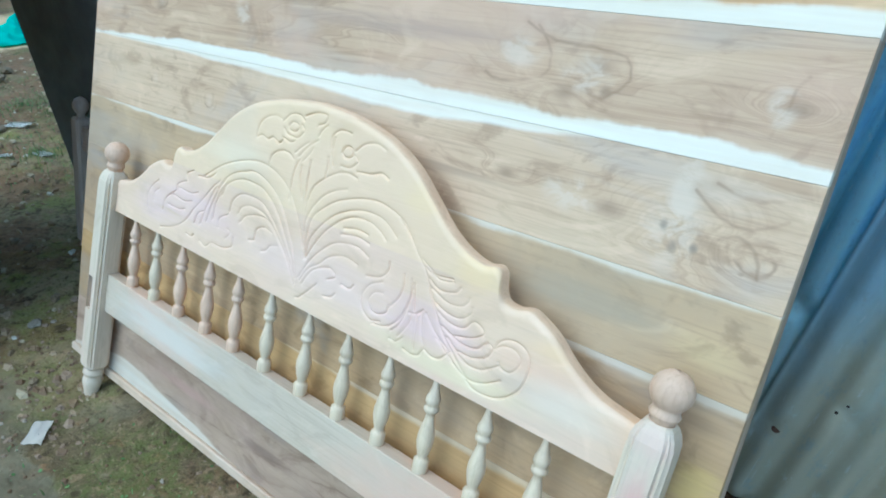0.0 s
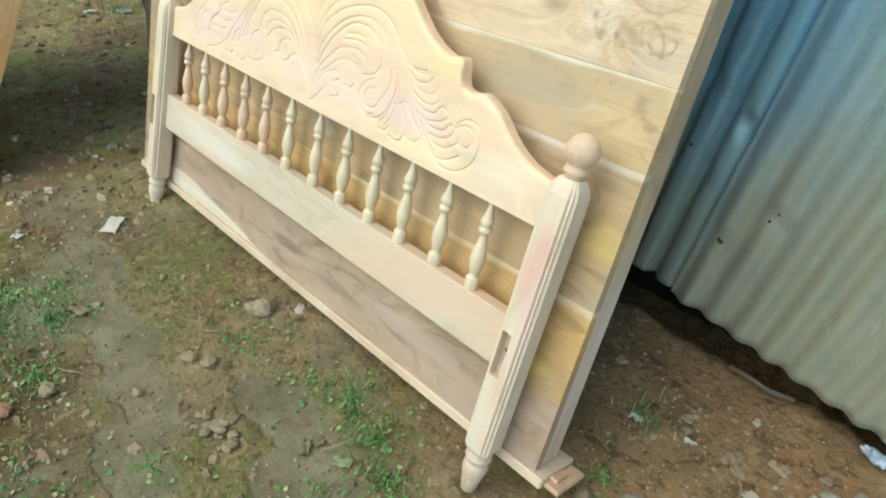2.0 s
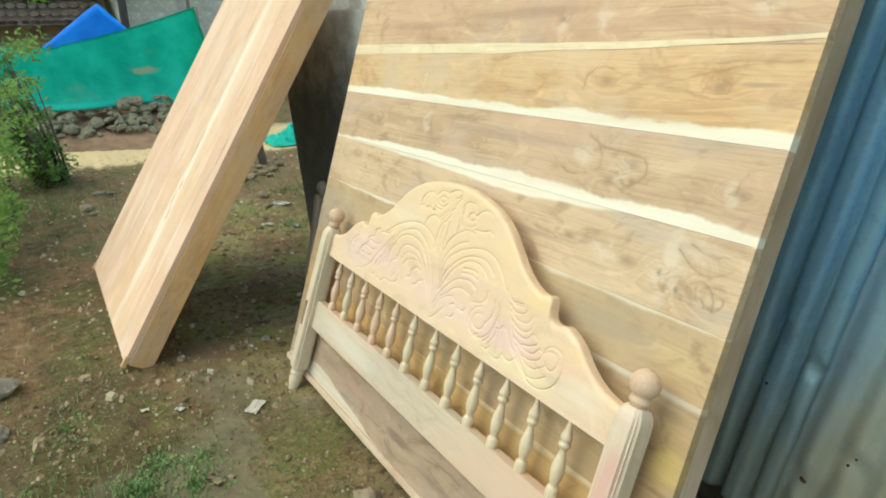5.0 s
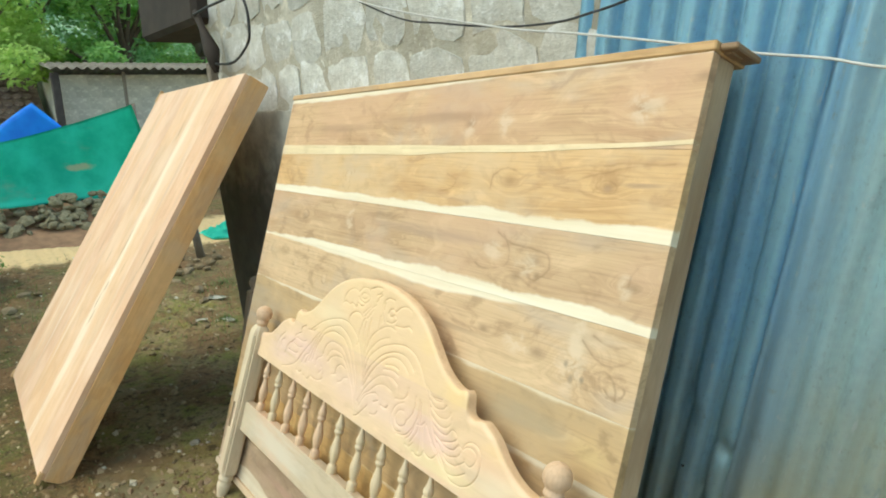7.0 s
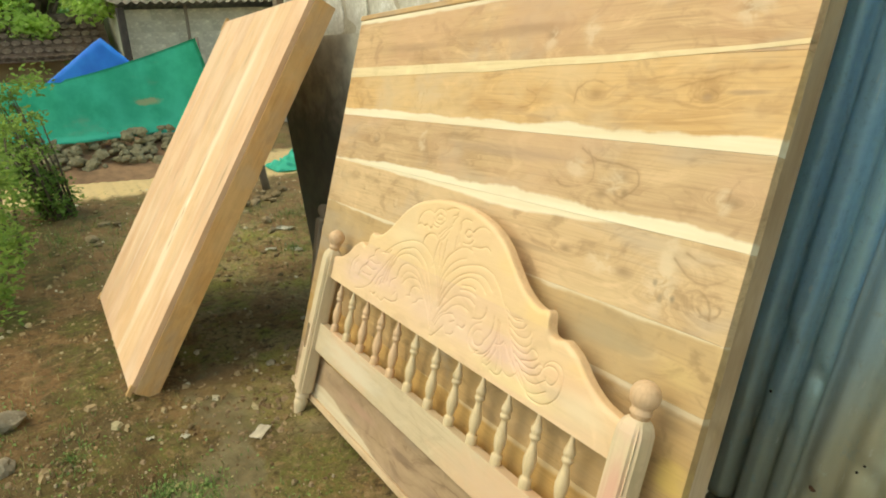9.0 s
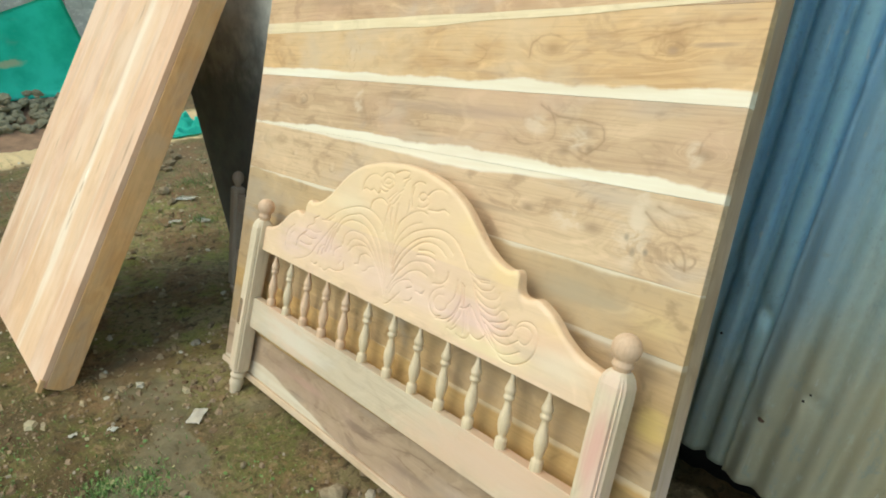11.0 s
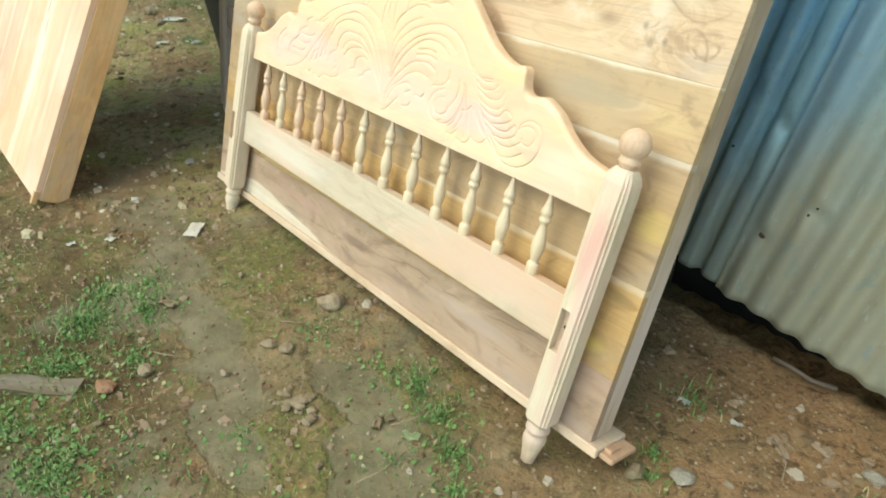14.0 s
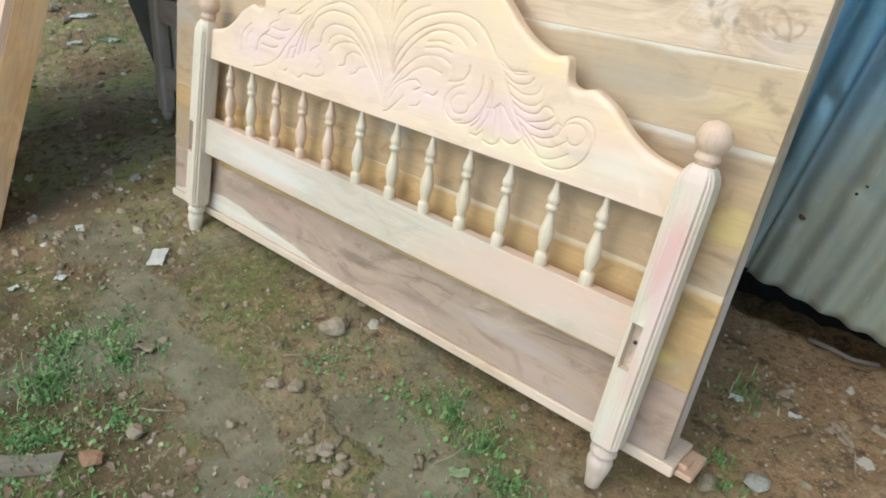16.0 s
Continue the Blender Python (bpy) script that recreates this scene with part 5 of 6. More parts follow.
# ---------- second deck leaning further along ----------
def build_slab():
    lean = (0.0, 1.04, 1.63)
    m = basis((-2.325, -0.045, 0.045), (1, 0.0, 0.0), lean)
    p = thing("leaning_deck_panel", m, "smooth pinkish teak deck panel leaning on the stone wall", "bed panel")
    wid, hgt, th = 1.39, 1.905, 0.125
    xs = [-wid]
    for w in (0.2, 0.17, 0.24, 0.335, 0.235):
        xs.append(xs[-1] + w)
    xs.append(0.0)
    cols = [((0.68, 0.46, 0.32), (0.54, 0.33, 0.22)), ((0.7, 0.48, 0.33), (0.56, 0.35, 0.23)), ((0.67, 0.45, 0.32), (0.53, 0.32, 0.22)), ((0.69, 0.47, 0.31), (0.55, 0.34, 0.21)),
            ((0.71, 0.5, 0.34), (0.57, 0.36, 0.23)), ((0.68, 0.46, 0.32), (0.53, 0.32, 0.21)), ((0.7, 0.48, 0.33), (0.54, 0.34, 0.21))]
    gouge, scar = (0.4, 0.24, 0.15), (0.86, 0.78, 0.64)
    marks = {3: ((0.98, xs[4] - 0.03, 0.14, 0.016, gouge, 0.95), (0.7, xs[4] - 0.012, 0.06, 0.01, gouge, 0.95), (1.62, xs[4] - 0.1, 0.06, 0.01, gouge, 0.9)), 4: ((0.84, xs[4] + 0.012, 0.04, 0.011, scar, 1.0), (0.78, xs[4] + 0.01, 0.035, 0.01, gouge, 1.0), (0.62, xs[4] + 0.02, 0.05, 0.01, gouge, 0.8)), 5: ((1.02, xs[5] + 0.14, 0.1, 0.016, gouge, 0.95), (0.8, xs[5] + 0.1, 0.16, 0.02, (0.55, 0.36, 0.24), 0.8))}
    for k, (a, b) in enumerate(zip(xs, xs[1:])):
        dots = ((0.9, a + 0.12, 0.05, 0.008, (0.42, 0.27, 0.18), 0.8), (1.3, b - 0.05, 0.3, 0.02, (0.58, 0.38, 0.27), 0.7), (0.5, a + 0.05, 0.3, 0.02, (0.76, 0.6, 0.45), 0.7), (0.95, {3: b - 0.012, 4: a + 0.01}.get(k, 9.0), 1.6, 0.045, (0.8, 0.67, 0.52), 0.7))
        w = wood("pale_plank", cols[k][0], cols[k][1], rings=5, wob=0.03, along=1, fibre=0.16, seed=41.0 + k, contrast=0.28, stains=dots + marks.get(k, ()), blotch=(0.74, 0.57, 0.45), blotch_amount=0.6, mottle=0.25)
        part("plank", box((a + 0.0004, 0.0, -0.024), (b - 0.0004, hgt - 0.004, 0.0), 0.0012), w, p, "long planed teak plank, pinkish")
    edge = wood("pale_edge", (0.68, 0.42, 0.2), (0.5, 0.28, 0.11), rings=22, along=1, seed=52.0, blotch=(0.66, 0.5, 0.3))
    part("side_board", box((-0.024, -0.004, -th), (0.002, hgt, -0.0245), 0.002), edge, p, "broad honey-coloured edge board")
    part("side_board", box((-wid - 0.002, 0.0, -th), (-wid + 0.024, hgt, -0.0245), 0.002), edge, p)
    part("end_board", box((-wid + 0.025, 0.0, -th), (-0.025, 0.024, -0.0245), 0.002), edge, p)
    part("end_board", box((-wid + 0.025, hgt - 0.03, -th), (-0.025, hgt - 0.006, -0.0245), 0.002), edge, p)
    for y in (0.5, 1.0, 1.5):
        part("batten", box((-wid + 0.025, y - 0.03, -0.08), (-0.025, y + 0.03, -0.0245), 0.002), edge, p)
    for o in p.children:
        for v in o.data.vertices:
            if v.co.y > 1.6:
                v.co.y += 0.03 + 0.07 * v.co.x / wid
    part("splinter", box((-0.014, -0.022, -0.014), (0.005, 0.03, 0.006), 0.002), edge, p)
    part("splinter", box((-wid - 0.006, -0.016, -0.014), (-wid + 0.01, 0.03, 0.005), 0.002), edge, p)
    part("splinter", box((-wid - 0.004, hgt - 0.1, -0.014), (-wid + 0.012, hgt - 0.02, 0.005), 0.002), edge, p)


build_slab()

# ---------- marks on the tin ----------
def tin_marks():
    rust = plain("rust", (0.1, 0.052, 0.03), 0.4, 120.0, 0.9)
    sheets = [o for o in scene.objects if o.name.startswith("tin_sheet")]
    b, a = sheets[1], sheets[0]
    for ob, name, x, y, z, r, m in ((b, "nail_hole", 0.004, 1.25, 0.497, 0.0035, M_HOLE), (b, "nail_hole", 0.018, 1.25, 0.522, 0.003, M_HOLE), (b, "rust_spot", -0.083, 1.25, 0.397, 0.0095, rust),
                                    (b, "rust_spot", 0.371, 1.25, 0.298, 0.0125, rust), (b, "nail_hole", 0.36, 1.25, 0.428, 0.0035, M_HOLE), (a, "nail_hole", -0.215, 1.258, 0.6, 0.0035, M_HOLE), (b, "rust_spot", 0.616, 1.25, 0.317, 0.012, rust)):
        bm = lathe([(0.0, r), (0.004, r * 0.96), (0.005, r * 0.5)], 12, axis="z")
        o = part(name, bm, m, ob)
        local = ob.matrix_world.inverted() @ Vector((x, y, z))
        near = min(ob.data.vertices, key=lambda v: (v.co.x - local.x) ** 2 + (v.co.z - local.z) ** 2 + 0.02 * max(0.0, v.co.y + 0.05))
        o.matrix_local = Matrix.Translation((local.x, near.co.y + 0.002, local.z)) @ Matrix.Rotation(radians(90), 4, "X")


tin_marks()


# ---------- small things on the earth ----------
def rest(x, y):
    return ground_height(x, y)


M_PEB = stone_material("field_stone", (0.2, 0.145, 0.08), (0.31, 0.24, 0.145))
M_PEB2 = stone_material("pale_stone", (0.27, 0.2, 0.12), (0.41, 0.32, 0.2))
M_PALE = stone_material("grey_rock", (0.25, 0.21, 0.15), (0.42, 0.37, 0.28))
M_BRICK = stone_material("brick_chip", (0.25, 0.13, 0.07), (0.33, 0.18, 0.1))


def lay_stone(name, x, y, size, seed, mat, label, turn=0.0, group="loose stones on the earth", cuts=2):
    me = rock_mesh(name, size, seed, 0.4, cuts)
    o = part(name, me, mat, None)
    o.location = (x, y, rest(x, y))
    o.rotation_euler = (0, 0, turn)
    return tagged(o, label, "stone", group)


lay_stone("stone", -1.02, 0.515, (0.085, 0.06, 0.055), 1.0, M_PEB2, "flat olive-brown stone lying on the earth", 0.9)
lay_stone("stone", -1.13, -0.045, (0.05, 0.042, 0.035), 2.0, M_PEB2, "small rounded tan stone on the earth", 0.3)
lay_stone("stone", -0.96, 0.12, (0.032, 0.025, 0.02), 3.0, M_PEB2, "small pale pebble on the earth", 0.3)
lay_stone("stone", 0.083, 0.768, (0.055, 0.05, 0.035), 4.0, M_PALE, "pale grey angular rock beside the deck", 0.5)
lay_stone("stone", 0.375, 1.1, (0.06, 0.035, 0.025), 5.0, M_PALE, "pale grey flat rock near the tin wall", 0.2)
lay_stone("stone", 0.42, 1.14, (0.04, 0.035, 0.028), 5.5, M_PALE, "pale grey small rock near the tin wall", 1.2)
lay_stone("brick_chip", -1.135, -0.15, (0.07, 0.045, 0.03), 6.0, M_BRICK, "broken orange brick chip half sunk in earth", 0.4)
lay_stone("stone", 0.0, 0.7, (0.05, 0.035, 0.035), 7.5, M_PEB, "brown stone beside the footboard's foot", 1.4)
lay_stone("stone", -1.95, 0.62, (0.07, 0.06, 0.06), 8.5, M_PEB, "grey stone beside the deck's lower corner", 0.4)
lay_stone("stone", -1.99, 0.7, (0.06, 0.05, 0.05), 9.5, M_PEB, "grey stone beside the deck's lower corner", 1.4)
for x, y, w, sd, lb in ((-2.41, -0.51, 0.15, 71.0, "large grey field stone beside the hedge"), (-2.07, -0.52, 0.11, 72.0, "dark grey field stone beside the hedge"), (-0.31, 0.1, 0.07, 73.0, "flat tan stone half sunk in dried mud"), (-0.96, 0.122, 0.028, 74.0, "small pale pebble on dried mud"),
                       (-0.93, 0.3, 0.05, 75.0, "pale crumbled earth clod on the ground"), (-0.98, 0.27, 0.045, 76.0, "pale crumbled earth clod on the ground"), (-2.3, 0.58, 0.05, 77.0, "pale grey stone in the deck's shade"), (0.167, 0.825, 0.028, 78.0, "small pinkish stone on red earth")):
    lay_stone("stone", x, y, (w, w * 0.8, w * 0.5), sd, M_PALE if "grey" in lb else M_PEB2, lb, sd)
rnd = random.Random(11)
for k in range(32):
    a, r = rnd.uniform(0, 6.28), rnd.uniform(0.0, 0.062)
    s = rnd.uniform(0.012, 0.03)
    lay_stone("rubble_stone", -0.735 + 1.3 * r * math.cos(a), 0.205 + r * math.sin(a), (s * 1.25, s, s * 0.7), 20.0 + k, (M_PEB2, M_PEB)[k % 2], "small tan rubble stone in a heap on the earth", a, "heap of rubble", 1)
for k in range(70):
    x, y = rnd.uniform(-2.6, 0.7), rnd.uniform(-0.6, 1.1)
    if y > 0.45 and -2.05 < x < -0.02:
        continue
    s = rnd.uniform(0.01, 0.026)
    lay_stone("pebble", x, y, (s * 1.5, s, s * 0.8), 40.0 + k, (M_PEB, M_PEB2, M_PEB)[k % 3], "small brown pebble on the trampled earth", rnd.uniform(0, 3), "pebbles", 1)
for k in range(40):
    x, y = rnd.uniform(-4.6, -1.9), rnd.uniform(0.35, 1.2)
    if y > 0.8 and x > -2.2:
        continue
    s = rnd.uniform(0.014, 0.04)
    lay_stone("pebble", x, y, (s * 1.5, s, s * 0.8), 140.0 + k, (M_PEB, M_PEB2, M_PEB)[k % 3], "brown pebble on the earth by the wall", rnd.uniform(0, 3), "pebbles", 1)


for k in range(60):
    x, y = rnd.uniform(-6.4, -4.6), rnd.uniform(-0.1, 2.1)
    if k % 3:
        x, y = rnd.uniform(-6.4, -5.5), rnd.uniform(0.8, 2.1)
    s = rnd.uniform(0.035, 0.1)
    lay_stone("earth_clod", x, y, (s * 1.4, s, s * 0.75), 240.0 + k, (M_PEB, M_PEB2)[k % 2], "lumpy brown earth clod beside the sandy path", rnd.uniform(0, 3), "clods by the path", 1)


def card(name, x, y, w, d, turn, mat, label, cat, curl=0.006, tilt=0.0):
    bm = bmesh.new()
    n = 6
    g = [[bm.verts.new((w * (i / n - 0.5) * (1 + 0.12 * hum(j * 0.7, x)), d * (j / n - 0.5) * (1 + 0.2 * hum(i * 0.6, y)), curl * (0.5 + hum(i * 0.5 + x * 9, j * 0.5)))) for j in range(n + 1)] for i in range(n + 1)]
    for i in range(n):
        for j in range(n):
            bm.faces.new((g[i][j], g[i + 1][j], g[i + 1][j + 1], g[i][j + 1]))
    bmesh.ops.solidify(bm, geom=bm.faces[:], thickness=0.0015)
    o = part(name, bm, mat, None, smooth=True)
    o.location, o.rotation_euler = (x, y, rest(x, y) + 0.006), (tilt, 0, turn)
    return tagged(o, label, cat)


M_CARD = plain("pale_card", (0.76, 0.69, 0.57), 0.12, 14.0, 0.8)
M_FOIL = plain("foil", (0.3, 0.34, 0.37), 0.55, 60.0, 0.5, 0.3)
M_WHITE = plain("white_scrap", (0.68, 0.66, 0.56), 0.2, 30.0, 0.7)
M_LEAF = plain("pale_leaf", (0.36, 0.42, 0.2), 0.25, 60.0, 0.5)
M_TWIG = plain("dry_twig", (0.24, 0.18, 0.11), 0.3, 60.0, 0.85)
M_DRY = plain("dry_leaf", (0.36, 0.27, 0.16), 0.3, 60.0, 0.8)
card("wood_offcut", -1.735, 0.36, 0.052, 0.085, 0.75, M_CARD, "pale flat wood offcut lying on the earth", "offcut", 0.01, 0.06)
card("paper_scrap", -1.88, 0.1, 0.035, 0.025, 0.5, M_WHITE, "white paper scrap trodden on the earth", "scrap")
card("paper_scrap", -1.94, -0.02, 0.03, 0.018, 1.5, M_WHITE, "white paper scrap trodden on the earth", "scrap")
card("paper_scrap", -0.04, 0.968, 0.032, 0.015, 0.2, M_WHITE, "white plastic scrap by the tin wall", "scrap", 0.014)
card("paper_scrap", 0.088, 0.998, 0.03, 0.01, 0.1, M_WHITE, "white plastic scrap by the tin wall", "scrap", 0.014)
card("paper_scrap", -4.6, 1.42, 0.16, 0.1, 0.7, M_WHITE, "white paper scrap on the mossy ground", "scrap", 0.02)
card("paper_scrap", -3.95, 1.3, 0.12, 0.06, 0.1, M_WHITE, "white paper scrap on the mossy ground", "scrap", 0.02)
card("paper_scrap", -4.1, 1.15, 0.08, 0.05, 1.1, M_WHITE, "white paper scrap on the mossy ground", "scrap", 0.02)
for x, y, w, d, t, m in ((-0.437, 0.377, 0.045, 0.024, 0.6, M_LEAF), (-0.53, 0.34, 0.04, 0.022, 2.2, M_DRY), (-0.52, 0.37, 0.03, 0.018, 1.2, M_DRY), (-1.38, 0.12, 0.07, 0.03, 0.4, M_DRY), (-1.5, -0.55, 0.05, 0.03, 0.4, M_LEAF)):
    card("leaf", x, y, w, d, t, m, "fallen leaf lying on the earth", "leaf", 0.01)


def foil_bag():
    bm = bmesh.new()
    bmesh.ops.create_icosphere(bm, subdivisions=3, radius=0.5)
    for v in bm.verts:
        n = noise.noise(v.co * 5) + 0.6 * noise.noise(v.co * 12)
        v.co = Vector((v.co.x * 0.065, v.co.y * 0.03, v.co.z * 0.028)) * (1 + 0.5 * n)
    o = part("foil_wrapper", bm, M_FOIL, None)
    o.location, o.rotation_euler = (0.405, 1.262, rest(0.405, 1.262) + 0.03), (0.2, 0.15, 0.05)
    tagged(o, "crumpled silver foil wrapper stuck under the tin", "wrapper")


foil_bag()


def stick(name, pts, r, mat, label, cat="stick"):
    o = part(name, tube(pts, r, 7), mat, None, smooth=True)
    return tagged(o, label, cat)


M_STICK = wood("grey_stick", (0.24, 0.215, 0.185), (0.13, 0.115, 0.1), rings=40, seed=61.0)
M_SOOT = wood("dark_stick", (0.13, 0.1, 0.075), (0.07, 0.055, 0.04), rings=40, seed=62.0)
stick("stick", [(x, y, ground_height(x, y) + 0.007) for x, y in ((0.03, 1.305), (0.08, 1.313), (0.14, 1.311), (0.2, 1.32))], 0.0075, M_SOOT, "grey-brown weathered stick lying under the tin's edge")
for x, y, a, n in ((-0.5, 0.36, 1.0, 0.12), (-0.75, 0.24, 2.3, 0.12), (-1.18, 0.0, 0.3, 0.1), (0.24, 0.93, 1.9, 0.12), (-0.42, 0.2, 1.2, 0.14), (-1.05, 0.35, 0.4, 0.08)):
    z = rest(x, y) + 0.008
    stick("twig", [(x, y, z), (x + n * 0.4 * math.cos(a), y + n * 0.4 * math.sin(a), z + 0.012), (x + n * math.cos(a + 0.3), y + n * math.sin(a + 0.3), z + 0.002)], 0.0016, M_TWIG, "thin dry twig lying on the earth", "twig")


def sunk_plank():
    bm = box((-0.45, -0.028, -0.012), (0.06, 0.028, 0.012))
    bmesh.ops.subdivide_edges(bm, edges=bm.edges[:], cuts=14, use_grid_fill=True)
    for v in bm.verts:
        v.co.z += 0.007 * hum(v.co.x * 9, v.co.y * 30) + 0.003 * hum(v.co.x * 40, v.co.y * 40)
        v.co.y += 0.008 * hum(v.co.x * 12, 3, v.co.z * 20)
    o = part("sunk_plank", bm, wood("grey_plank", (0.17, 0.135, 0.085), (0.085, 0.07, 0.04), rings=30, seed=63.0), None)
    o.location, o.rotation_euler = (-1.22, -0.25, rest(-1.22, -0.25) - 0.005), (0.05, 0.01, 0.75)
    tagged(o, "weathered grey plank half sunk in the earth", "plank")


sunk_plank()


def scatter_gravel():
    r = random.Random(21)
    verts, faces = [], []
    for _ in range(4400):
        x = r.uniform(-2.3, 1.1)
        y = r.uniform(-1.0, 1.22)
        if hum(x * 2.3, y * 2.3, 7) < r.uniform(-0.5, 0.35):
            continue
        s = r.uniform(0.002, 0.0075) if r.random() < 0.88 else r.uniform(0.008, 0.014)
        z = rest(x, y)
        b = len(verts)
        t = r.uniform(0, 6.28)
        for k in range(5):
            a = t + k * 1.257
            q = s * r.uniform(0.7, 1.3)
            verts.append((x + q * math.cos(a), y + q * 0.8 * math.sin(a), z - 0.001))
            verts.append((x + 0.6 * q * math.cos(a + 0.3), y + 0.5 * q * math.sin(a + 0.3), z + s * r.uniform(0.5, 0.9)))
        for k in range(5):
            i, j = b + 2 * k, b + 2 * ((k + 1) % 5)
            faces.append((i, j, j + 1, i + 1))
        faces.append(tuple(b + 2 * k + 1 for k in range(5)))
    for _ in range(5000):  # fine crumbs on the bare red earth
        x, y = r.uniform(-0.35, 1.1), r.uniform(-0.2, 1.25)
        if hum(x * 3, y * 3, 27) < r.uniform(-0.6, 0.3):
            continue
        s, z, b, t = r.uniform(0.0015, 0.006), rest(x, y), len(verts), r.uniform(0, 6.28)
        for k in range(4):
            a = t + k * 1.571
            verts.append((x + s * r.uniform(0.7, 1.3) * math.cos(a), y + s * r.uniform(0.7, 1.3) * math.sin(a), z - 0.001))
        verts.append((x, y, z + s * r.uniform(0.5, 1.0)))
        faces += [(b + k, b + (k + 1) % 4, b + 4) for k in range(4)]
    for _ in range(4000):  # flat clods of the same earth, in drifts
        x, y = r.uniform(-2.4, 1.0), r.uniform(-0.9, 1.2)
        if hum(x * 1.7, y * 1.7, 17) + 0.5 * hum(x * 6, y * 6, 3) < r.uniform(-0.25, 0.5):
            continue
        s, z, b, t = r.uniform(0.005, 0.012) if r.random() < 0.8 else r.uniform(0.012, 0.024), rest(x, y), len(verts), r.uniform(0, 6.28)
        for k in range(7):
            a = t + k * 0.898
            q = s * r.uniform(0.65, 1.35)
            verts.append((x + q * math.cos(a), y + q * 0.8 * math.sin(a), z - 0.003))
            verts.append((x + 0.6 * q * math.cos(a + 0.3), y + 0.5 * q * math.sin(a + 0.3), z + s * r.uniform(0.15, 0.5)))
        for k in range(7):
            i, j = b + 2 * k, b + 2 * ((k + 1) % 7)
            faces.append((i, j, j + 1, i + 1))
        faces.append(tuple(b + 2 * k + 1 for k in range(7)))
    me = bpy.data.meshes.new("gravel")
    me.from_pydata(verts, [], faces)
    g = Mat("gravel", 0.9, 0.0, 0.2)
    i = g.island()
    col = g.mix(g.ramp(i, 0.2, 0.75), (0.15, 0.095, 0.05), (0.27, 0.19, 0.12))
    col = g.mix(g.ramp(i, 0.93, 0.94), col, (0.34, 0.28, 0.2))
    ob = part("gravel", me, g.done(col), None)
    tagged(ob, "fine brown grit and chips strewn over earth", "gravel", "", "stuff")


scatter_gravel()


def scatter_litter():
    """Pale chips, shavings and dry leaf bits over the far part of the yard."""
    r = random.Random(23)
    verts, faces = [], []
    for _ in range(4200):
        x, y = r.uniform(-7.0, -1.7), r.uniform(-1.3, 2.2)
        if y > 1.0 and x > -3.3:
            continue
        if hum(x * 1.4, y * 1.4, 31) < r.uniform(-0.7, 0.3):
            continue
        s, z, b, t = r.uniform(0.005, 0.018) if r.random() < 0.85 else r.uniform(0.02, 0.036), rest(x, y), len(verts), r.uniform(0, 6.28)
        slim = r.uniform(0.35, 0.9)
        for k in range(5):
            a = t + k * 1.257
            q = s * r.uniform(0.7, 1.3)
            verts.append((x + q * math.cos(a), y + q * slim * math.sin(a), z - 0.002))
            verts.append((x + 0.7 * q * math.cos(a + 0.3), y + 0.7 * q * slim * math.sin(a + 0.3), z + s * r.uniform(0.15, 0.5)))
        for k in range(5):
            i, j = b + 2 * k, b + 2 * ((k + 1) % 5)
            faces.append((i, j, j + 1, i + 1))
        faces.append(tuple(b + 2 * k + 1 for k in range(5)))
    me = bpy.data.meshes.new("litter")
    me.from_pydata(verts, [], faces)
    g = Mat("litter", 0.9, 0.0, 0.2)
    i = g.island()
    col = g.mix(g.ramp(i, 0.0, 0.6), (0.2, 0.13, 0.065), (0.34, 0.25, 0.145))
    col = g.mix(g.ramp(i, 0.72, 0.84), col, (0.4, 0.33, 0.2))
    col = g.mix(g.ramp(i, 0.95, 0.955), col, (0.55, 0.5, 0.38))
    tagged(part("litter", me, g.done(col), None), "pale wood chips and dry leaf bits over the yard", "litter", "", "stuff")


scatter_litter()

GRASS = ((-1.47, -0.12, 0.09, 420, 0.05), (-1.4, 0.05, 0.13, 260, 0.03), (-1.3, -0.2, 0.14, 300, 0.03), (-1.5, -0.42, 0.2, 420, 0.035), (-1.15, -0.4, 0.2, 520, 0.03), (-0.95, -0.3, 0.2, 420, 0.025), (-1.2, -0.05, 0.12, 240, 0.022), (-0.8, -0.35, 0.25, 420, 0.025), (-1.6, 0.0, 0.25, 260, 0.022), (-0.8, -0.12, 0.15, 80, 0.025),
         (-1.32, -0.26, 0.1, 200, 0.03), (-1.58, -0.02, 0.08, 160, 0.03), (-1.54, 0.11, 0.09, 160, 0.022), (-0.92, -0.36, 0.12, 260, 0.03), (-0.72, 0.05, 0.1, 60, 0.02), (-0.5, 0.05, 0.12, 70, 0.02), (-0.16, 0.33, 0.07, 90, 0.03), (-0.002, 0.777, 0.03, 60, 0.025), (0.41, 1.01, 0.05, 60, 0.03),
         (-0.57, 0.5, 0.08, 150, 0.032), (-0.45, 0.47, 0.09, 170, 0.032), (-0.33, 0.42, 0.08, 120, 0.03), (-0.25, 0.36, 0.07, 110, 0.03), (-0.42, 0.3, 0.2, 120, 0.02), (-0.95, 0.42, 0.14, 130, 0.022), (-0.7, 0.47, 0.1, 90, 0.022), (-1.3, 0.35, 0.25, 100, 0.02),
         (-0.03, 0.98, 0.08, 60, 0.04), (0.03, 0.72, 0.06, 50, 0.03), (0.5, 1.05, 0.1, 40, 0.03), (-2.0, -0.3, 0.4, 420, 0.03), (-2.4, -0.55, 0.5, 420, 0.035), (-4.0, 1.3, 0.6, 500, 0.05), (-5.0, 1.6, 0.8, 500, 0.06), (-4.4, 0.4, 0.8, 300, 0.05), (-5.5, -0.2, 1.0, 700, 0.08))


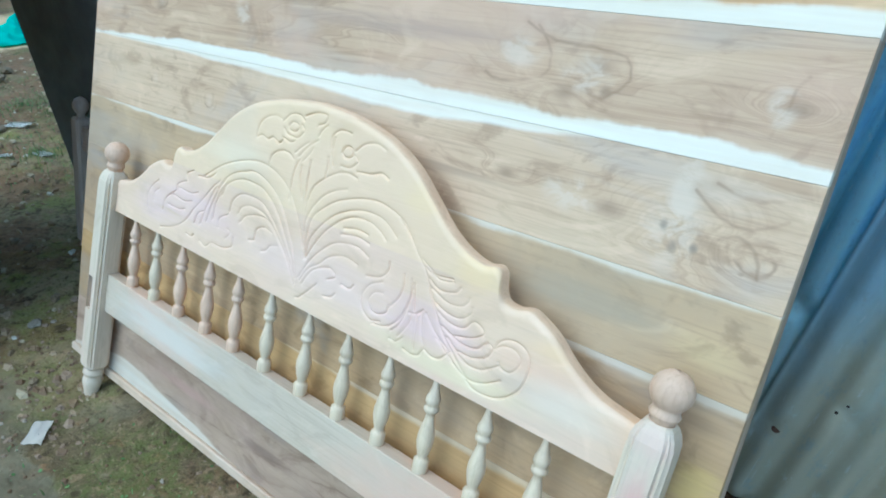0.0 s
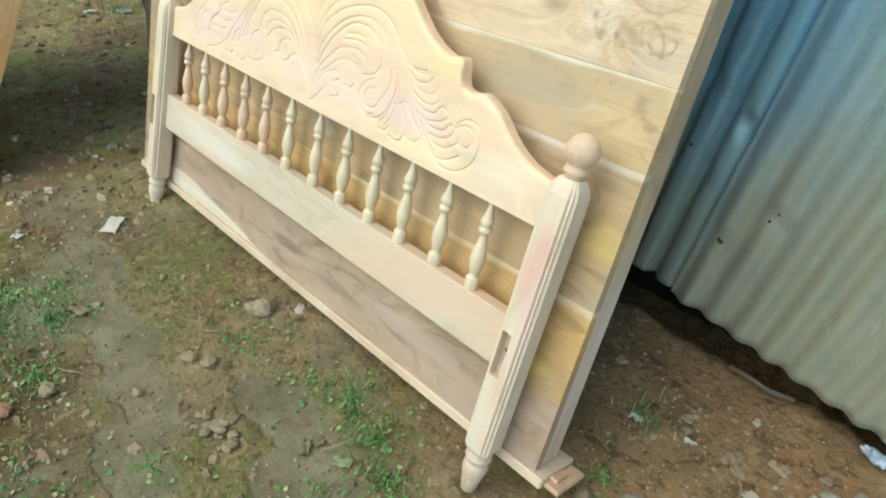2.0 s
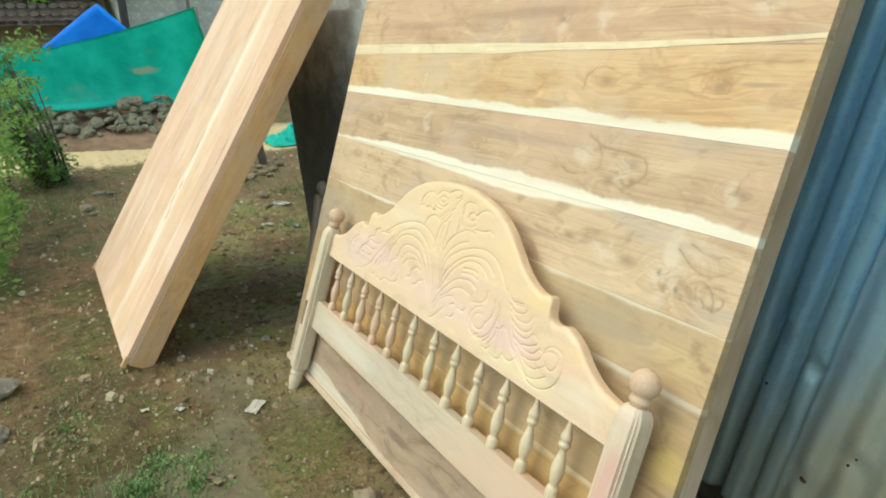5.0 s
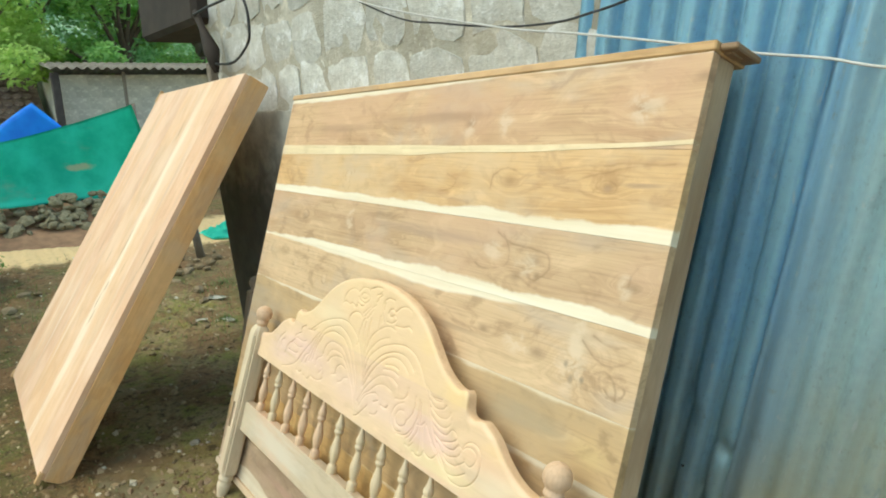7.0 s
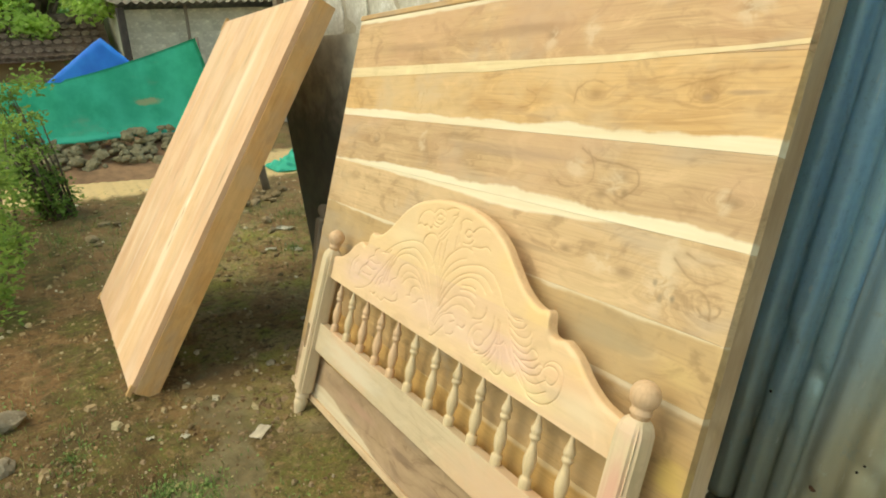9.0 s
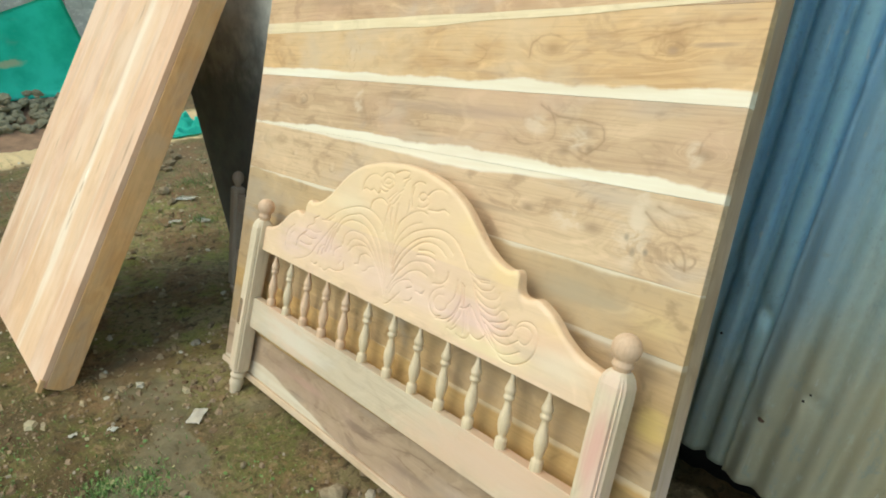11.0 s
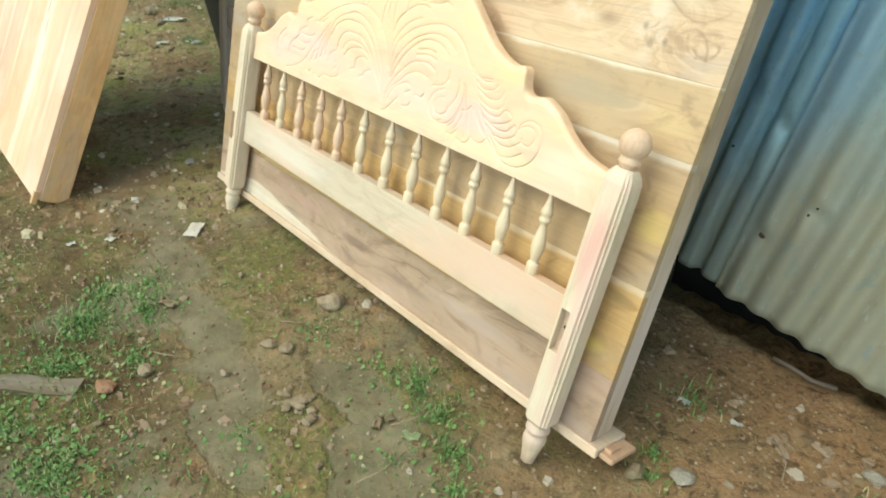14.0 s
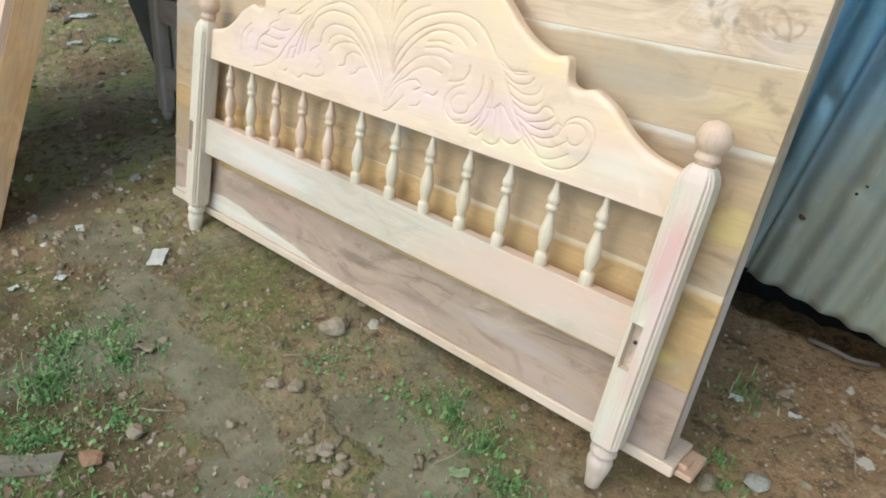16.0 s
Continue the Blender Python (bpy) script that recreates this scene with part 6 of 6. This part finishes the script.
def grow_grass():
    r = random.Random(31)
    verts, faces = [], []
    for cx, cy, rad, n, h in GRASS:
        for _ in range(int(n * 1.5)):
            q, a = rad * abs(r.gauss(0, 0.6)), r.uniform(0, 6.28)
            x, y = cx + q * math.cos(a) * 1.25, cy + q * math.sin(a)
            z = rest(x, y) - 0.002
            b = len(verts)
            t = r.uniform(0, 6.28)
            if r.random() < 0.75:  # a blade
                hh, w, lean = h * r.uniform(0.4, 1.1), r.uniform(0.0009, 0.002), r.uniform(0.2, 1.1)
                dx, dy = math.cos(t), math.sin(t)
                px, py = -dy * w, dx * w
                verts += [(x - px, y - py, z), (x + px, y + py, z), (x + dx * hh * lean * 0.45 + px * 0.8, y + dy * hh * lean * 0.45 + py * 0.8, z + hh * 0.65), (x + dx * hh * lean * 0.45 - px * 0.8, y + dy * hh * lean * 0.45 - py * 0.8, z + hh * 0.65),
                          (x + dx * hh * lean, y + dy * hh * lean, z + hh * (1.1 - 0.45 * lean))]
                faces += [(b, b + 1, b + 2, b + 3), (b + 3, b + 2, b + 4)]
            else:  # a small round leaf
                s, up = r.uniform(0.002, 0.0075), r.uniform(0.004, 0.4 * h)
                for k in range(5):
                    aa = t + k * 1.257
                    verts.append((x + s * math.cos(aa), y + s * math.sin(aa), z + up + 0.4 * s * math.cos(aa - t)))
                faces.append(tuple(range(b, b + 5)))
    me = bpy.data.meshes.new("grass")
    me.from_pydata(verts, [], faces)
    g = Mat("grass_blade", 0.6, 0.0, 0.3)
    i = g.island()
    col = g.mix(i, (0.06, 0.13, 0.03), (0.19, 0.3, 0.085))
    col = g.mix(g.ramp(i, 0.86, 0.9), col, (0.34, 0.3, 0.14))
    ob = part("grass", me, g.done(col), None)
    tagged(ob, "short sparse green grass and clover on the earth", "grass", "", "stuff")


grow_grass()


# ---------- far side of the yard ----------
def leaf_cloud(name, clumps, leaves, size, seed, mat, parent, flat=0.8):
    """A crown of many small leaves gathered in uneven clumps."""
    r = random.Random(seed)
    verts, faces = [], []
    for cx, cy, cz, rad in clumps:
        for _ in range(leaves):
            d = Vector((r.gauss(0, 1), r.gauss(0, 1), r.gauss(0, 1))).normalized() * rad * (r.random() ** 0.45)
            p = Vector((cx + d.x, cy + d.y, cz + d.z * flat))
            u = Vector((r.gauss(0, 1), r.gauss(0, 1), r.gauss(0, 0.5))).normalized()
            v = u.orthogonal().normalized()
            v.rotate(Matrix.Rotation(r.uniform(0, 6.28), 3, u))
            s = size * r.uniform(0.6, 1.3)
            b = len(verts)
            verts += [tuple(p - u * s), tuple(p + v * s * 0.42), tuple(p + u * s), tuple(p - v * s * 0.42)]
            faces.append((b, b + 1, b + 2, b + 3))
    me = bpy.data.meshes.new(name)
    me.from_pydata(verts, [], faces)
    return part(name, me, mat, parent)


M_BARK = plain("bark", (0.12, 0.09, 0.065), 0.35, 8.0, 0.9, 0.0, 0.6)
M_FOL = [leafy("foliage_dark", (0.22, 0.5, 0.22), (0.42, 0.74, 0.38)), leafy("foliage_mid", (0.22, 0.48, 0.14), (0.46, 0.74, 0.26)), leafy("foliage_light", (0.32, 0.52, 0.11), (0.62, 0.8, 0.24))]


def tree(x, y, height, spread, seed, look_, label, leaves=520, size=0.075, n=34):
    t = thing("tree", Matrix.Translation((x, y, -0.1)), label, "tree", "trees behind the yard")
    r = random.Random(seed)
    bm = tube([(0, 0, 0), (0.1, 0.05, height * 0.25), (0.0, 0.15, height * 0.5), (0.1, 0.1, height * 0.75)], [0.2, 0.16, 0.11, 0.05], 9)
    clumps = []
    for k in range(n):
        a, q = r.uniform(0, 6.28), spread * math.sqrt(r.random())
        z = height * r.uniform(0.22, 1.0)
        q *= 1.15 - 0.55 * abs(z / height - 0.5)
        c = (q * math.cos(a), q * math.sin(a), z)
        clumps.append((*c, r.uniform(0.45, 0.95) * spread * 0.36))
        if k % 3 == 0:
            tube([(0.05, 0.1, z * 0.6), (c[0] * 0.5, c[1] * 0.5, z * 0.85), c], [0.07, 0.045, 0.015], 6, bm)
    part("trunk", bm, M_BARK, t, smooth=True)
    leaf_cloud("crown", clumps, leaves, size, seed, M_FOL[look_], t)


for k, (x, y, h, s, lk) in enumerate(((-15.5, 0.2, 4.6, 1.9, 2), (-18, -2.6, 7.5, 2.8, 0), (-19, 1.6, 8.5, 3.0, 0), (-17.0, 3.4, 5.5, 2.1, 1), (-18.5, 5.6, 7.5, 2.8, 1), (-17, -5.6, 7.5, 3.0, 1), (-21, 9, 8.5, 3.4, 0), (-21.5, -0.5, 10, 3.6, 0), (-22, 4, 10, 3.6, 0), (-19, -9, 8.5, 3.4, 0), (-23, -5, 10.0, 3.6, 1), (-24, 8, 10.0, 3.8, 0))):
    tree(x, y, h, s, 100 + k, lk, ("broad dark green tree behind the yard", "leafy mid green tree behind the yard", "bushy yellow-green tree behind the block house")[(0, 1, 2)[lk]])


def far_hill():
    """A wooded slope added to fill the view behind the trees; haze is in its colour."""
    g = Mat("hazy_backdrop", 0.9, 0.0, 0.1)
    n = g.noise(g.co, 0.5, 6.0, 0.7)
    col = g.mix(g.ramp(n, 0.35, 0.65), (0.2, 0.34, 0.2), (0.42, 0.55, 0.36))
    verts = []
    for i in range(61):
        for j in range(25):
            y, u = -90 + 4.0 * i, j / 24
            k = noise.noise(Vector((y * 0.11, u * 7, 3))) + 0.6 * noise.noise(Vector((y * 0.4, u * 20, 1)))
            verts.append((-34 - 40 * u + 2.2 * k, y, 30 * u ** 0.8 + 1.6 * k - 1.5))
    faces = [(i * 25 + j, (i + 1) * 25 + j, (i + 1) * 25 + j + 1, i * 25 + j + 1) for i in range(60) for j in range(24)]
    me = bpy.data.meshes.new("backdrop_hill")
    me.from_pydata(verts, [], faces)
    tagged(part("backdrop_hill", me, g.done(col, n, 1.0, 0.6), None), "pale green backdrop slope added behind the yard, haze in its colour", "hill", "", "structure")


far_hill()


def bush():
    """Upright thin shoots from one stool, leaning apart, with small leaves along them."""
    t = thing("bush", Matrix.Translation((-6.4, -0.15, 0.0)), "straggly green bush with thin bare stems", "bush")
    r = random.Random(5)
    clumps = []
    for k in range(26):
        a, q = r.uniform(0, 6.28), r.uniform(0.02, 0.14)
        bx, by, h = q * math.cos(a), q * math.sin(a), r.uniform(0.45, 1.45)
        tip = (bx * 2.0 + r.uniform(-0.15, 0.15), by * 1.6 - 0.42 * h * r.uniform(0.3, 1.2), h)
        half = (bx * 1.3 + tip[0] * 0.2, by + (tip[1] - by) * 0.4, h * 0.5)
        part("stem", tube([(bx, by, 0), half, tip], [0.014, 0.01, 0.004], 6), M_BARK, t, smooth=True)
        for u in (0.35, 0.65, 0.95):
            clumps.append((bx + (tip[0] - bx) * u, by + (tip[1] - by) * u, h * u, r.uniform(0.05, 0.11)))
    clumps += [(r.uniform(-0.2, 0.2), r.uniform(-0.2, 0.15), r.uniform(0.04, 0.4), 0.1) for _ in range(26)]
    clumps += [(r.uniform(-0.4, 0.5), r.uniform(-1.1, -0.35), r.uniform(0.05, 0.65), 0.18) for _ in range(20)]
    leaf_cloud("foliage", clumps, 34, 0.026, 6, leafy("bush_leaf", (0.06, 0.13, 0.025), (0.18, 0.29, 0.06)), t)


bush()


def hedge():
    t = thing("hedge", Matrix.Translation((-4.9, -0.9, 0.0)), "loose yellow-green hedge of thin stems beside the yard", "hedge")
    r = random.Random(15)
    clumps = []
    for k in range(90):
        x = r.uniform(-1.9, 1.4)
        edge = 0.27 - 0.143 * (x - 1.5)
        top = 1.3 - 0.5 * max(0.0, (x + 0.9) / 2.4)
        z = r.uniform(0.04, 1.0) * top
        clumps.append((x, edge - 0.85 * r.random() ** 1.5 + 0.12 * z, z, r.uniform(0.1, 0.2)))
    for k in range(14):
        x, y, z, q = clumps[k * 4]
        part("stem", tube([(x * 0.9, y - 0.1, 0.0), (x * 0.95, y - 0.05, z * 0.5), (x, y, z)], [0.012, 0.009, 0.004], 6), M_BARK, t, smooth=True)
    leaf_cloud("foliage", clumps, 80, 0.026, 16, leafy("hedge_leaf", (0.1, 0.19, 0.035), (0.32, 0.44, 0.1)), t)


hedge()


def net_fence():
    n = thing("net_fence", Matrix.Translation((-8.9, 0, 0)), "green shade net strung along the rubble bank", "fence")
    g = Mat("green_net", 0.75, 0.0, 0.2)
    f = g.noise(g.co, 3.0, 5.0, 0.6)
    w = g.noise(g.co, 260.0, 2.0, 0.5)
    patch = g.ramp(g.noise(g.scale(g.co, (1, 1, 1.8), (0, 2, 0)), 1.4, 4.0, 0.6), 0.6, 0.75)
    col = g.mix(g.ramp(f, 0.3, 0.7), (0.015, 0.52, 0.35), (0.04, 0.68, 0.5))
    col = g.mix(g.math("MULTIPLY", patch, 0.45), col, (0.25, 0.45, 0.32))
    oo = g.xyz()
    sy, sz = g.math("DIVIDE", g.math("SUBTRACT", oo[1], 1.138), 0.2), g.math("DIVIDE", g.math("SUBTRACT", oo[2], 0.824), 0.055)
    mud = g.math("ADD", g.math("ADD", g.math("MULTIPLY", sy, sy), g.math("MULTIPLY", sz, sz)), g.math("MULTIPLY", g.noise(g.co, 9.0, 4.0, 0.6), 2.0))
    col = g.mix(g.ramp(mud, 1.2, 2.0, 0.75, 0.0), col, (0.6, 0.56, 0.36))
    col = g.mix(g.ramp(g.math("ADD", oo[2], g.math("MULTIPLY", f, 0.05)), 0.5, 0.53, 0.7, 0.0), col, (0.05, 0.7, 0.55))
    mat = g.done(col, w, 0.3, 0.004)
    bm = bmesh.new()
    rows, cols = 22, 120
    grid = []
    for j in range(cols + 1):
        y = -4.6 + 6.44 * j / cols
        u = j / cols
        top = 1.17 + 0.46 * max(0.0, (y - 0.2) / 1.75) ** 1.25 - 0.05 * math.sin(u * 9.4) * (y < 0.2)
        line = []
        for i in range(rows + 1):
            s = i / rows
            yy = y + (0.28 * (1 - s) if j == cols else 0.28 * (1 - s) * u ** 6)
            line.append(bm.verts.new((0.05 * hum(y * 2.5, s * 1.5) + 0.06 * math.sin(y * 5 + s) * (1 - s) + (0.22 * (1 - s) ** 5), yy, 0.42 + (top - 0.42) * s)))
        grid.append(line)
    for a, b in zip(grid, grid[1:]):
        for i in range(rows):
            bm.faces.new((a[i], b[i], b[i + 1], a[i + 1]))
    bmesh.ops.solidify(bm, geom=bm.faces[:], thickness=0.004)
    part("netting", bm, mat, n, smooth=True)
    for y, h in ((-3.4, 1.25), (-1.2, 1.15), (1.85, 1.6)):
        part("post", tube([(-0.05, y, 0.0), (-0.04, y + 0.02, h)], [0.03, 0.025], 8), M_STICK, n, smooth=True)
    heap = bmesh.new()
    hg = [[heap.verts.new((1.38 + 0.02 * i + 0.03 * hum(i * 0.4, j * 0.4, 7), 2.15 + 0.025 * j + 0.03 * hum(i * 0.4, j * 0.4, 9), 0.01 + (0.2 * max(0.15, 0.6 + hum(i * 0.22, j * 0.2, 3)) + 0.07 * hum(i * 0.6, j * 0.55, 5)) * math.sqrt(abs(math.sin(math.pi * i / 26) * math.sin(math.pi * j / 40))))) for j in range(41)] for i in range(27)]
    for a, b in zip(hg, hg[1:]):
        for j in range(40):
            heap.faces.new((a[j], b[j], b[j + 1], a[j + 1]))
    bmesh.ops.solidify(heap, geom=heap.faces[:], thickness=0.004)
    part("loose_end", heap, mat, n, "crumpled loose end of net on the ground", smooth=True)


net_fence()


def tarp():
    g = Mat("blue_tarp", 0.4, 0.0, 0.4)
    f = g.noise(g.co, 4.0, 4.0, 0.6)
    mat = g.done(g.mix(g.ramp(f, 0.3, 0.7), (0.0, 0.25, 0.85), (0.0, 0.34, 0.95)), f, 0.4, 0.02)
    bm = bmesh.new()
    k = 16
    g2 = []
    for i in range(k + 1):
        s = i / k
        y = -0.75 + 2.0 * s
        peak = 1.66 - (0.75 * abs(y - 0.74) if y < 0.74 else 1.05 * (y - 0.74))
        g2.append([bm.verts.new((-0.5 * q / 8 + 0.03 * hum(y * 4, q * 0.7), y, peak * (1 - 0.035 * q) if q else peak) if q < 1 else (0.18 * q / 8, y, peak - (peak - 0.75) * q / 8 + 0.02 * hum(y * 5, q))) for q in range(9)])
    for a, b in zip(g2, g2[1:]):
        for q in range(8):
            bm.faces.new((a[q], a[q + 1], b[q + 1], b[q]))
    bmesh.ops.solidify(bm, geom=bm.faces[:], thickness=0.004)
    t = thing("blue_tarp", Matrix.Translation((-9.35, 0.0, 0.0)), "bright blue tarpaulin tent propped behind the net", "tarpaulin")
    part("sheet", bm, mat, t, smooth=True)
    part("pole", tube([(-0.03, 0.74, 0), (-0.03, 0.74, 1.64)], 0.025, 8), M_STICK, t, smooth=True)


tarp()


def rubble_bank():
    b = thing("rubble_bank", Matrix.Translation((-8.55, 0, 0)), "low dry bank of heaped grey field stones", "stone bank")
    r = random.Random(9)
    meshes = [rock_mesh("bank_stone", (1.25, 1.0, 0.85), 60 + k, 0.45, 1) for k in range(6)]
    m = stone_material("bank_stone", (0.23, 0.2, 0.12), (0.36, 0.32, 0.21))
    for me in meshes:
        me.materials.append(m)
    for k in range(298):
        y = r.uniform(-1.5, 2.1)
        lay = r.random() ** 0.8
        o = part("bank_stone", meshes[k % 6], m, b)
        s = r.uniform(0.08, 0.15)
        o.location = (0.22 - 0.5 * lay + r.uniform(-0.05, 0.05), y, 0.12 + 0.33 * lay + r.uniform(-0.03, 0.03))
        o.scale = (s, s * r.uniform(0.8, 1.5), s * r.uniform(0.7, 1.0))
        o.rotation_euler = (r.uniform(-0.5, 0.5), r.uniform(-0.5, 0.5), r.uniform(0, 6.28))
    core = bmesh.new()
    rows = [[core.verts.new((px + 0.06 * hum(yy * 2, px * 3), yy, pz + 0.03 * hum(yy * 3, px * 5, 2))) for px, pz in ((0.7, -0.05), (0.45, 0.03), (0.2, 0.13), (-0.1, 0.28), (-0.4, 0.38), (-0.8, 0.3), (-0.9, -0.05))] for yy in [-4.7 + 0.15 * q for q in range(47)]]
    for p, q in zip(rows, rows[1:]):
        for e in range(6):
            core.faces.new((p[e], p[e + 1], q[e + 1], q[e]))
    part("earth_core", core, plain("bank_earth", (0.26, 0.15, 0.085), 0.35, 9.0, 0.95), b, "reddish earth under the heaped stones", smooth=True)


rubble_bank()


def block_house():
    h = thing("block_house", Matrix.Translation((-12.0, 0, 0)), "low grey concrete-block house with a corrugated cement roof", "house")
    block = stone_material("concrete_block", (0.56, 0.53, 0.45), (0.64, 0.61, 0.52))
    part("wall", box((-3.5, 1.43, 0.0), (-0.02, 5.4, 2.12)), stone_material("block_mortar", (0.53, 0.5, 0.42), (0.61, 0.58, 0.49)), h)
    me = mesh_of("block", box((-0.012, -0.192, -0.092), (0.012, 0.192, 0.092), 0.004))
    for row in range(11):
        for c in range(11):
            o = part("block", me, block, h)
            o.location = (-0.0285 + 0.002 * hum(c, row), 1.63 + 0.4 * c - (0.2 if row % 2 else 0.0) + (0.0 if c or not row % 2 else 0.1), 0.1 + 0.193 * row)
            if c == 0 and row % 2:
                o.scale = (1, 0.5, 1)
    bm = bmesh.new()
    g = []
    for i in range(230):
        y = 1.27 + 4.5 * i / 229
        d = 0.02 * math.sin(2 * math.pi * y / 0.146)
        g.append([bm.verts.new((0.45, y, 2.2 + d)), bm.verts.new((-1.7, y, 2.42 + d)), bm.verts.new((-3.8, y, 2.2 + d))])
    for a, b in zip(g, g[1:]):
        for q in range(2):
            bm.faces.new((a[q], a[q + 1], b[q + 1], b[q]))
    bmesh.ops.solidify(bm, geom=bm.faces[:], thickness=0.02)
    part("roof", bm, plain("cement_roof", (0.36, 0.32, 0.26), 0.35, 5.0, 0.9), h, "weathered corrugated cement roof", smooth=True)
    dark = plain("dark_timber", (0.06, 0.05, 0.045), 0.3, 12.0, 0.85)
    part("corner_post", box((0.1, 1.28, 0.0), (0.22, 1.4, 2.15), 0.01), dark, h)
    part("prop", box((0.12, 2.35, 0.9), (0.17, 2.4, 2.16), 0.006), M_STICK, h)


block_house()


def tiled_hut():
    h = thing("tiled_hut", Matrix.Translation((-13.5, -0.4, 0)), "low hut with an old brown clay tile roof", "hut")
    part("wall", box((-1.8, -2.2, 0.0), (-0.6, 1.5, 1.5)), plain("mud_wall", (0.3, 0.22, 0.15), 0.25, 4.0, 0.95), h)
    tile = stone_material("clay_tile", (0.19, 0.13, 0.1), (0.34, 0.26, 0.2))
    me = mesh_of("tile", lathe([(0.0, 0.075), (0.26, 0.06)], 8, axis="y"))
    for row in range(6):
        for c in range(24):
            o = part("tile", me, tile, h)
            o.location = (0.1 - 0.2 * row, -2.3 + 0.165 * c + 0.01 * hum(c, row), 1.42 + 0.135 * row + 0.012 * hum(c * 3, row * 3))
            o.rotation_euler = (0.0, 0.0, radians(90))
            o.scale = (1.0, 1.0, 0.6)
    part("roof", box((-1.4, -2.4, 1.38), (0.1, 1.7, 1.44)), tile, h)
    bm = bmesh.new()
    vs = [bm.verts.new(p) for p in ((0.12, -2.4, 1.36), (0.12, 1.7, 1.36), (-1.2, 1.7, 2.22), (-1.2, -2.4, 2.22))]
    bm.faces.new(vs)
    bmesh.ops.solidify(bm, geom=bm.faces[:], thickness=0.04)
    part("roof_deck", bm, tile, h)


tiled_hut()
stick("stake", [(-6.22, 1.77, 0.0), (-6.24, 1.74, 0.3), (-6.26, 1.72, 0.62)], [0.045, 0.042, 0.04], M_STICK, "short grey wooden stake driven into the ground", "stake")
stick("stake", [(-6.6, -0.75, 0.0), (-6.6, -0.78, 0.9)], [0.04, 0.03], M_STICK, "short grey wooden stake driven into the ground", "stake")

# ---------- eave, cables and line on the shed ----------
M_CABLE = plain("black_cable", (0.02, 0.02, 0.022), 0.2, 40.0, 0.5)
M_ROPE = plain("white_rope", (0.5, 0.49, 0.46), 0.15, 90.0, 0.8)
M_EAVE = plain("sooty_timber", (0.03, 0.022, 0.017), 0.4, 10.0, 0.85)
eave = thing("eave_bracket", Matrix.Translation((-3.25, 1.12, 2.15)), "sooty dark timber eave end on the wall's corner", "eave")
part("beam", box((-1.25, -0.05, -0.16), (-0.01, 0.35, 0.35), 0.03), M_EAVE, eave)
part("bracket", tube([(-0.02, -0.03, -0.1), (0.08, -0.03, -0.2), (0.2, -0.03, -0.33), (0.24, -0.03, -0.44)], [0.018, 0.02, 0.045, 0.015], 8), M_EAVE, eave, smooth=True)
part("prop", box((0.1, -0.04, -0.75), (0.15, 0.01, -0.38), 0.008), M_STICK, eave)


def cable(name, pts, r, mat, label):
    p = spline(pts, 10)
    return tagged(part(name, tube([tuple(q) for q in p], r, 6), mat, None, smooth=True), label, "cable" if "cable" in name else "rope")


cable("power_cable", [(-2.7, 1.12, 2.3), (-1.9, 1.14, 2.02), (-1.35, 1.165, 1.815), (-1.07, 1.175, 1.761), (-0.84, 1.185, 1.728), (-0.67, 1.192, 1.716), (-0.52, 1.198, 1.722), (-0.3, 1.21, 1.77), (0.1, 1.23, 1.95), (0.5, 1.235, 2.25)], 0.0032, M_CABLE, "thin black cable sagging along the shed wall")
cable("power_cable", [(-3.25, 1.07, 2.03), (-2.95, 1.09, 2.05), (-2.6, 1.11, 2.04), (-2.53, 1.11, 1.87), (-2.62, 1.105, 1.79), (-2.8, 1.1, 1.745), (-3.1, 1.085, 1.76)], 0.007, M_CABLE, "black cable looped from the eave over stone")
cable("clothes_line", [(-2.2, 1.13, 2.08), (-1.557, 1.15, 1.89), (-1.28, 1.165, 1.819), (-0.796, 1.185, 1.72), (-0.498, 1.197, 1.675), (-0.2, 1.21, 1.625), (-0.07, 1.214, 1.6), (0.046, 1.22, 1.584), (0.3, 1.226, 1.545), (1.2, 1.226, 1.5)], 0.0032, M_ROPE, "thin white rope strung along the shed wall")


# ---------- stones of the wall, last ----------
build_stones()
